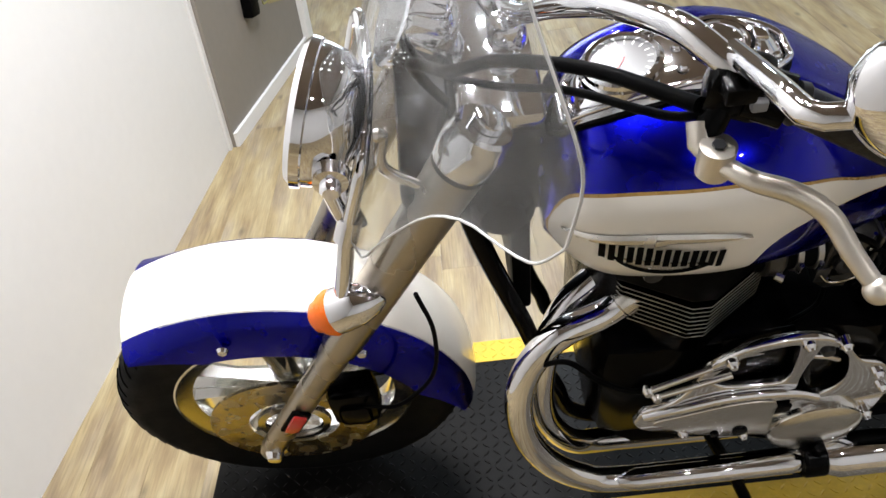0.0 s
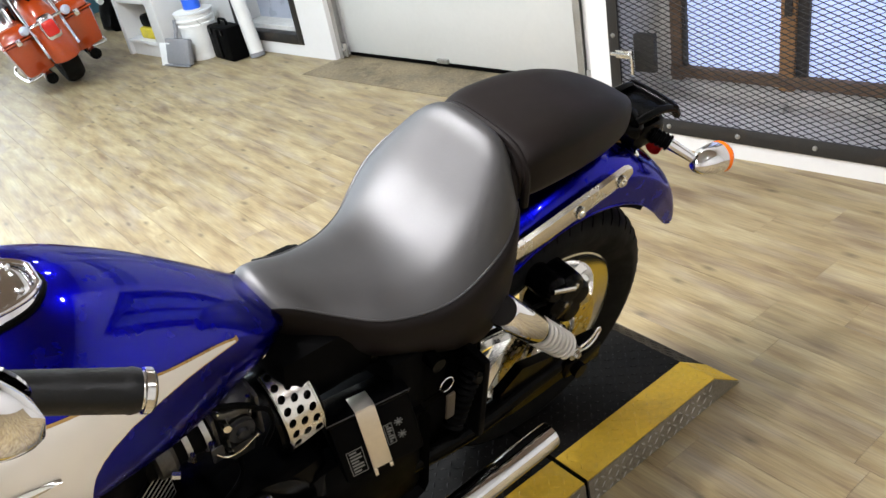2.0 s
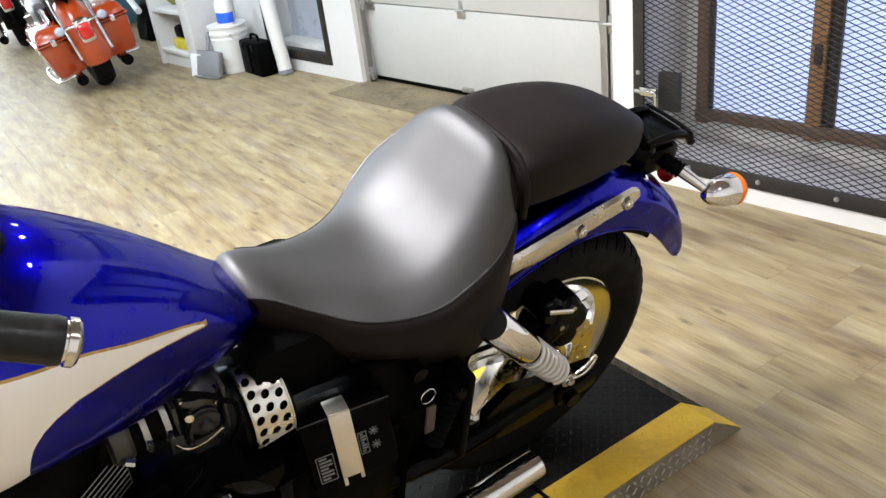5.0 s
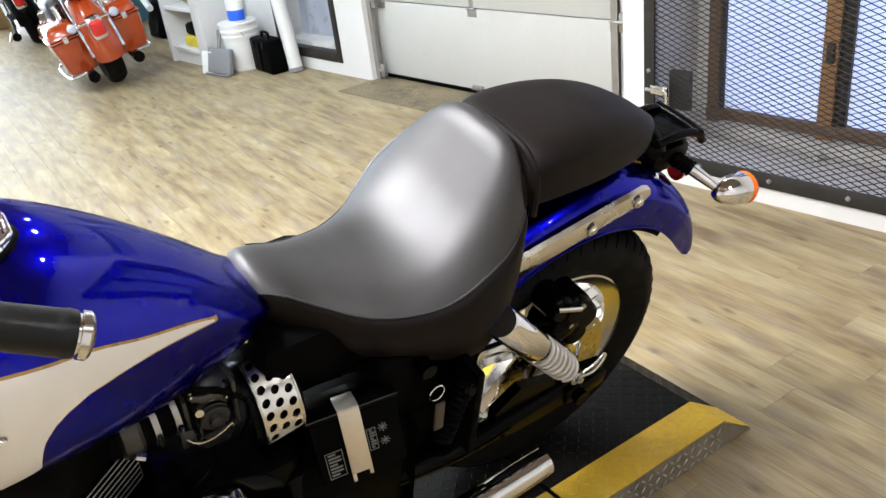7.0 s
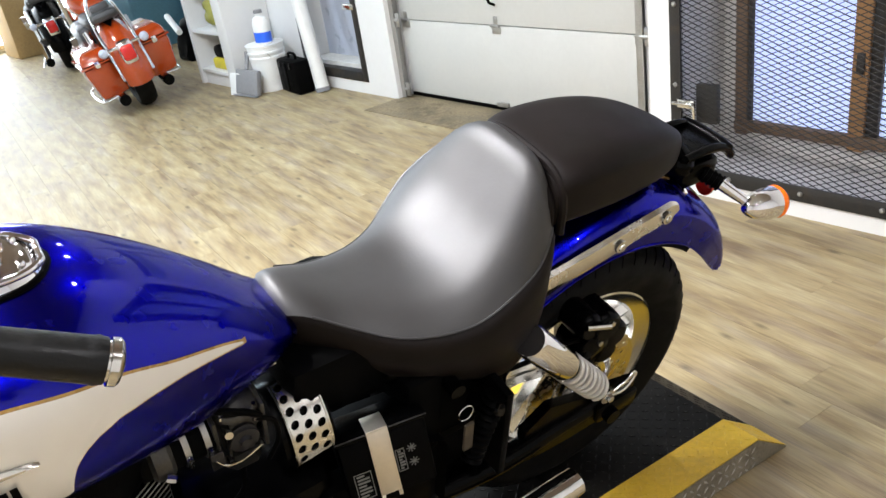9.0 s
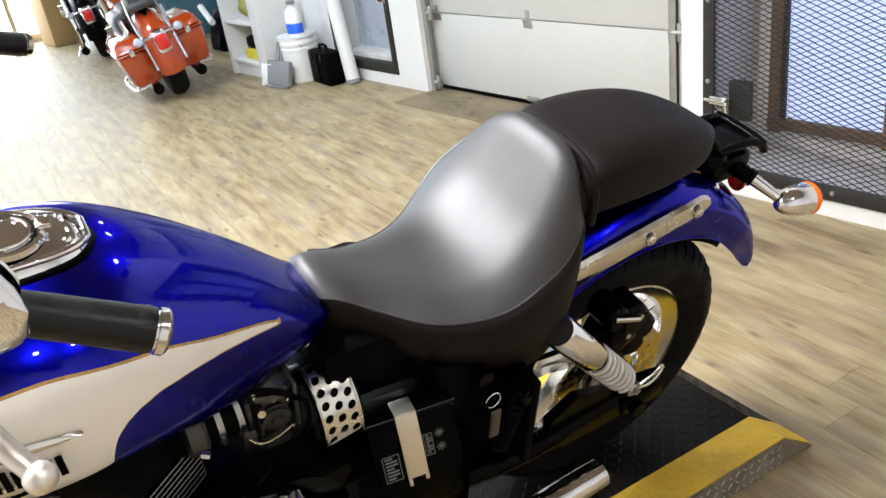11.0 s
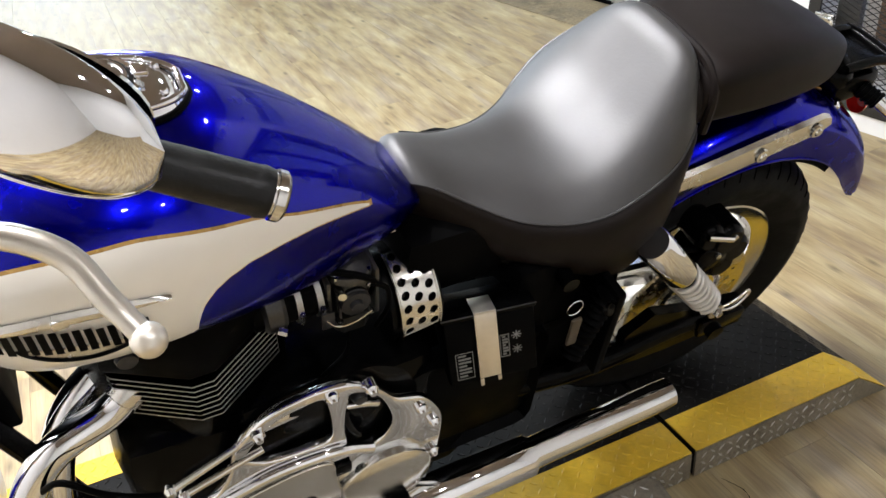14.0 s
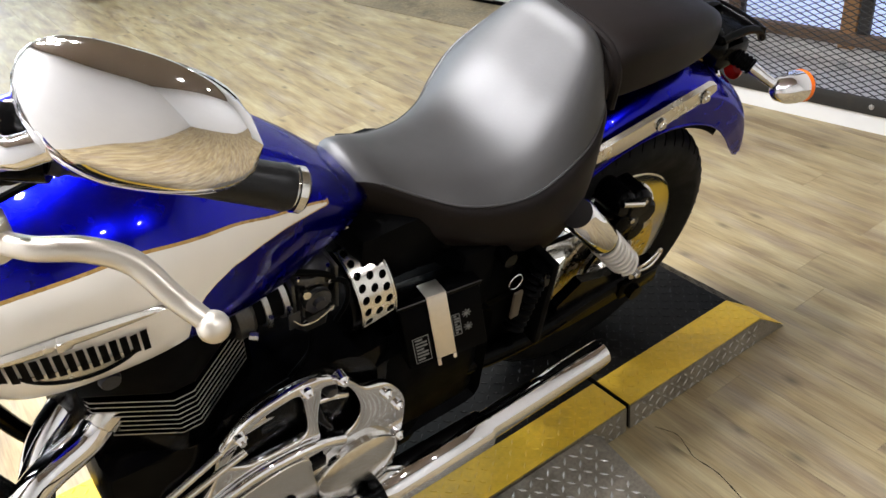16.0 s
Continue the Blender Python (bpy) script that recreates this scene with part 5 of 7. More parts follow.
    for x, v in ((0.515, -0.5), (0.515, 0.5), (0.742, -0.55), (0.742, 0.55)):
        part("console_screw", lathe(B(), [(0, 0.004), (0.003, 0.0036), (0.0048, 0.001), (0.005, -0.002)], Matrix.Translation(on_pod(x, v, 0.0135)), 12), CHROME, con)


tank()


# saddle and pillion pad
def saddle():
    X = [1.018, 1.03, 1.06, 1.11, 1.17, 1.24, 1.30, 1.36, 1.41, 1.44, 1.465, 1.48]
    top = curve_table(X, [0.858, 0.874, 0.868, 0.843, 0.822, 0.812, 0.826, 0.868, 0.925, 0.962, 0.972, 0.955])
    wid = curve_table(X, [0.045, 0.064, 0.082, 0.110, 0.148, 0.168, 0.178, 0.176, 0.164, 0.148, 0.126, 0.108])
    drop = curve_table(X, [0.02, 0.022, 0.022, 0.024, 0.026, 0.030, 0.040, 0.060, 0.098, 0.116, 0.110, 0.10])
    bot = curve_table(X, [0.82, 0.79, 0.755, 0.715, 0.685, 0.650, 0.618, 0.585, 0.565, 0.590, 0.69, 0.775])
    dish = curve_table(X, [0.0, 0.0, 0.0, 0.004, 0.012, 0.020, 0.022, 0.016, 0.006, 0.0, 0.0, 0.0])
    ob = new("saddle")
    ob.parent = bike
    lean = curve_table([1.018, 1.06, 1.12, 1.18, 1.26, 1.32, 1.38, 1.44, 1.48], [0.78, 0.66, 0.60, 0.60, 0.74, 0.92, 1.04, 1.05, 1.0])      # the far half is the slimmer one
    crown, left, right, seamL, seamR = [], [], [], [], []
    for x in np.linspace(1.018, 1.48, 44):
        w, zt, d, zb, di, f = wid(x), top(x), drop(x), bot(x), dish(x), lean(x)
        far_d = d * (1 - 0.42 * min(1.0, max(0.0, (x - 1.2) / 0.15)))
        band = []
        for k in range(10):                                 # side band, bottom up to the seam
            v = k / 9
            band.append((x, -(w * (1.0 + 0.05 * math.sin(v * math.pi) - 0.26 * (1 - v) ** 2.2)), zb + (zt - d - 0.011 - zb) * v))
        band += [(x, -w * 0.965, zt - d - 0.003), (x, -w * 0.93, zt - d)]
        left.append(band)
        right.append([(p[0], -p[1] * f, zb + (p[2] - zb) * (zt - far_d - zb) / (zt - d - zb)) for p in band])
        seamL.append(Vector((x, -w * 0.93, zt - d + 0.001)))
        seamR.append(Vector((x, w * 0.93 * f, zt - far_d + 0.001)))
        row = []
        for k in range(25):                                 # crown from seam to seam
            u = 0.93 * (-1 + 2 * k / 24)
            z = zt - (d if u < 0 else far_d) * abs(u / 0.93) ** (2.2 + 2.0 * min(1.0, max(0.0, (x - 1.05) / 0.2))) + 0.5 * di * (abs(u) ** 2) * (1 - abs(u)) * 2.2
            row.append((x, w * u * (f if u > 0 else 1.0), z))
        crown.append(row)
    part("cushion", sheet(B(), crown, 0.0), LEATHER, ob, "smooth black leather cushion", angle=75)
    # side bands and end panels carry their shade as the duller, darker material
    part("side_band", sheet(B(), left, 0.0), LEATHER_PAD, ob, "black side band, dulled for its shade", angle=75)
    part("side_band", sheet(B(), right, 0.0), LEATHER_PAD, ob, "black side band, dulled for its shade", angle=75)
    part("base_pan", loft(B(), [[(r[0][0], r[0][1], r[0][2] + 0.004), (q[0][0], q[0][1], q[0][2] + 0.004), (q[0][0], q[0][1] * 0.9, q[0][2] + 0.02), (r[0][0], r[0][1] * 0.9, r[0][2] + 0.02)] for r, q in zip(left, right)]), BLACK_MATT, ob)
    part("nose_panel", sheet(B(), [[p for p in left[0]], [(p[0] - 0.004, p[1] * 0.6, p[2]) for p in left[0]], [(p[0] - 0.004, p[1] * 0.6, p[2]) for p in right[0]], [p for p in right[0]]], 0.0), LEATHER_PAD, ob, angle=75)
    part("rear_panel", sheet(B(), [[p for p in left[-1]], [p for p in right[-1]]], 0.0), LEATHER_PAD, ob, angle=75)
    for sm in (seamL, seamR):
        part("piping", tube(B(), sm[4:-1], 0.0022, 6), LEATHER, ob, "stitched leather piping")
    # pillion pad
    pil = new("pillion_pad")
    pil.parent = bike
    PX = [1.472, 1.49, 1.53, 1.60, 1.656, 1.71, 1.76, 1.80, 1.83, 1.85, 1.862]
    ptop = curve_table(PX, [0.935, 0.953, 0.961, 0.959, 0.952, 0.940, 0.922, 0.902, 0.884, 0.868, 0.850])
    pbot = curve_table(PX, [0.846, 0.848, 0.848, 0.844, 0.840, 0.836, 0.832, 0.830, 0.829, 0.832, 0.838])
    pwid = curve_table(PX, [0.106, 0.113, 0.118, 0.116, 0.110, 0.100, 0.086, 0.068, 0.048, 0.030, 0.012])
    rings = []
    for x in np.concatenate([np.linspace(1.472, 1.80, 26), np.linspace(1.81, 1.862, 10)]):
        w, zt, zb = pwid(x), ptop(x), pbot(x)
        ring = []
        for k in range(40):
            t = 2 * math.pi * k / 40
            c, s = math.cos(t), math.sin(t)
            z = (zt + zb) / 2 + (zt - zb) / 2 * math.copysign(abs(s) ** 0.34, s)
            ring.append((x, w * math.copysign(abs(c) ** 0.36, c), z - (0.010 * (c * c) if s > 0 else 0)))
        rings.append(ring)
    part("cushion", loft(B(), rings), LEATHER_PAD, pil, "black vinyl pillion cushion", angle=75)
    for x, r in ((1.464, 0.0085), (1.486, 0.0075)):
        loopp = []
        for k in range(25):
            t = math.pi * k / 24
            w, zt = pwid(x) + 0.001, ptop(x) + 0.003
            loopp.append((x, -w * math.copysign(abs(math.cos(t)) ** 0.6, math.cos(t)), 0.845 + (zt - 0.845) * math.sin(t) ** 0.45))
        part("strap", tube(B(), loopp, r, 8), LEATHER_PAD, pil, "black leather strap")


saddle()

# rear: fender rails, lamp cluster, indicators
for y in (-0.112, 0.112):
    s = -1 if y < 0 else 1
    rl = new("fender_rail")
    rl.parent = bike
    rings = []
    for x, z, h in ((1.44, 0.735, 0.014), (1.46, 0.737, 0.022), (1.56, 0.751, 0.023), (1.68, 0.771, 0.022), (1.752, 0.783, 0.021), (1.768, 0.786, 0.012)):
        rings.append([(x, y + s * 0.009, z - h * 0.8), (x, y + s * 0.013, z), (x, y + s * 0.009, z + h * 0.8), (x, y, z + h), (x, y - s * 0.008, z), (x, y, z - h)])
    part("bar", loft(B(), rings), CHROME_SOFT, rl, "bright alloy fender rail")
    for x, z in ((1.628, 0.762), (1.737, 0.781)):
        part("bolt", lathe(B(), [(0, 0.009), (0.006, 0.009), (0.0075, 0.006), (0.012, 0.005), (0.013, 0.0)], axis_y(x, y - 0.012, z) if s < 0 else Matrix.Translation((x, y + 0.012, z)) @ Euler((radians(-90), 0, 0)).to_matrix().to_4x4(), 14), ALU, rl)
tl = new("tail_lamp")
tl.parent = bike
tb = box(B(), (1.86, -0.05, 0.735), (1.965, 0.05, 0.795), 0.018)
bmesh.ops.create_uvsphere(tb, u_segments=20, v_segments=14, radius=1, matrix=Matrix.Translation((1.875, 0, 0.785)) @ Matrix.Diagonal((0.04, 0.05, 0.04, 1)))
part("housing", tb, BLACK, tl, "black tail lamp housing")
for y in (-0.05, 0.05):
    part("bracket", tube(B(), smooth_path([(1.85, y, 0.822), (1.92, y, 0.824), (1.965, y * 1.05, 0.812), (1.985, y * 1.05, 0.79)]), 0.009, 10), BLACK, tl)
part("plate_bracket", tube(B(), smooth_path([(1.962, -0.06, 0.815), (1.968, -0.03, 0.815), (1.968, 0.03, 0.815), (1.962, 0.06, 0.815)]), 0.010, 10), BLACK, tl)
part("top_plate", bx((1.855, -0.048, 0.806), (1.955, 0.048, 0.816), 0.004), BLACK, tl, "black lamp top plate")
part("lens", lathe(B(), [(0.0, 0.02), (0.012, 0.018), (0.02, 0.008), (0.021, 0)], Matrix.Translation((1.962, -0.03, 0.708)) @ Euler((0, radians(95), 0)).to_matrix().to_4x4(), 24), RED_LENS, tl, "red tail lens")
for y in (-1,):
    ri = new("rear_indicator")
    ri.parent = bike
    st = tube(B(), [(1.925, y * 0.045, 0.762), (1.94, y * 0.075, 0.752)], 0.015, 14)
    for k in range(4):
        q = Vector((1.926, y * 0.05, 0.761)).lerp(Vector((1.94, y * 0.075, 0.752)), k / 3)
        rod(st, q, q + Vector((0.002, y * 0.004, -0.0015)), 0.0175, seg=14)
    part("rubber_boot", st, BLACK_MATT, ri, "ribbed black rubber boot")
    part("stalk", tube(B(), [(1.94, y * 0.076, 0.752), (1.968, y * 0.125, 0.728)], [0.013, 0.010], 14), CHROME, ri)
    m = Matrix.Translation((2.0, y * 0.140, 0.715)) @ Euler((0, radians(96), radians(6 * y))).to_matrix().to_4x4()
    part("shell", lathe(B(), [(0.0, -0.045), (0.010, -0.042), (0.022, -0.028), (0.030, -0.005), (0.033, 0.02), (0.033, 0.032), (0, 0.032)], m, 28), CHROME, ri, "chromed bullet shell")
    part("lens", lathe(B(), [(0.0325, 0.0325), (0.034, 0.042), (0.028, 0.052), (0.015, 0.058), (0, 0.060)], m, 28), ORANGE_LENS, ri, "orange lens")

# shocks, swingarm, rear brake, chain guard
for y in (-0.178, 0.178):
    sh = new("shock_absorber")
    sh.parent = bike
    a, b = Vector((1.412, y, 0.679)), Vector((1.612, y, 0.432))
    d = b - a
    part("cover", tube(B(), [a - d * 0.10, a - d * 0.08, a + d * 0.34, a + d * 0.36, a + d * 0.365], [0.027, 0.0305, 0.0305, 0.029, 0.024], 26), CHROME, sh, "chromed upper shroud")
    sp = []
    ex = d.normalized().orthogonal().normalized()
    ey = d.normalized().cross(ex)
    for k in range(7 * 18 + 1):
        t = k / (7 * 18)
        an = 2 * math.pi * k / 18
        sp.append(a + d * (0.38 + 0.46 * t) + (ex * math.cos(an) + ey * math.sin(an)) * 0.026)
    part("spring", tube(B(), sp, 0.0047, 8), SPRING, sh, "pale coil spring")
    part("damper", tube(B(), [a + d * 0.36, a + d * 0.9], 0.017, 18), BLACK, sh)
    part("lower_eye", lathe(B(), [(0.008, 0.014), (0.018, 0.014), (0.018, -0.014), (0.008, -0.014)], axis_y(b.x, y, b.z), 20), ALU, sh)
    part("bolt", lathe(B(), [(0, 0.024), (0.008, 0.023), (0.011, 0.012), (0.011, -0.01)], axis_y(b.x, y, b.z), 6), ALU, sh)
    part("swingarm", tube(B(), smooth_path([(1.10, y * 0.72, 0.36), (1.35, y * 0.85, 0.345), (1.56, y * 0.80, 0.345), (1.70, y * 0.78, 0.338)]), 0.024, 14), BLACK, bike, "black swingarm tube")
    ad = box(B(), (1.62, y * 0.93 - 0.008, 0.315), (1.73, y * 0.93 + 0.008, 0.365), 0.008)
    rod(ad, (1.652, y * 0.85, 0.335), (1.652, y * 1.05, 0.335), 0.018, seg=18)
    part("axle_plate", ad, BLACK, bike)
rc = new("rear_caliper")
rc.parent = bike
for x, z, r, y0 in ((1.582, 0.592, 0.030, -0.142), (1.622, 0.575, 0.036, -0.146), (1.600, 0.530, 0.040, -0.144), (1.655, 0.535, 0.032, -0.142), (1.640, 0.495, 0.030, -0.140), (1.580, 0.486, 0.024, -0.150)):
    part("caliper_casting", lathe(B(), [(0, 0.003), (r * 0.75, 0.002), (r * 0.94, -0.004), (r, -0.014), (r, -0.07), (0, -0.07)], axis_y(x, y0, z), 22), BLACK, rc, "black rounded brake casting")
part("caliper_pin", rod(B(), (1.556, -0.150, 0.617), (1.618, -0.152, 0.590), 0.0055, seg=12), ALU, bike, "bright caliper pin")
for x, z in ((1.628, 0.588), (1.605, 0.548), (1.572, 0.500)):
    part("caliper_bolt", lathe(B(), [(0, 0.006), (0.006, 0.005), (0.008, -0.01)], axis_y(x, -0.146, z), 10), ALU, bike)
arm = loft(B(), [[(x, y, zl), (x, y, zh)] + [(x, y + 0.022, zh), (x, y + 0.022, zl)] for x, y, zl, zh in ((1.44, -0.155, 0.30, 0.395), (1.50, -0.152, 0.285, 0.430), (1.58, -0.150, 0.280, 0.400), (1.66, -0.150, 0.285, 0.380), (1.74, -0.150, 0.300, 0.360))])
part("swingarm_plate", arm, BLACK, bike, "black swingarm plate")
part("tie_bar", tube(B(), smooth_path([(1.622, -0.190, 0.440), (1.650, -0.192, 0.452), (1.672, -0.190, 0.464), (1.680, -0.190, 0.456), (1.664, -0.192, 0.436), (1.645, -0.192, 0.428), (1.622, -0.190, 0.430)], 5), 0.0034, 8), ALU, bike, "bright wire clip")
part("rear_brake_hose", tube(B(), smooth_path([(1.32, -0.13, 0.60), (1.45, -0.12, 0.56), (1.56, -0.125, 0.56), (1.62, -0.13, 0.50)]), 0.005, 8), BLACK_MATT, bike)

# engine: crankcase, finned cylinders, chrome side cover
part("crankcase", bx((0.56, -0.175, 0.28), (1.05, 0.175, 0.60), 0.05), BLACK, bike, "black painted crankcase")
part("gearbox", bx((0.90, -0.15, 0.33), (1.20, 0.15, 0.56), 0.05), BLACK, bike)


def fin_outline(g=0.0):
    pts = [(0.565, -0.06), (0.595, -0.125), (0.685, -0.178), (0.712, -0.178), (0.81, -0.112), (0.822, -0.06)]
    out = []
    for x, y in pts:
        out.append((x + (0.0 if abs(x - 0.68) < 0.03 else math.copysign(g, x - 0.68)), y - g))
    return out + [(x, -y) for x, y in out[::-1]]


cyl = new("cylinders")
cyl.parent = bike
part("barrel", loft(B(), [[(x, y, z) for x, y in fin_outline(-0.012)] for z in (0.585, 0.86)]), BLACK, cyl)
for k in range(8):
    z = 0.650 + 0.0112 * k
    bm = loft(B(), [[(x, y, zz) for x, y in fin_outline(g)] for zz, g in ((z - 0.002, 0.0), (z + 0.002, 0.0))])
    part("fin", bm, BLACK, cyl)
    edge = [(x, y, z) for x, y in fin_outline(0.0006)][:6]
    rim = sheet(B(), [[(p[0], p[1], z - 0.0011), (p[0], p[1] - 0.0007, z), (p[0], p[1], z + 0.0011)] for p in edge], 0.001)
    part("fin_edge", rim, FIN_EDGE, cyl, "bright machined fin edge")
part("cylinder_head", loft(B(), [[(x, y, z) for x, y in fin_outline(g)] for z, g in ((0.738, -0.006), (0.75, 0.002), (0.835, 0.002), (0.87, -0.02))]), BLACK_MATT, cyl, "black cylinder head")
part("cam_cover", bx((0.58, -0.13, 0.855), (0.80, 0.13, 0.90), 0.02), BLACK, cyl)
part("head_bolt", lathe(B(), [(0, 0.008), (0.012, 0.007), (0.014, 0)], axis_y(0.625, -0.158, 0.80), 14), GREY_CAST, cyl)


def pierced_plate(outline, holes, thick, edge):
    """A flat plate in x and z with smooth outline, round edges and holes through it, as mesh data."""
    cu = bpy.data.curves.new("plate", "CURVE")
    cu.dimensions, cu.fill_mode, cu.extrude, cu.bevel_depth, cu.bevel_resolution = "2D", "BOTH", thick / 2, edge, 3
    for ring in [outline] + holes:
        loop = [(x, z, 0) for x, z in ring]
        pts = smooth_path(loop[-2:] + loop + loop[:2], 5)[10:-10]
        sp = cu.splines.new("POLY")
        sp.points.add(len(pts) - 1)
        for q, p in zip(sp.points, pts):
            q.co = (p.x, p.y, 0, 1)
        sp.use_cyclic_u = True
    holder = bpy.data.objects.new("plate", cu)
    me = bpy.data.meshes.new_from_object(holder)
    bpy.data.objects.remove(holder)
    bpy.data.curves.remove(cu)
    bm = B()
    bm.from_mesh(me)
    bpy.data.meshes.remove(me)
    bmesh.ops.remove_doubles(bm, verts=bm.verts, dist=0.00005)
    return bm


def chrome_cover():
    """Polished side cover: a long lower plate, a pierced round rear, a recessed inner panel and a round cap."""
    ob = new("side_cover")
    ob.parent = bike
    y = -0.213
    up = Matrix(((1, 0, 0, 0), (0, 0, -1, y), (0, 1, 0, 0), (0, 0, 0, 1)))
    outline = [(0.634, 0.488), (0.676, 0.510), (0.702, 0.556), (0.716, 0.612), (0.760, 0.660), (0.810, 0.676), (0.850, 0.677), (0.885, 0.664), (0.918, 0.630), (0.946, 0.590),
               (0.988, 0.566), (1.018, 0.508), (1.022, 0.444), (1.014, 0.365), (0.992, 0.322), (0.950, 0.304), (0.900, 0.312), (0.805, 0.362), (0.708, 0.392), (0.640, 0.426), (0.622, 0.458)]
    front_hole = [(0.716, 0.572), (0.728, 0.606), (0.764, 0.650), (0.806, 0.665), (0.842, 0.663), (0.852, 0.605), (0.848, 0.548), (0.800, 0.542), (0.745, 0.550)]
    rear_hole = [(0.872, 0.654), (0.908, 0.640), (0.934, 0.595), (0.945, 0.530), (0.918, 0.488), (0.876, 0.498), (0.863, 0.544), (0.864, 0.602)]
    bm = pierced_plate(outline, [front_hole, rear_hole], 0.006, 0.005)
    bm.transform(up)
    part("casing", bm, CHROME, ob, "polished pierced side casing", angle=40)
    for za, zb, mt in ((0.553, 0.592, BLACK), (0.602, 0.622, CHROME), (0.632, 0.662, BLACK)):
        tilt = Matrix.Translation((0.79, y + 0.020, (za + zb) / 2)) @ Euler((radians(-14), 0, radians(5))).to_matrix().to_4x4()
        part("inner_panel", bx((-0.055, -0.004, (za - zb) / 2), (0.055, 0.004, (zb - za) / 2), 0.003, tilt), mt, ob, "recessed inner panel")
    part("opening", lathe(B(), [(0, 0.0), (0.10, 0.0)], axis_y(0.885, y + 0.016, 0.57), 36), BLACK, ob, "dark opening behind the cover")
    part("strut", tube(B(), smooth_path([(0.872, y + 0.008, 0.602), (0.895, y + 0.006, 0.598), (0.922, y + 0.008, 0.580)]), 0.006, 10), CHROME, ob, "polished strut across the opening")
    part("boss", lathe(B(), [(0, 0.010), (0.009, 0.009), (0.012, 0.0), (0.012, -0.012)], axis_y(0.893, y + 0.004, 0.622), 16), GREY_CAST, ob)
    part("linkage", tube(B(), smooth_path([(0.868, y + 0.004, 0.600), (0.874, y + 0.002, 0.560), (0.888, y + 0.004, 0.520)]), 0.008, 10), BLACK, ob)
    part("cap", lathe(B(), [(0, 0.013), (0.05, 0.011), (0.070, 0.008), (0.078, 0.002), (0.080, -0.006), (0.080, -0.02)], axis_y(0.930, y - 0.018, 0.380), 48), ALU, ob, "round polished cap")
    # chrome tube added to draw the highlight along the casing's rounded edge
    part("highlight_bar", tube(B(), smooth_path([(0.632, y - 0.006, 0.478), (0.690, y - 0.011, 0.505), (0.763, y - 0.012, 0.527), (0.850, y - 0.012, 0.522), (0.905, y - 0.010, 0.490)]), 0.010, 12), CHROME, ob, "chrome bar for the casing edge highlight")
    part("lower_panel", pierced_plate([(0.650, 0.458), (0.700, 0.480), (0.780, 0.500), (0.838, 0.492), (0.846, 0.430), (0.850, 0.372), (0.800, 0.378), (0.715, 0.408)], [], 0.004, 0.003), ALU, ob, "flat polished lower panel", angle=40).data.transform(Matrix.Translation((0, -0.011, 0)) @ up)
    part("recess", bx((0.838, y - 0.016, 0.448), (0.872, y - 0.009, 0.476), 0.003, None), BLACK, ob, "black recess beside the cap")
    for x, z in ((0.745, 0.640), (0.850, 0.668), (0.906, 0.655), (0.985, 0.552), (1.008, 0.500), (1.012, 0.405), (0.812, 0.372), (0.705, 0.405)):
        part("screw", lathe(B(), [(0, 0.014), (0.005, 0.0135), (0.007, 0.009), (0.010, 0.006), (0.010, -0.01)], axis_y(x, y - 0.008, z), 12), CHROME, ob)
    for x, z, r in ((0.800, 0.400, 0.012), (0.758, 0.395, 0.007)):
        part("drain_plug", lathe(B(), [(0, 0.004), (r, 0.003), (r * 1.1, 0)], axis_y(x, y - 0.0165, z), 14), BLACK, ob)


chrome_cover()

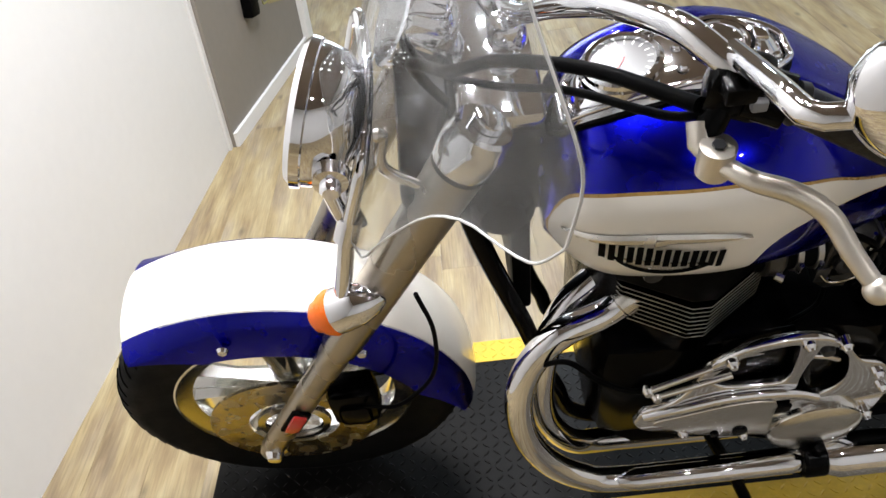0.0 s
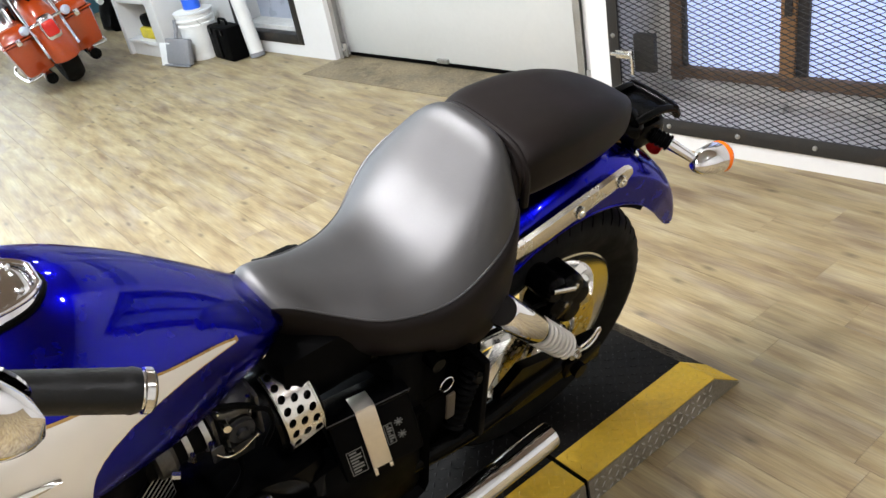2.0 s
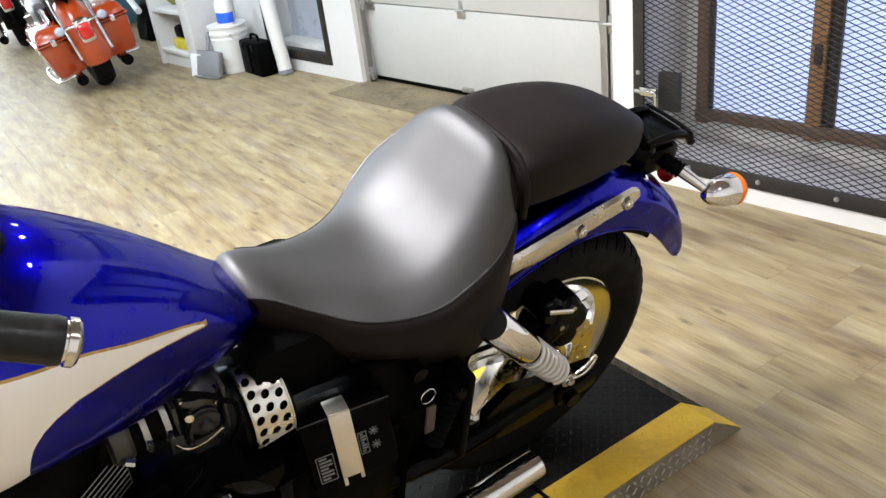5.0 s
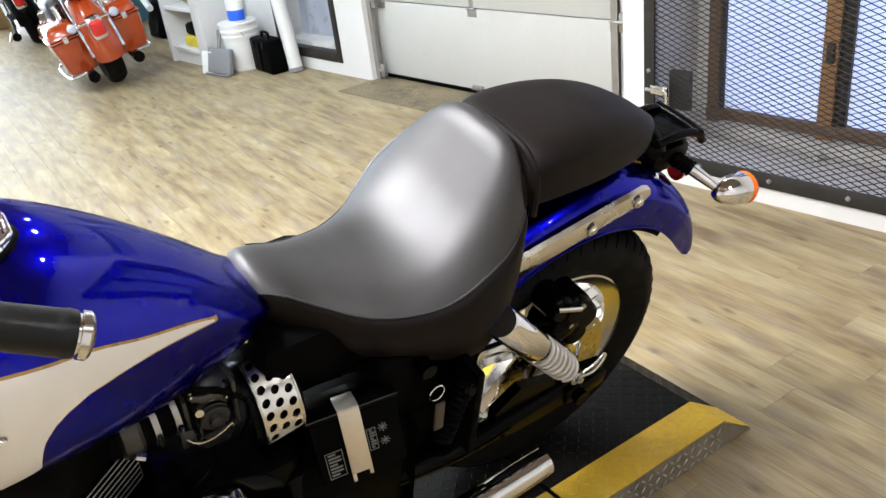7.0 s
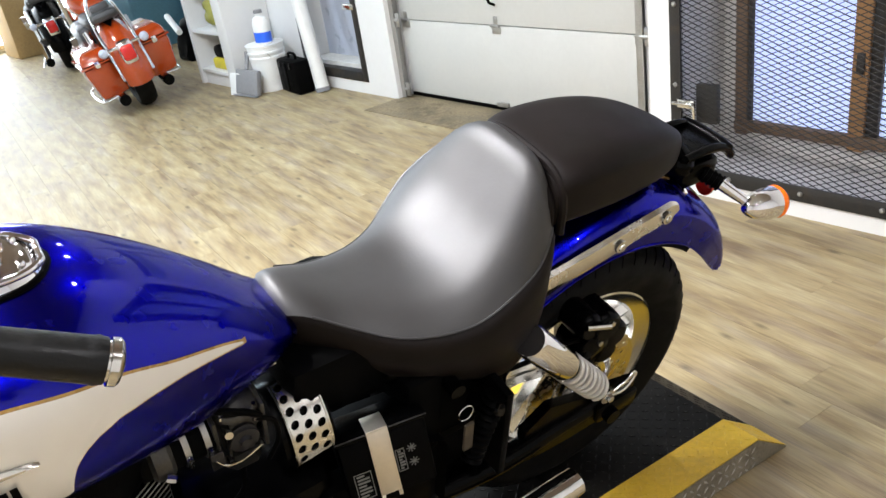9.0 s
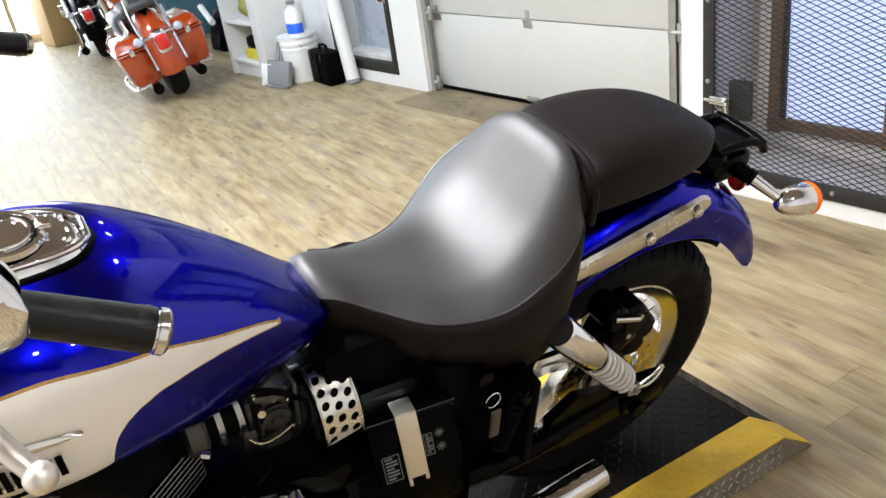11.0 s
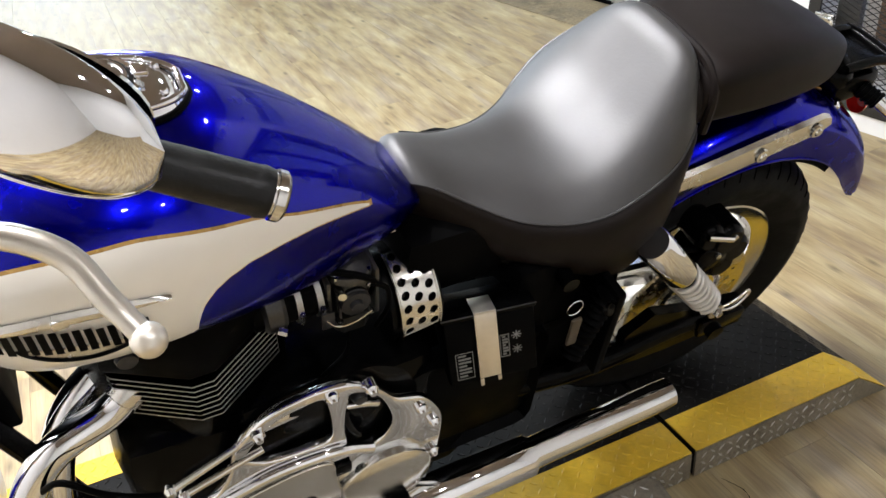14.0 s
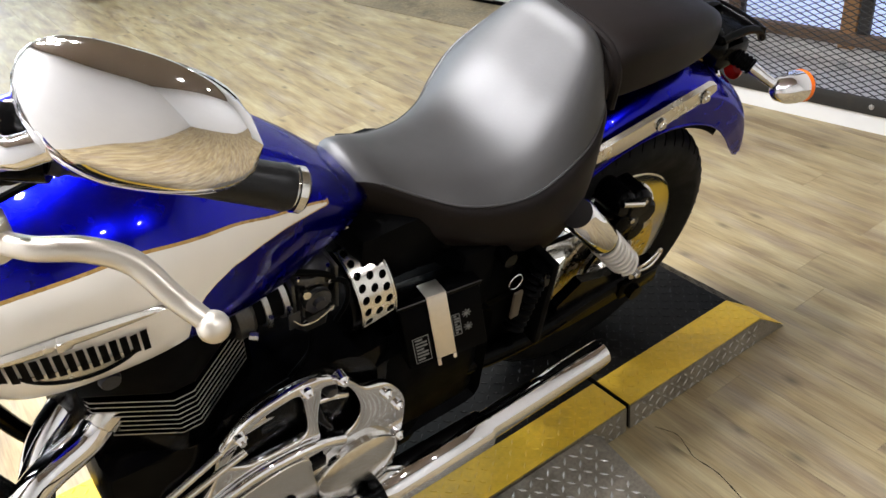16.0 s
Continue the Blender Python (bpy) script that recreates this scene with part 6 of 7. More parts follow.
# exhaust
for k, (dy, pts) in enumerate(((0, [(0.625, -0.11, 0.690), (0.580, -0.122, 0.656), (0.505, -0.142, 0.640), (0.456, -0.162, 0.592), (0.432, -0.188, 0.525), (0.438, -0.214, 0.445), (0.474, -0.232, 0.365), (0.530, -0.240, 0.305), (0.60, -0.242, 0.272), (0.80, -0.244, 0.275), (1.19, -0.244, 0.285)]),
                               (1, [(0.63, -0.03, 0.690), (0.59, -0.05, 0.672), (0.525, -0.085, 0.630), (0.488, -0.12, 0.565), (0.472, -0.15, 0.48), (0.482, -0.168, 0.39), (0.53, -0.172, 0.30), (0.62, -0.155, 0.25), (0.85, -0.155, 0.245)]))):
    ex = new("exhaust_pipe")
    ex.parent = bike
    part("header", tube(B(), smooth_path(pts, 8), 0.0235, 20), CHROME, ex, "chromed header pipe")
    c = Vector(pts[0])
    d = (Vector(pts[1]) - c).normalized()
    part("collar", tube(B(), [c - d * 0.012, c - d * 0.008, c + d * 0.03, c + d * 0.034], [0.026, 0.028, 0.028, 0.024], 20), CHROME_SOFT, ex, "pale port collar")
    if k == 0:
        mp = [(0.965, -0.246, 0.281), (0.985, -0.246, 0.281), (1.195, -0.247, 0.284), (1.205, -0.247, 0.288), (1.48, -0.243, 0.292), (1.51, -0.242, 0.293), (1.51, -0.242, 0.293), (1.40, -0.244, 0.290)]
        part("silencer", tube(B(), mp, [0.032, 0.039, 0.039, 0.030, 0.029, 0.0275, 0.024, 0.023], 28, caps=False), CHROME, ex, "long chromed silencer")
        part("clamp", tube(B(), [(0.925, -0.246, 0.281), (0.93, -0.246, 0.281), (0.962, -0.246, 0.281), (0.966, -0.246, 0.281)], [0.03, 0.034, 0.034, 0.03], 20), BLACK, ex, "dark exhaust clamp")
        part("clamp_bolt", rod(B(), (0.945, -0.25, 0.305), (0.945, -0.25, 0.335), 0.008, seg=10), BLACK, ex)
        part("heat_shield", tube(B(), [(0.60, -0.252, 0.288), (0.63, -0.254, 0.292), (0.90, -0.256, 0.296), (0.92, -0.254, 0.292)], [0.012, 0.02, 0.02, 0.012], 16), CHROME, ex)

# frame tubes, side stand, foot controls
for y in (-0.085, 0.085):
    part("down_tube", tube(B(), smooth_path([(0.39, y * 0.6, 0.99), (0.388, y, 0.87), (0.458, y * 1.1, 0.59), (0.505, y * 1.2, 0.40), (0.58, y * 1.3, 0.27), (0.95, y * 1.5, 0.25)]), 0.015, 14), BLACK, bike, "black frame down tube")
part("steering_head_cover", bx((0.37, -0.085, 0.865), (0.50, 0.085, 1.03), 0.025), BLACK_MATT, bike)
part("horn", lathe(B(), [(0, 0.02), (0.03, 0.018), (0.042, 0.006), (0.044, -0.01), (0.03, -0.03), (0, -0.034)], axis_y(0.43, -0.10, 0.905), 24), BLACK, bike, "round black horn")
part("frame_spine", tube(B(), [(0.40, 0, 1.0), (0.62, 0, 0.90), (1.05, 0, 0.80), (1.40, 0, 0.76)], 0.03, 14), BLACK, bike)
part("oil_cooler", bx((0.44, -0.075, 0.62), (0.47, 0.075, 0.86), 0.006, None), BLACK_MATT, bike, "black oil cooler")
for y in (-0.11, 0.11):
    part("seat_rail", tube(B(), smooth_path([(1.04, y * 0.4, 0.74), (1.20, y, 0.68), (1.38, y, 0.70), (1.52, y * 0.95, 0.74)]), 0.018, 12), BLACK, bike)
part("seat_side_plate", bx((1.19, -0.128, 0.46), (1.40, -0.105, 0.70), 0.02), BLACK_MATT, bike)
# the next four are guessed black pieces, added to darken gaps under the bike
part("sump", bx((0.60, -0.17, 0.20), (1.12, 0.17, 0.32), 0.04), BLACK_MATT, bike)
part("pivot_plate", bx((0.98, -0.165, 0.27), (1.24, -0.145, 0.56), 0.03), BLACK_MATT, bike)
part("lower_frame_plate", bx((1.20, -0.125, 0.27), (1.42, -0.10, 0.50), 0.03), BLACK_MATT, bike)
part("peg_bracket", bx((1.335, -0.205, 0.40), (1.352, -0.10, 0.625), 0.006), BLACK_MATT, bike)
part("inner_guard", bx((1.20, -0.085, 0.42), (1.31, 0.085, 0.72), 0.02), BLACK_MATT, bike)
part("side_stand", tube(B(), smooth_path([(0.78, -0.16, 0.27), (0.86, -0.27, 0.12), (0.90, -0.345, -0.075)]), 0.012, 12), BLACK, bike)
part("stand_foot", bx((0.87, -0.372, -0.118), (0.94, -0.315, -0.107), 0.004, None), BLACK, bike)
for p, q in (((0.622, -0.235, 0.602), (0.716, -0.225, 0.634)), ((0.636, -0.238, 0.585), (0.748, -0.228, 0.610))):
    part("shift_rod", rod(B(), p, q, 0.0055, seg=12), CHROME_SOFT, bike, "thin chromed shift rod")
    part("rod_end", lathe(B(), [(0, 0.009), (0.006, 0.008), (0.009, 0.0), (0.006, -0.008), (0, -0.009)], axis_y(p[0], p[1], p[2]), 12), ALU, bike)
part("clutch_line", tube(B(), smooth_path([(0.47, -0.17, 0.60), (0.507, -0.20, 0.655), (0.552, -0.22, 0.622), (0.607, -0.22, 0.575), (0.653, -0.215, 0.568)]), 0.0045, 10), BLACK_MATT, bike)
peg = tube(B(), smooth_path([(1.30, -0.15, 0.585), (1.315, -0.185, 0.592), (1.325, -0.205, 0.60)]), [0.014] * 12 + [0.012], 14)
part("pillion_peg_bracket", peg, BLACK, bike, "black passenger peg bracket")

# perforated chrome cover beside the air box
def perforated():
    bm = B()
    cw, ch, hr, rows = 0.0192, 0.0205, 0.0068, 8
    v0 = 0.0
    def place(u, v):
        # u along the bike, v upwards round the drum
        a = radians(-2) + (v - 0.012 * (1 - u / 0.058)) / 0.083
        return Vector((0.983 + u, -0.075 - 0.083 * math.cos(a), 0.662 + 0.083 * math.sin(a)))
    for i in range(3):
        for j in range(rows):
            cu, cv = (i + 0.5) * cw, v0 + (j + 0.5 + (0.5 if i % 2 else 0.0)) * ch
            if i == 0 and j == rows - 1:
                continue
            sq = [(cu + cw / 2 * x, cv + ch / 2 * y) for x, y in ((1, 0), (1, 1), (0, 1), (-1, 1), (-1, 0), (-1, -1), (0, -1), (1, -1))]
            so = [bm.verts.new(place(*p)) for p in sq]
            if i % 2 and j == rows - 1:
                bm.verts.remove(so[1]), bm.verts.remove(so[2]), bm.verts.remove(so[3])
                bm.faces.new((so[4], so[5], so[6], so[7], so[0]))
                continue
            hole = [(cu + hr * math.cos(math.pi / 4 * k), cv + hr * math.sin(math.pi / 4 * k)) for k in range(8)]
            ho = [bm.verts.new(place(*p)) for p in hole]
            for k in range(8):
                bm.faces.new((so[k], so[(k + 1) % 8], ho[(k + 1) % 8], ho[k]))
    lowv = [bm.verts.new(place(cw * q, v0 + h)) for q, h in ((1, 0), (2, 0), (2, ch / 2), (1.5, ch / 2), (1, ch / 2))]
    bm.faces.new(lowv)
    bmesh.ops.remove_doubles(bm, verts=bm.verts, dist=0.0004)
    bmesh.ops.recalc_face_normals(bm, faces=bm.faces)
    bmesh.ops.solidify(bm, geom=list(bm.faces), thickness=0.0015)
    ob = new("perforated_cover")
    ob.parent = bike
    part("plate", bm, CHROME_SOFT, ob, "perforated chrome plate", angle=50)
    for u in (-0.001, 3 * cw + 0.001):
        part("edge", tube(B(), [place(u, v0 + (rows if u > 0 else rows - 1) * ch * k / 14) for k in range(15)], 0.0022, 8), CHROME_SOFT, ob)
    part("drum", tube(B(), [(0.97, -0.075, 0.662), (1.05, -0.075, 0.662)], 0.074, 28), BLACK, ob)


perforated()

# carburettors and throttle bodies
cb = new("carburettor")
cb.parent = bike
part("body", bx((0.892, -0.128, 0.708), (0.945, -0.060, 0.776), 0.007), CARB_CAST, cb, "grey cast carburettor body")
for x in (0.882, 0.950):
    part("flange", bx((x - 0.003, -0.138, 0.702), (x + 0.003, -0.052, 0.792), 0.002), CARB_CAST, cb)
part("throttle_drum", lathe(B(), [(0, 0.014), (0.008, 0.014), (0.010, 0.008), (0.021, 0.008), (0.022, 0.004), (0.019, 0.002), (0.022, 0.0), (0.022, -0.006)], axis_y(0.918, -0.133, 0.738), 24), GREY_CAST, cb, "dark throttle drum")
part("air_screw", rod(B(), (0.900, -0.128, 0.768), (0.896, -0.150, 0.774), 0.006, seg=12), ALU, cb)
for k in range(3):
    part("rib", bx((0.896 + 0.016 * k, -0.132, 0.700), (0.900 + 0.016 * k, -0.127, 0.727), 0.001), CARB_CAST, cb)
for dx, dz in ((0.0, 0.018), (0.043, 0.018), (0.043, -0.046), (0.0, -0.050), (0.022, 0.028)):
    part("screw", lathe(B(), [(0, 0.006), (0.004, 0.006), (0.0055, 0.003), (0.0055, -0.006)], axis_y(0.896 + dx, -0.134, 0.752 + dz), 8), ALU, cb)
part("throttle_linkage", tube(B(), smooth_path([(0.872, -0.15, 0.735), (0.885, -0.155, 0.722), (0.91, -0.152, 0.716), (0.938, -0.148, 0.724)], 5), 0.0018, 8), ALU, cb, "bright throttle linkage")
part("linkage_plate", bx((0.866, -0.150, 0.716), (0.884, -0.147, 0.748), 0.001), GREY_CAST, cb)
part("choke_cable", tube(B(), smooth_path([(0.935, -0.135, 0.77), (0.96, -0.145, 0.76), (0.965, -0.14, 0.71), (0.95, -0.13, 0.66)], 5), 0.004, 8), BLACK_MATT, cb)
part("drain_hose", tube(B(), smooth_path([(0.915, -0.115, 0.655), (0.905, -0.13, 0.62), (0.87, -0.14, 0.60), (0.85, -0.135, 0.57)], 5), 0.004, 8), BLACK_MATT, cb)
part("top_cap", lathe(B(), [(0, 0.018), (0.016, 0.017), (0.022, 0.012), (0.034, 0.010), (0.037, 0.006), (0.037, 0.0), (0.033, -0.004)], Matrix.Translation((0.918, -0.105, 0.780)), 24), CARB_CAST, cb, "grey carburettor cap")
for k in range(4):
    t = math.pi / 4 + math.pi / 2 * k
    part("cap_screw", lathe(B(), [(0, 0.005), (0.003, 0.005), (0.004, 0.0)], Matrix.Translation((0.918 + 0.033 * math.cos(t), -0.105 + 0.033 * math.sin(t), 0.786)), 8), ALU, cb)
part("float_bowl", loft(B(), [[(0.918 + w * c, -0.100 + w * 1.1 * d, z) for c, d in ((1, 0.6), (0.6, 1), (-0.6, 1), (-1, 0.6), (-1, -0.6), (-0.6, -1), (0.6, -1), (1, -0.6))] for z, w in ((0.704, 0.031), (0.694, 0.031), (0.692, 0.027), (0.665, 0.026), (0.655, 0.018))]), CARB_CAST, cb, "grey cast float bowl")
part("drain_bolt", rod(B(), (0.918, -0.100, 0.656), (0.918, -0.100, 0.644), 0.007, seg=8), ALU, cb)
part("manifold", tube(B(), [(0.792, -0.103, 0.752), (0.798, -0.103, 0.752), (0.818, -0.103, 0.752), (0.824, -0.103, 0.752)], [0.034, 0.042, 0.042, 0.037], 24), CARB_CAST, cb, "grey cast inlet manifold")
part("manifold_nut", rod(B(), (0.808, -0.146, 0.742), (0.818, -0.152, 0.740), 0.007, seg=8), ALU, cb)
for x, r in ((0.838, 0.039), (0.866, 0.039)):
    part("intake_clamp", tube(B(), [(x, -0.103, 0.752), (x + 0.008, -0.103, 0.752)], r, 24), STEEL, cb, "steel hose clamp")
    part("clamp_screw", rod(B(), (x + 0.004, -0.143, 0.738), (x + 0.004, -0.146, 0.760), 0.004, seg=8), ALU, cb)
part("intake_stub", tube(B(), [(0.78, -0.103, 0.752), (0.885, -0.103, 0.752)], 0.035, 20), BLACK_MATT, cb)
part("tank_seam", tube(B(), smooth_path([(0.80, -0.13, 0.818), (0.90, -0.105, 0.812), (0.99, -0.10, 0.818)]), 0.004, 8), CHROME, bike, "bright tank bottom seam")
part("fuel_hose", tube(B(), smooth_path([(0.87, -0.12, 0.81), (0.93, -0.14, 0.79), (0.95, -0.13, 0.75), (0.93, -0.12, 0.72)]), 0.005, 8), BLACK_MATT, cb)

# battery box with its strap, warning marks and key ring
bt = new("battery_box")
bt.parent = bike
BM = Matrix.Translation((1.030, -0.160, 0.648)) @ Euler((radians(-20), radians(-5), radians(-11))).to_matrix().to_4x4()
part("case", bx((0.014, 0.0, -0.118), (0.155, 0.11, 0.0), 0.005, BM), BLACK_MATT, bt, "black plastic battery case")
part("lid", bx((0.010, -0.004, 0.001), (0.158, 0.07, 0.010), 0.004, BM), BLACK, bt)
# paler metal strip along the lid's front edge
part("lid_edge", bx((0.010, -0.0052, 0.0085), (0.158, -0.0036, 0.0105), 0.0006, BM), GREY_CAST, bt, "thin bright lid edge")
sb = box(B(), (0.060, -0.008, -0.106), (0.094, -0.005, 0.012), 0.001, BM)
box(sb, (0.060, -0.008, 0.0125), (0.094, 0.035, 0.015), 0.001, BM)
box(sb, (0.060, -0.0085, -0.120), (0.066, -0.0055, -0.1065), 0.001, BM)
box(sb, (0.088, -0.0085, -0.116), (0.094, -0.0055, -0.1065), 0.001, BM)
part("strap", sb, SATIN, bt, "bright metal hold-down strap")
wb = B()
for xa, xb, za, zb in ((0.026, 0.054, -0.106, -0.058), (0.097, 0.112, -0.080, -0.040)):      # outlined boxes with lines of print
    for p, q in (((xa, za), (xb, za + 0.0012)), ((xa, zb), (xb, zb + 0.0012)), ((xa, za), (xa + 0.0012, zb)), ((xb - 0.0012, za), (xb, zb))):
        box(wb, (p[0], -0.001, p[1]), (q[0], -0.0004, q[1]), 0, BM)
    for i in range(7):
        z = za + (zb - za) * (i + 0.7) / 7.6
        box(wb, (xa + 0.004, -0.0012, z), (xa + (xb - xa) * (0.85 if i % 3 else 0.6), -0.0004, z + 0.0032), 0, BM)
for i in range(2):                                             # two small round signs
    for k in range(4):
        t = math.pi * k / 4
        c, d = Vector((0.124, 0, -0.044 - 0.026 * i)), Vector((math.cos(t), 0, math.sin(t))) * 0.008
        tube(wb, [BM @ (c - d), BM @ (c + d)], 0.0009, 4)
tagged(part("marking", wb, PRINT, bt, "pale printed marks", angle=0), kind="stuff")
part("side_cover_black", bx((1.17, -0.16, 0.50), (1.245, -0.02, 0.70), 0.02), BLACK_MATT, bike)
kr = new("ignition_key")
kr.parent = bike
part("lock_barrel", rod(B(), (1.248, -0.14, 0.672), (1.248, -0.185, 0.672), 0.014, seg=16), BLACK, kr)
part("ring", tube(B(), [(1.257 + 0.014 * math.cos(t), -0.196, 0.626 + 0.017 * math.sin(t)) for t in [2 * math.pi * k / 22 for k in range(22)]], 0.0014, 6, closed=True), CHROME, kr, "split key ring")
part("fob", bx((1.248, -0.210, 0.545), (1.266, -0.204, 0.612), 0.002, None), material("dark_leather_fob", (0.06, 0.045, 0.03), 0.5), kr, "dark key fob")
bl = []
for k in range(40):
    t = k / 39
    bl.append(Vector((1.328 - 0.05 * t, -0.185 - 0.01 * t, 0.615 - 0.125 * t)))
part("rubber_bellows", tube(B(), bl, [0.017 + 0.004 * math.cos(k * 1.6) for k in range(40)], 14), BLACK_MATT, bike, "ribbed black rubber bellows")
part("air_box", bx((1.0, -0.12, 0.66), (1.18, 0.12, 0.79), 0.03), BLACK_MATT, bike)


# ---- things along the far side of the hall ----
def shelving():
    ob = thing("shelf_unit", Matrix.Identity(4), "white open wall shelf unit with a few workshop things", "shelf unit")
    x0, x1, y0, y1 = -5.86, -5.17, 1.80, VY - 0.002
    part("side_panel", bx((x1 - 0.14, y0, FLOOR), (x1, y1, 2.1), 0.004), WHITE, ob)
    part("side_panel", bx((x0, y0, FLOOR), (x0 + 0.05, y1, 2.1), 0.004), WHITE, ob)
    part("back_panel", bx((x0 + 0.05, y1 - 0.02, FLOOR), (x1 - 0.14, y1, 2.1)), WHITE, ob)
    for z in (FLOOR + 0.1, 0.36, 0.70, 1.05, 1.4):
        part("shelf", bx((x0 + 0.051, y0 + 0.01, z), (x1 - 0.141, y1 - 0.021, z + 0.03), 0.003), WHITE, ob)
    part("kickboard", bx((x0 + 0.051, y0 + 0.03, FLOOR), (x1 - 0.141, y0 + 0.05, FLOOR + 0.099)), WHITE, ob)
    b = thing("tool_case", Matrix.Translation((-5.52, 1.95, FLOOR + 0.13)), "small black and yellow tool case on a shelf", "tool case")
    part("body", bx((-0.13, -0.1, 0), (0.13, 0.1, 0.09), 0.02), YELLOW, b, "yellow lower body")
    part("lid", bx((-0.10, -0.09, 0.091), (0.13, 0.1, 0.19), 0.03), BLACK_MATT, b, "black lid")
    bag = B()
    bmesh.ops.create_uvsphere(bag, u_segments=24, v_segments=16, radius=1, matrix=Matrix.Translation((-5.52, 1.94, 0.52)) @ Matrix.Diagonal((0.14, 0.10, 0.13, 1)))
    for v in bag.verts:
        v.co += Vector((noise.noise(v.co * 14), noise.noise(v.co * 14 + Vector((5, 0, 0))), noise.noise(v.co * 14 + Vector((0, 7, 0))))) * 0.03
        v.co.z = max(v.co.z, 0.391)
    solo("parts_bag", bag, OLIVE, "crumpled olive plastic bag on a shelf", "bag")
    for x, h, mt in ((-5.62, 0.11, BLACK_MATT), (-5.50, 0.14, GREY_PLASTIC), (-5.41, 0.08, BLACK_MATT)):
        solo("spray_can", lathe(B(), [(0, h), (0.012, h), (0.014, h - 0.015), (0.03, h - 0.03), (0.032, 0.002), (0.0, 0)], Matrix.Translation((x, 1.92, 0.731)), 18), mt, "small dark spray can standing on a shelf", "spray can", "cans on the shelf")


shelving()


def bucket():
    m = Matrix.Translation((-4.93, 1.98, FLOOR))
    ob = thing("bucket", m, "white plastic bucket with ribs under its rim", "bucket")
    part("body", lathe(B(), [(0.0, 0.004), (0.115, 0.004), (0.12, 0.0), (0.124, 0.01), (0.136, 0.25), (0.143, 0.25), (0.143, 0.265), (0.137, 0.268), (0.138, 0.29), (0.146, 0.29), (0.146, 0.305), (0.14, 0.308), (0.14, 0.335), (0.147, 0.34),
                             (0.147, 0.352), (0.135, 0.352), (0.125, 0.02), (0, 0.02)], seg=36), WHITE_PLASTIC, ob)
    part("bail", tube(B(), [(0.15 * math.cos(t), 0.15 * math.sin(t) * 0.5 - 0.07, 0.30 - 0.09 * math.sin(t)) for t in [math.pi * k / 16 for k in range(17)]], 0.003, 6), STEEL, ob)
    part("lid", lathe(B(), [(0.0, 0.357), (0.148, 0.357), (0.15, 0.353), (0.148, 0.3525), (0, 0.3525)], seg=36), WHITE_PLASTIC, ob)
    j = thing("cleaner_jug", Matrix.Translation((-4.90, 1.97, FLOOR + 0.358)), "white jug with a blue label on the bucket", "jug")
    part("body", lathe(B(), [(0, 0), (0.07, 0.0), (0.078, 0.01), (0.078, 0.15), (0.06, 0.19), (0.03, 0.205), (0.03, 0.225), (0, 0.225)], Matrix.Diagonal((1, 0.75, 1, 1)), 28), WHITE_PLASTIC, j)
    part("label", lathe(B(), [(0.0788, 0.015), (0.0795, 0.017), (0.0795, 0.088), (0.0788, 0.09)], Matrix.Diagonal((1, 0.755, 1, 1)), 28), BLUE_LABEL, j, "blue paper label")
    part("cap", lathe(B(), [(0, 0.25), (0.032, 0.25), (0.034, 0.226), (0.031, 0.2255)], seg=20), GREY_PLASTIC, j)


bucket()


def dustpan():
    m = Matrix.Translation((-4.93, 1.74, FLOOR)) @ Euler((radians(-14), 0, radians(8))).to_matrix().to_4x4()
    ob = thing("dustpan", m, "grey plastic dustpan standing against the bucket", "dustpan")
    part("pan", bx((-0.14, -0.01, 0.012), (0.14, 0.035, 0.20), 0.012), GREY_PLASTIC, ob)
    part("lip", bx((-0.145, -0.03, 0.0), (0.145, 0.0, 0.012), 0.004), GREY_PLASTIC, ob)
    part("handle", tube(B(), smooth_path([(-0.03, 0.02, 0.20), (-0.035, 0.03, 0.27), (-0.04, 0.03, 0.335)]), 0.016, 12), GREY_PLASTIC, ob)
    ob = thing("clear_tray", Matrix.Translation((-5.04, 1.72, FLOOR)) @ Euler((radians(-12), 0, radians(8))).to_matrix().to_4x4(), "clear plastic tray leaning by the dustpan", "tray")
    part("sheet", bx((-0.10, 0.0, 0.0), (0.03, 0.004, 0.17), 0.001), WHITE_PLASTIC, ob)


dustpan()


def hard_case():
    ob = thing("hard_case", Matrix.Translation((-4.62, 2.02, FLOOR)) @ Euler((0, 0, radians(-6))).to_matrix().to_4x4(), "black plastic tool case standing on the floor", "case")
    part("body", bx((-0.16, -0.07, 0.0), (0.16, 0.07, 0.25), 0.02), BLACK_MATT, ob)
    part("rib", bx((-0.02, -0.078, 0.02), (0.02, -0.069, 0.23), 0.004), BLACK_MATT, ob)
    for x in (-0.09, 0.09):
        part("clasp", bx((x - 0.02, -0.076, 0.19), (x + 0.02, -0.069, 0.235), 0.004), BLACK, ob)
    part("handle", tube(B(), smooth_path([(-0.06, 0, 0.25), (-0.05, 0, 0.285), (0.05, 0, 0.285), (0.06, 0, 0.25)]), 0.01, 10), BLACK_MATT, ob)


hard_case()
# cardboard-white tube leaning across the small window
rt = thing("roller_tube", Matrix.Identity(4), "long white plastic tube leaning on the small window", "tube")
part("tube", tube(B(), [(-4.40, 2.10, FLOOR + 0.01), (-4.40, 2.10, FLOOR + 0.012), (-4.78, 2.155, 1.9)], [0.05, 0.052, 0.052], 24), WHITE_PLASTIC, rt)
part("end_ring", tube(B(), [(-4.40, 2.10, FLOOR), (-4.405, 2.101, FLOOR + 0.03)], 0.055, 24), GREY_PLASTIC, rt)


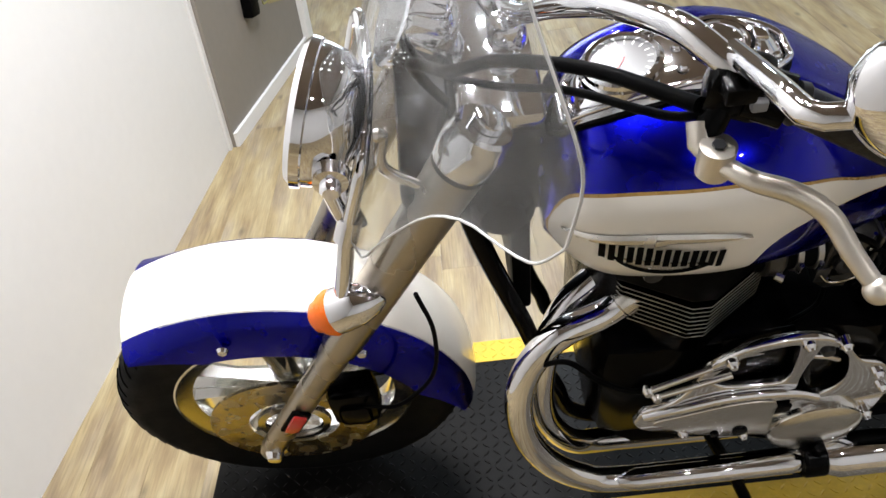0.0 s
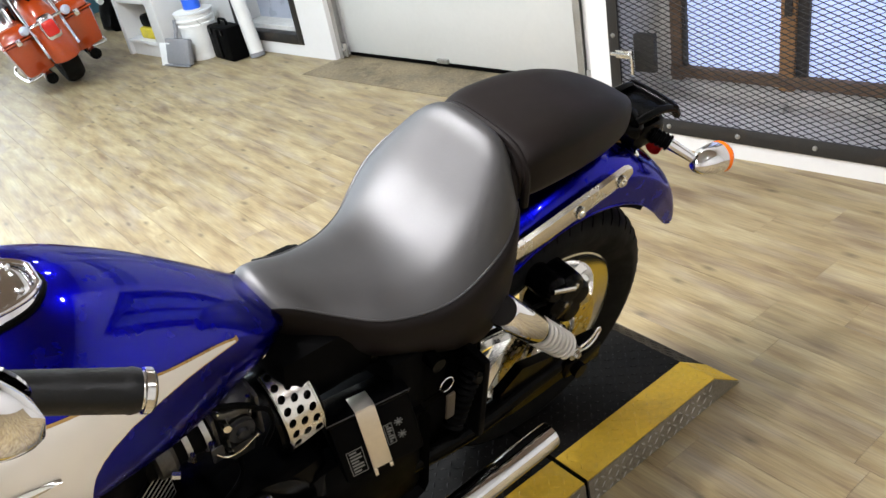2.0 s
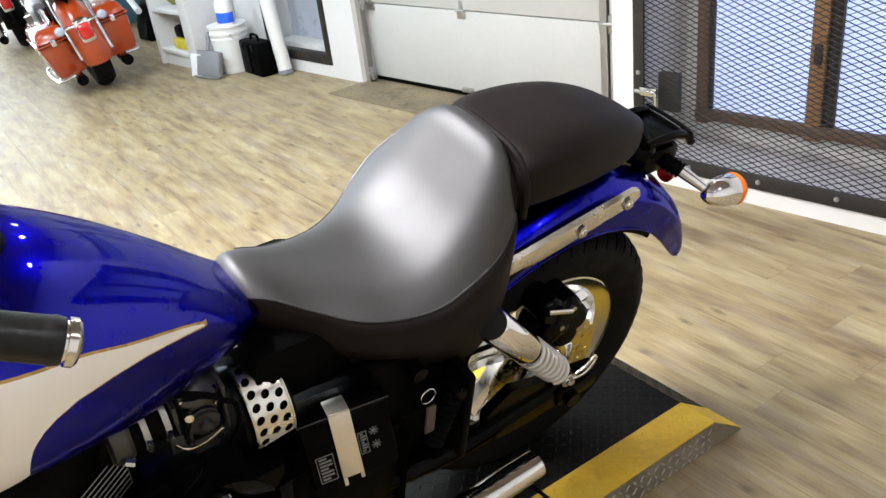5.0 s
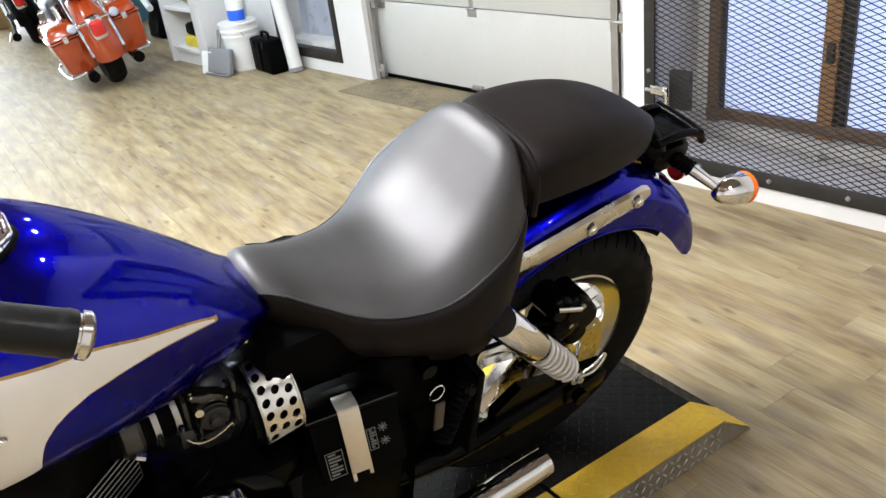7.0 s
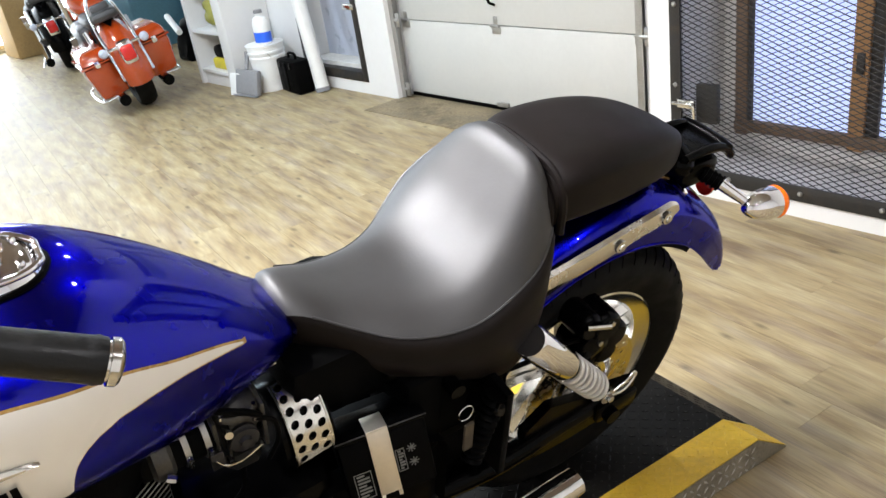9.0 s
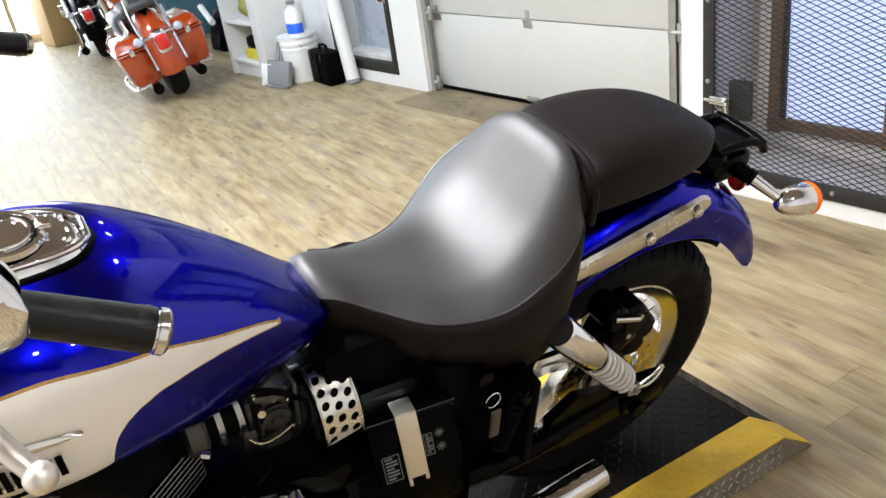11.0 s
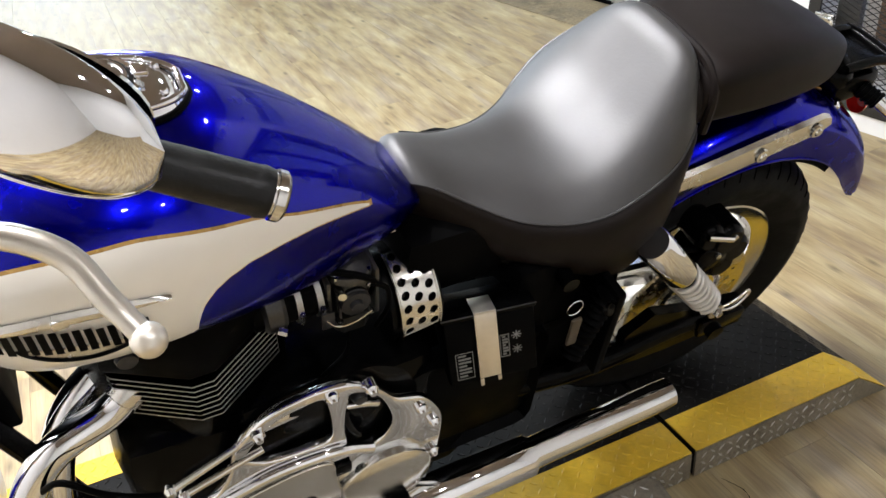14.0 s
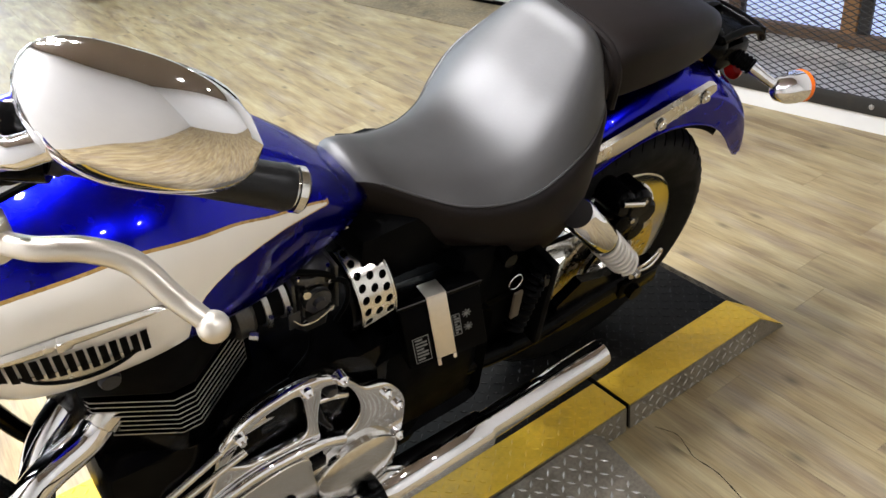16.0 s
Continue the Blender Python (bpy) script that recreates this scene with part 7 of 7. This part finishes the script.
def parked_bike(name, m, paint, label, bags):
    ob = thing(name, m, label, "motorcycle")
    for nm, x, r, w in (("rear_wheel", 0.0, 0.32, 0.15), ("front_wheel", -1.62, 0.33, 0.12)):
        h = w / 2
        wl = new(nm)
        wl.parent = ob
        part("tyre", lathe(B(), [(0.2, -h * 0.7), (0.26, -h), (r - 0.03, -h * 0.92), (r - 0.006, -h * 0.5), (r, 0), (r - 0.006, h * 0.5), (r - 0.03, h * 0.92), (0.26, h), (0.2, h * 0.7)], axis_y(x, 0, r), 40), RUBBER, wl)
        part("rim", lathe(B(), [(0.2, -h * 0.7), (0.19, 0), (0.2, h * 0.7)], axis_y(x, 0, r), 32), ALU, wl)
        part("hub", rod(B(), (x, -0.09, r), (x, 0.09, r), 0.06), ALU, wl)
        for k in range(7):
            a = 2 * math.pi * k / 7
            part("spoke", rod(B(), (x, 0, r), (x + 0.195 * math.cos(a), 0, r + 0.195 * math.sin(a)), 0.011, seg=8), ALU, wl)
    def guard(cx, cz, r, half, a0, a1):
        grid = []
        for i in range(25):
            a = a0 + (a1 - a0) * i / 24
            grid.append([(cx + (r - 0.06 * abs(u) ** 2.5) * math.cos(a), half * u, cz + (r - 0.06 * abs(u) ** 2.5) * math.sin(a)) for u in np.linspace(-1, 1, 13)])
        return sheet(B(), grid, 0.004)
    part("rear_fender", guard(0, 0.32, 0.40, 0.105, radians(170), radians(-12)), paint, ob, angle=60)
    part("front_fender", guard(-1.62, 0.33, 0.385, 0.085, radians(160), radians(20)), paint, ob, angle=60)
    tl2 = new("tail_lamp")
    tl2.parent = ob
    part("housing", bx((0.30, -0.058, 0.40), (0.405, 0.058, 0.58), 0.03), CHROME, tl2)
    part("lens", bx((0.380, -0.048, 0.43), (0.43, 0.048, 0.545), 0.022), RED_LENS, tl2, "red tail lens")
    part("badge", lathe(B(), [(0, 0.008), (0.04, 0.006), (0.045, 0)], Matrix.Translation((0.18, 0, 0.70)) @ Euler((0, radians(40), 0)).to_matrix().to_4x4(), 3), BLACK, ob)
    rings = []
    for x, w, zb, zt in ((-0.42, 0.07, 0.72, 0.80), (-0.5, 0.13, 0.70, 0.88), (-0.7, 0.16, 0.70, 0.95), (-0.9, 0.16, 0.72, 0.98), (-1.02, 0.10, 0.78, 0.96), (-1.06, 0.04, 0.82, 0.92)):
        rings.append([(x, w * math.cos(t), (zt + zb) / 2 + (zt - zb) / 2 * math.sin(t)) for t in [2 * math.pi * k / 24 for k in range(24)]])
    part("tank", loft(B(), rings), paint, ob, angle=70)
    part("seat", bx((-0.48, -0.14, 0.66), (-0.05, 0.14, 0.76), 0.045), LEATHER, ob, "black leather seat")
    part("pillion_seat", bx((-0.04, -0.10, 0.72), (0.22, 0.10, 0.79), 0.03), LEATHER, ob)
    part("engine", bx((-1.05, -0.2, 0.22), (-0.5, 0.2, 0.66), 0.06), GREY_CAST, ob)
    for y in (-0.17, 0.17):
        part("cylinder_cover", rod(B(), (-0.78, y, 0.5), (-0.78, y * 1.5, 0.5), 0.07), CHROME, ob)
        part("fork_leg", rod(B(), (-1.62, y * 0.7, 0.32), (-1.28, y * 0.7, 1.0), 0.03), CHROME, ob)
        part("exhaust_pipe", tube(B(), [(-0.8, y * 1.1, 0.22), (0.1, y * 1.05, 0.175), (0.26, y * 1.05, 0.17)], [0.034, 0.039, 0.041], 20), CHROME, ob, "chromed exhaust silencer")
        part("exhaust_tip", tube(B(), [(0.24, y * 1.05, 0.17), (0.25, y * 1.05, 0.17), (0.32, y * 1.05, 0.17), (0.33, y * 1.05, 0.17), (0.30, y * 1.05, 0.17)], [0.036, 0.042, 0.042, 0.037, 0.033], 20), BLACK, ob, "black exhaust tip")
        part("shock", rod(B(), (-0.12, y * 0.9, 0.66), (-0.02, y * 0.9, 0.36), 0.03), CHROME, ob)
    part("headlamp", lathe(B(), [(0, -0.1), (0.06, -0.09), (0.10, -0.02), (0.105, 0.03), (0, 0.05)], Matrix.Translation((-1.42, 0, 0.88)) @ Euler((0, radians(-90), 0)).to_matrix().to_4x4(), 24), CHROME, ob)
    part("handlebar", tube(B(), smooth_path([(-0.92, -0.42, 1.03), (-1.08, -0.36, 1.08), (-1.26, -0.12, 1.04), (-1.28, 0, 1.02), (-1.26, 0.12, 1.04), (-1.08, 0.36, 1.08), (-0.92, 0.42, 1.03)]), 0.016, 12), CHROME, ob)
    for y in (-0.38, 0.38):
        part("mirror", bx((-1.12, y - 0.06, 1.16), (-1.09, y + 0.06, 1.23), 0.012), CHROME, ob)
        part("mirror_stem", rod(B(), (-1.08, y, 1.07), (-1.10, y, 1.17), 0.007, seg=8), CHROME, ob)
        part("rear_indicator", lathe(B(), [(0, 0.034), (0.020, 0.030), (0.030, 0.018), (0.034, -0.004), (0.02, -0.03), (0, -0.035)], Matrix.Translation((0.36, y * 0.42, 0.54)) @ Euler((0, radians(90), 0)).to_matrix().to_4x4(), 20), FROSTED, ob, "clear round indicator")
    part("indicator_bar", rod(B(), (0.35, -0.17, 0.54), (0.35, 0.17, 0.54), 0.012), CHROME, ob)
    part("side_stand", tube(B(), [(-0.6, -0.16, 0.2), (-0.45, -0.34, -0.045)], 0.014, 10), CHROME, ob)
    if bags:
        for s in (-1, 1):
            bg = new("saddlebag")
            bg.parent = ob
            taper = bx((-0.33, s * 0.120, 0.20), (0.26, s * 0.345, 0.470), 0.035)
            for v in taper.verts:
                k = (0.470 - v.co.z) / 0.27
                v.co.x -= 0.05 * k * (1 if v.co.x > 0 else -0.4)
                v.co.y -= s * 0.035 * k
            part("box", taper, paint, bg)
            part("seam_strip", bx((-0.336, s * 0.118, 0.4705), (0.270, s * 0.351, 0.4795), 0.003), paint, bg, "raised lid seam")
            lid = bx((-0.335, s * 0.120, 0.480), (0.265, s * 0.347, 0.575), 0.035)
            for v in lid.verts:
                k = max(0.0, (v.co.z - 0.48) / 0.095)
                v.co.x -= 0.06 * k * (1 if v.co.x > 0 else -0.5)
                v.co.y -= s * 0.03 * k if v.co.y * s > 0.2 else 0.0
            part("lid", lid, paint, bg)
            part("latch", bx((0.262, s * 0.21, 0.45), (0.272, s * 0.245, 0.50), 0.003), CHROME, bg)
            part("guard_bar", tube(B(), smooth_path([(-0.34, s * 0.27, 0.25), (-0.30, s * 0.335, 0.195), (0.10, s * 0.325, 0.188), (0.20, s * 0.29, 0.190), (0.232, s * 0.20, 0.205)]), 0.009, 10), CHROME, bg)
        loop = [(0.34, -0.115, 0.30), (0.27, -0.115, 0.55), (0.17, -0.11, 0.70), (0.11, -0.085, 0.84), (0.10, -0.04, 0.905), (0.10, 0.04, 0.905), (0.11, 0.085, 0.84), (0.17, 0.11, 0.70), (0.27, 0.115, 0.55), (0.34, 0.115, 0.30)]
        part("backrest_bar", tube(B(), smooth_path(loop), 0.013, 12), CHROME, ob, "chromed backrest loop")
        part("backrest_pad", bx((0.075, -0.07, 0.72), (0.11, 0.07, 0.84), 0.016), LEATHER, ob)
    return ob


parked_bike("touring_motorcycle", pose(-5.66, 1.247, FLOOR + 0.004, 12, 0, -10.7), ORANGE, "orange touring motorcycle with saddlebags parked on its stand", True)
parked_bike("parked_motorcycle", pose(-8.35, 1.50, FLOOR + 0.004, 10, 0, -14), BLACK, "black cruiser motorcycle parked beyond the orange one", False)
parked_bike("parked_motorcycle", pose(-5.6, -0.95, FLOOR + 0.004, 9, 0, 6), CREAM, "cream motorcycle with a black seat along the white wall", False)


def crate(name, lo, hi, mat, label, cat, rim=True):
    ob = thing(name, Matrix.Translation((0, 0, 0)), label, cat)
    part("body", bx(lo, hi, 0.02), mat, ob)
    if rim:
        part("rim", bx((lo[0] - 0.015, lo[1] - 0.015, hi[2] - 0.04), (hi[0] + 0.015, hi[1] + 0.015, hi[2] + 0.01), 0.01), mat, ob)
    return ob


crate("storage_bin", (-9.0, 2.2, FLOOR), (-8.2, 2.8, 0.60), TEAL, "teal plastic storage bin standing on the floor", "bin")
crate("white_box", (-8.9, 2.25, 0.611), (-8.4, 2.7, 0.76), WHITE_PLASTIC, "white cardboard box on the teal bin", "box", False)
crate("cardboard_box", (-10.5, 1.35, FLOOR), (-9.9, 1.65, 0.75), CARDBOARD, "flattened brown cardboard boxes standing upright", "cardboard", False)
tp = B()
sheet(tp, [[(-8.1 + 0.02 * math.sin(9 * z), 2.75 + 0.45 * u + 0.012 * math.sin(14 * u + 3 * z), z) for u in np.linspace(0, 1, 13)] for z in np.linspace(FLOOR + 0.002, 1.5, 12)], 0.006)
solo("blue_tarpaulin", tp, BLUE_CLOTH, "blue tarpaulin hanging down to the floor", "tarpaulin")
bb = B()
bmesh.ops.create_icosphere(bb, subdivisions=3, radius=1, matrix=Matrix.Translation((-7.0, 2.3, 0.10)) @ Matrix.Diagonal((0.22, 0.15, 0.24, 1)))
for v in bb.verts:
    v.co += Vector((noise.noise(v.co * 6), noise.noise(v.co * 6 + Vector((3, 0, 0))), noise.noise(v.co * 6 + Vector((0, 3, 0))))) * 0.07
    v.co.z = max(v.co.z, FLOOR + 0.001)
solo("black_bag", bb, BLACK_MATT, "lumpy black bag on the floor by the shelves", "bag")
wr = thing("wrapped_roll", Matrix.Identity(4), "white paper roll lying across the black bag", "roll")
part("roll", rod(B(), (-7.2, 2.18, 0.36), (-6.85, 2.12, 0.24), 0.03), WHITE_PLASTIC, wr)
# clutter above the bin
for k, (x, y, s, mt, lab) in enumerate(((-8.75, 2.4, 0.12, YELLOW, "yellow work gloves on a white box"), (-8.5, 2.5, 0.11, BLACK_MATT, "black cloth bundle on a white box"))):
    cb2 = B()
    bmesh.ops.create_icosphere(cb2, subdivisions=3, radius=s, matrix=Matrix.Translation((x, y, 0.82)))
    for v in cb2.verts:
        v.co += Vector((noise.noise(v.co * 11), noise.noise(v.co * 11 + Vector((3, 0, 0))), noise.noise(v.co * 11 + Vector((0, 3, 0))))) * 0.05
        v.co.z = max(v.co.z, 0.761)
    solo("cloth_bundle", cb2, mt, lab, "cloth")
# a torn seam in the vinyl
tear = smooth_path([(0.04, 0.05, 0), (0.09, 0.062, 0), (0.13, 0.043, 0), (0.16, 0.028, 0), (0.22, 0.022, 0), (0.29, -0.005, 0), (0.36, -0.03, 0)], 5)
tg = [[(p.x, p.y + s * 0.0016 * (0.4 + abs(noise.noise(p * 60))), FLOOR + 0.0006) for s in (-1, 1)] for p in tear]
tagged(part("tear", sheet(B(), tg), BLACK_MATT, floor, "torn seam in the vinyl", angle=0))


# ---- floor planks ----
def planks():
    """Vinyl planks laid square to the platform, end joints staggered."""
    w, ln = 0.150, 1.22
    turn = Matrix.Rotation(YAW - math.pi / 2, 4, "Z")
    run, skew = turn[0][0], turn[0][1]
    shared = {}

    def plank_mesh(l):
        key = round(l, 3)
        if key not in shared:
            shared[key] = mesh_of("plank", bx((0, 0.0004, 0), (l, w - 0.0004, 0.006)), PLANK, 0)
        return shared[key]
    rnd = random.Random(4)
    near, far = [], []
    y = -5.355
    while y < 3.8:
        x = 4.2 + rnd.uniform(0.1, 1.2)
        while x > -11.6:
            lo, hi = max(x - ln, (-11 - skew * y) / run), min(x, (3.3 - skew * (y + w)) / run)      # cut square to the end walls
            c = turn @ Vector(((lo + hi) / 2, y + w / 2, 0))
            if hi - lo > 0.05 and -4.0 < c.y < 3.7:
                (near if c.x > -4.6 and -2.9 < c.y < 2.3 else far).append((lo, y, hi - lo))
            x -= ln
        y += w
    near.sort(key=lambda p: abs(p[0] + 1.0) + 1.3 * abs(p[1] - 0.6))
    far += near[300:]
    for x, yy, l in near[:300]:
        ob = new("plank", plank_mesh(l - 0.0008))
        ob.matrix_world = turn @ Matrix.Translation((x, yy, FLOOR - 0.006))
        ob.parent = floor
    bm = B()
    for x, yy, l in far:
        box(bm, (x, yy + 0.0004, FLOOR - 0.006), (x + l - 0.0008, yy + w - 0.0004, FLOOR))
    rest = part("far_planks", bm, PLANK, floor, angle=0)
    rest.matrix_world = turn
    tagged(rest, kind="stuff")


planks()
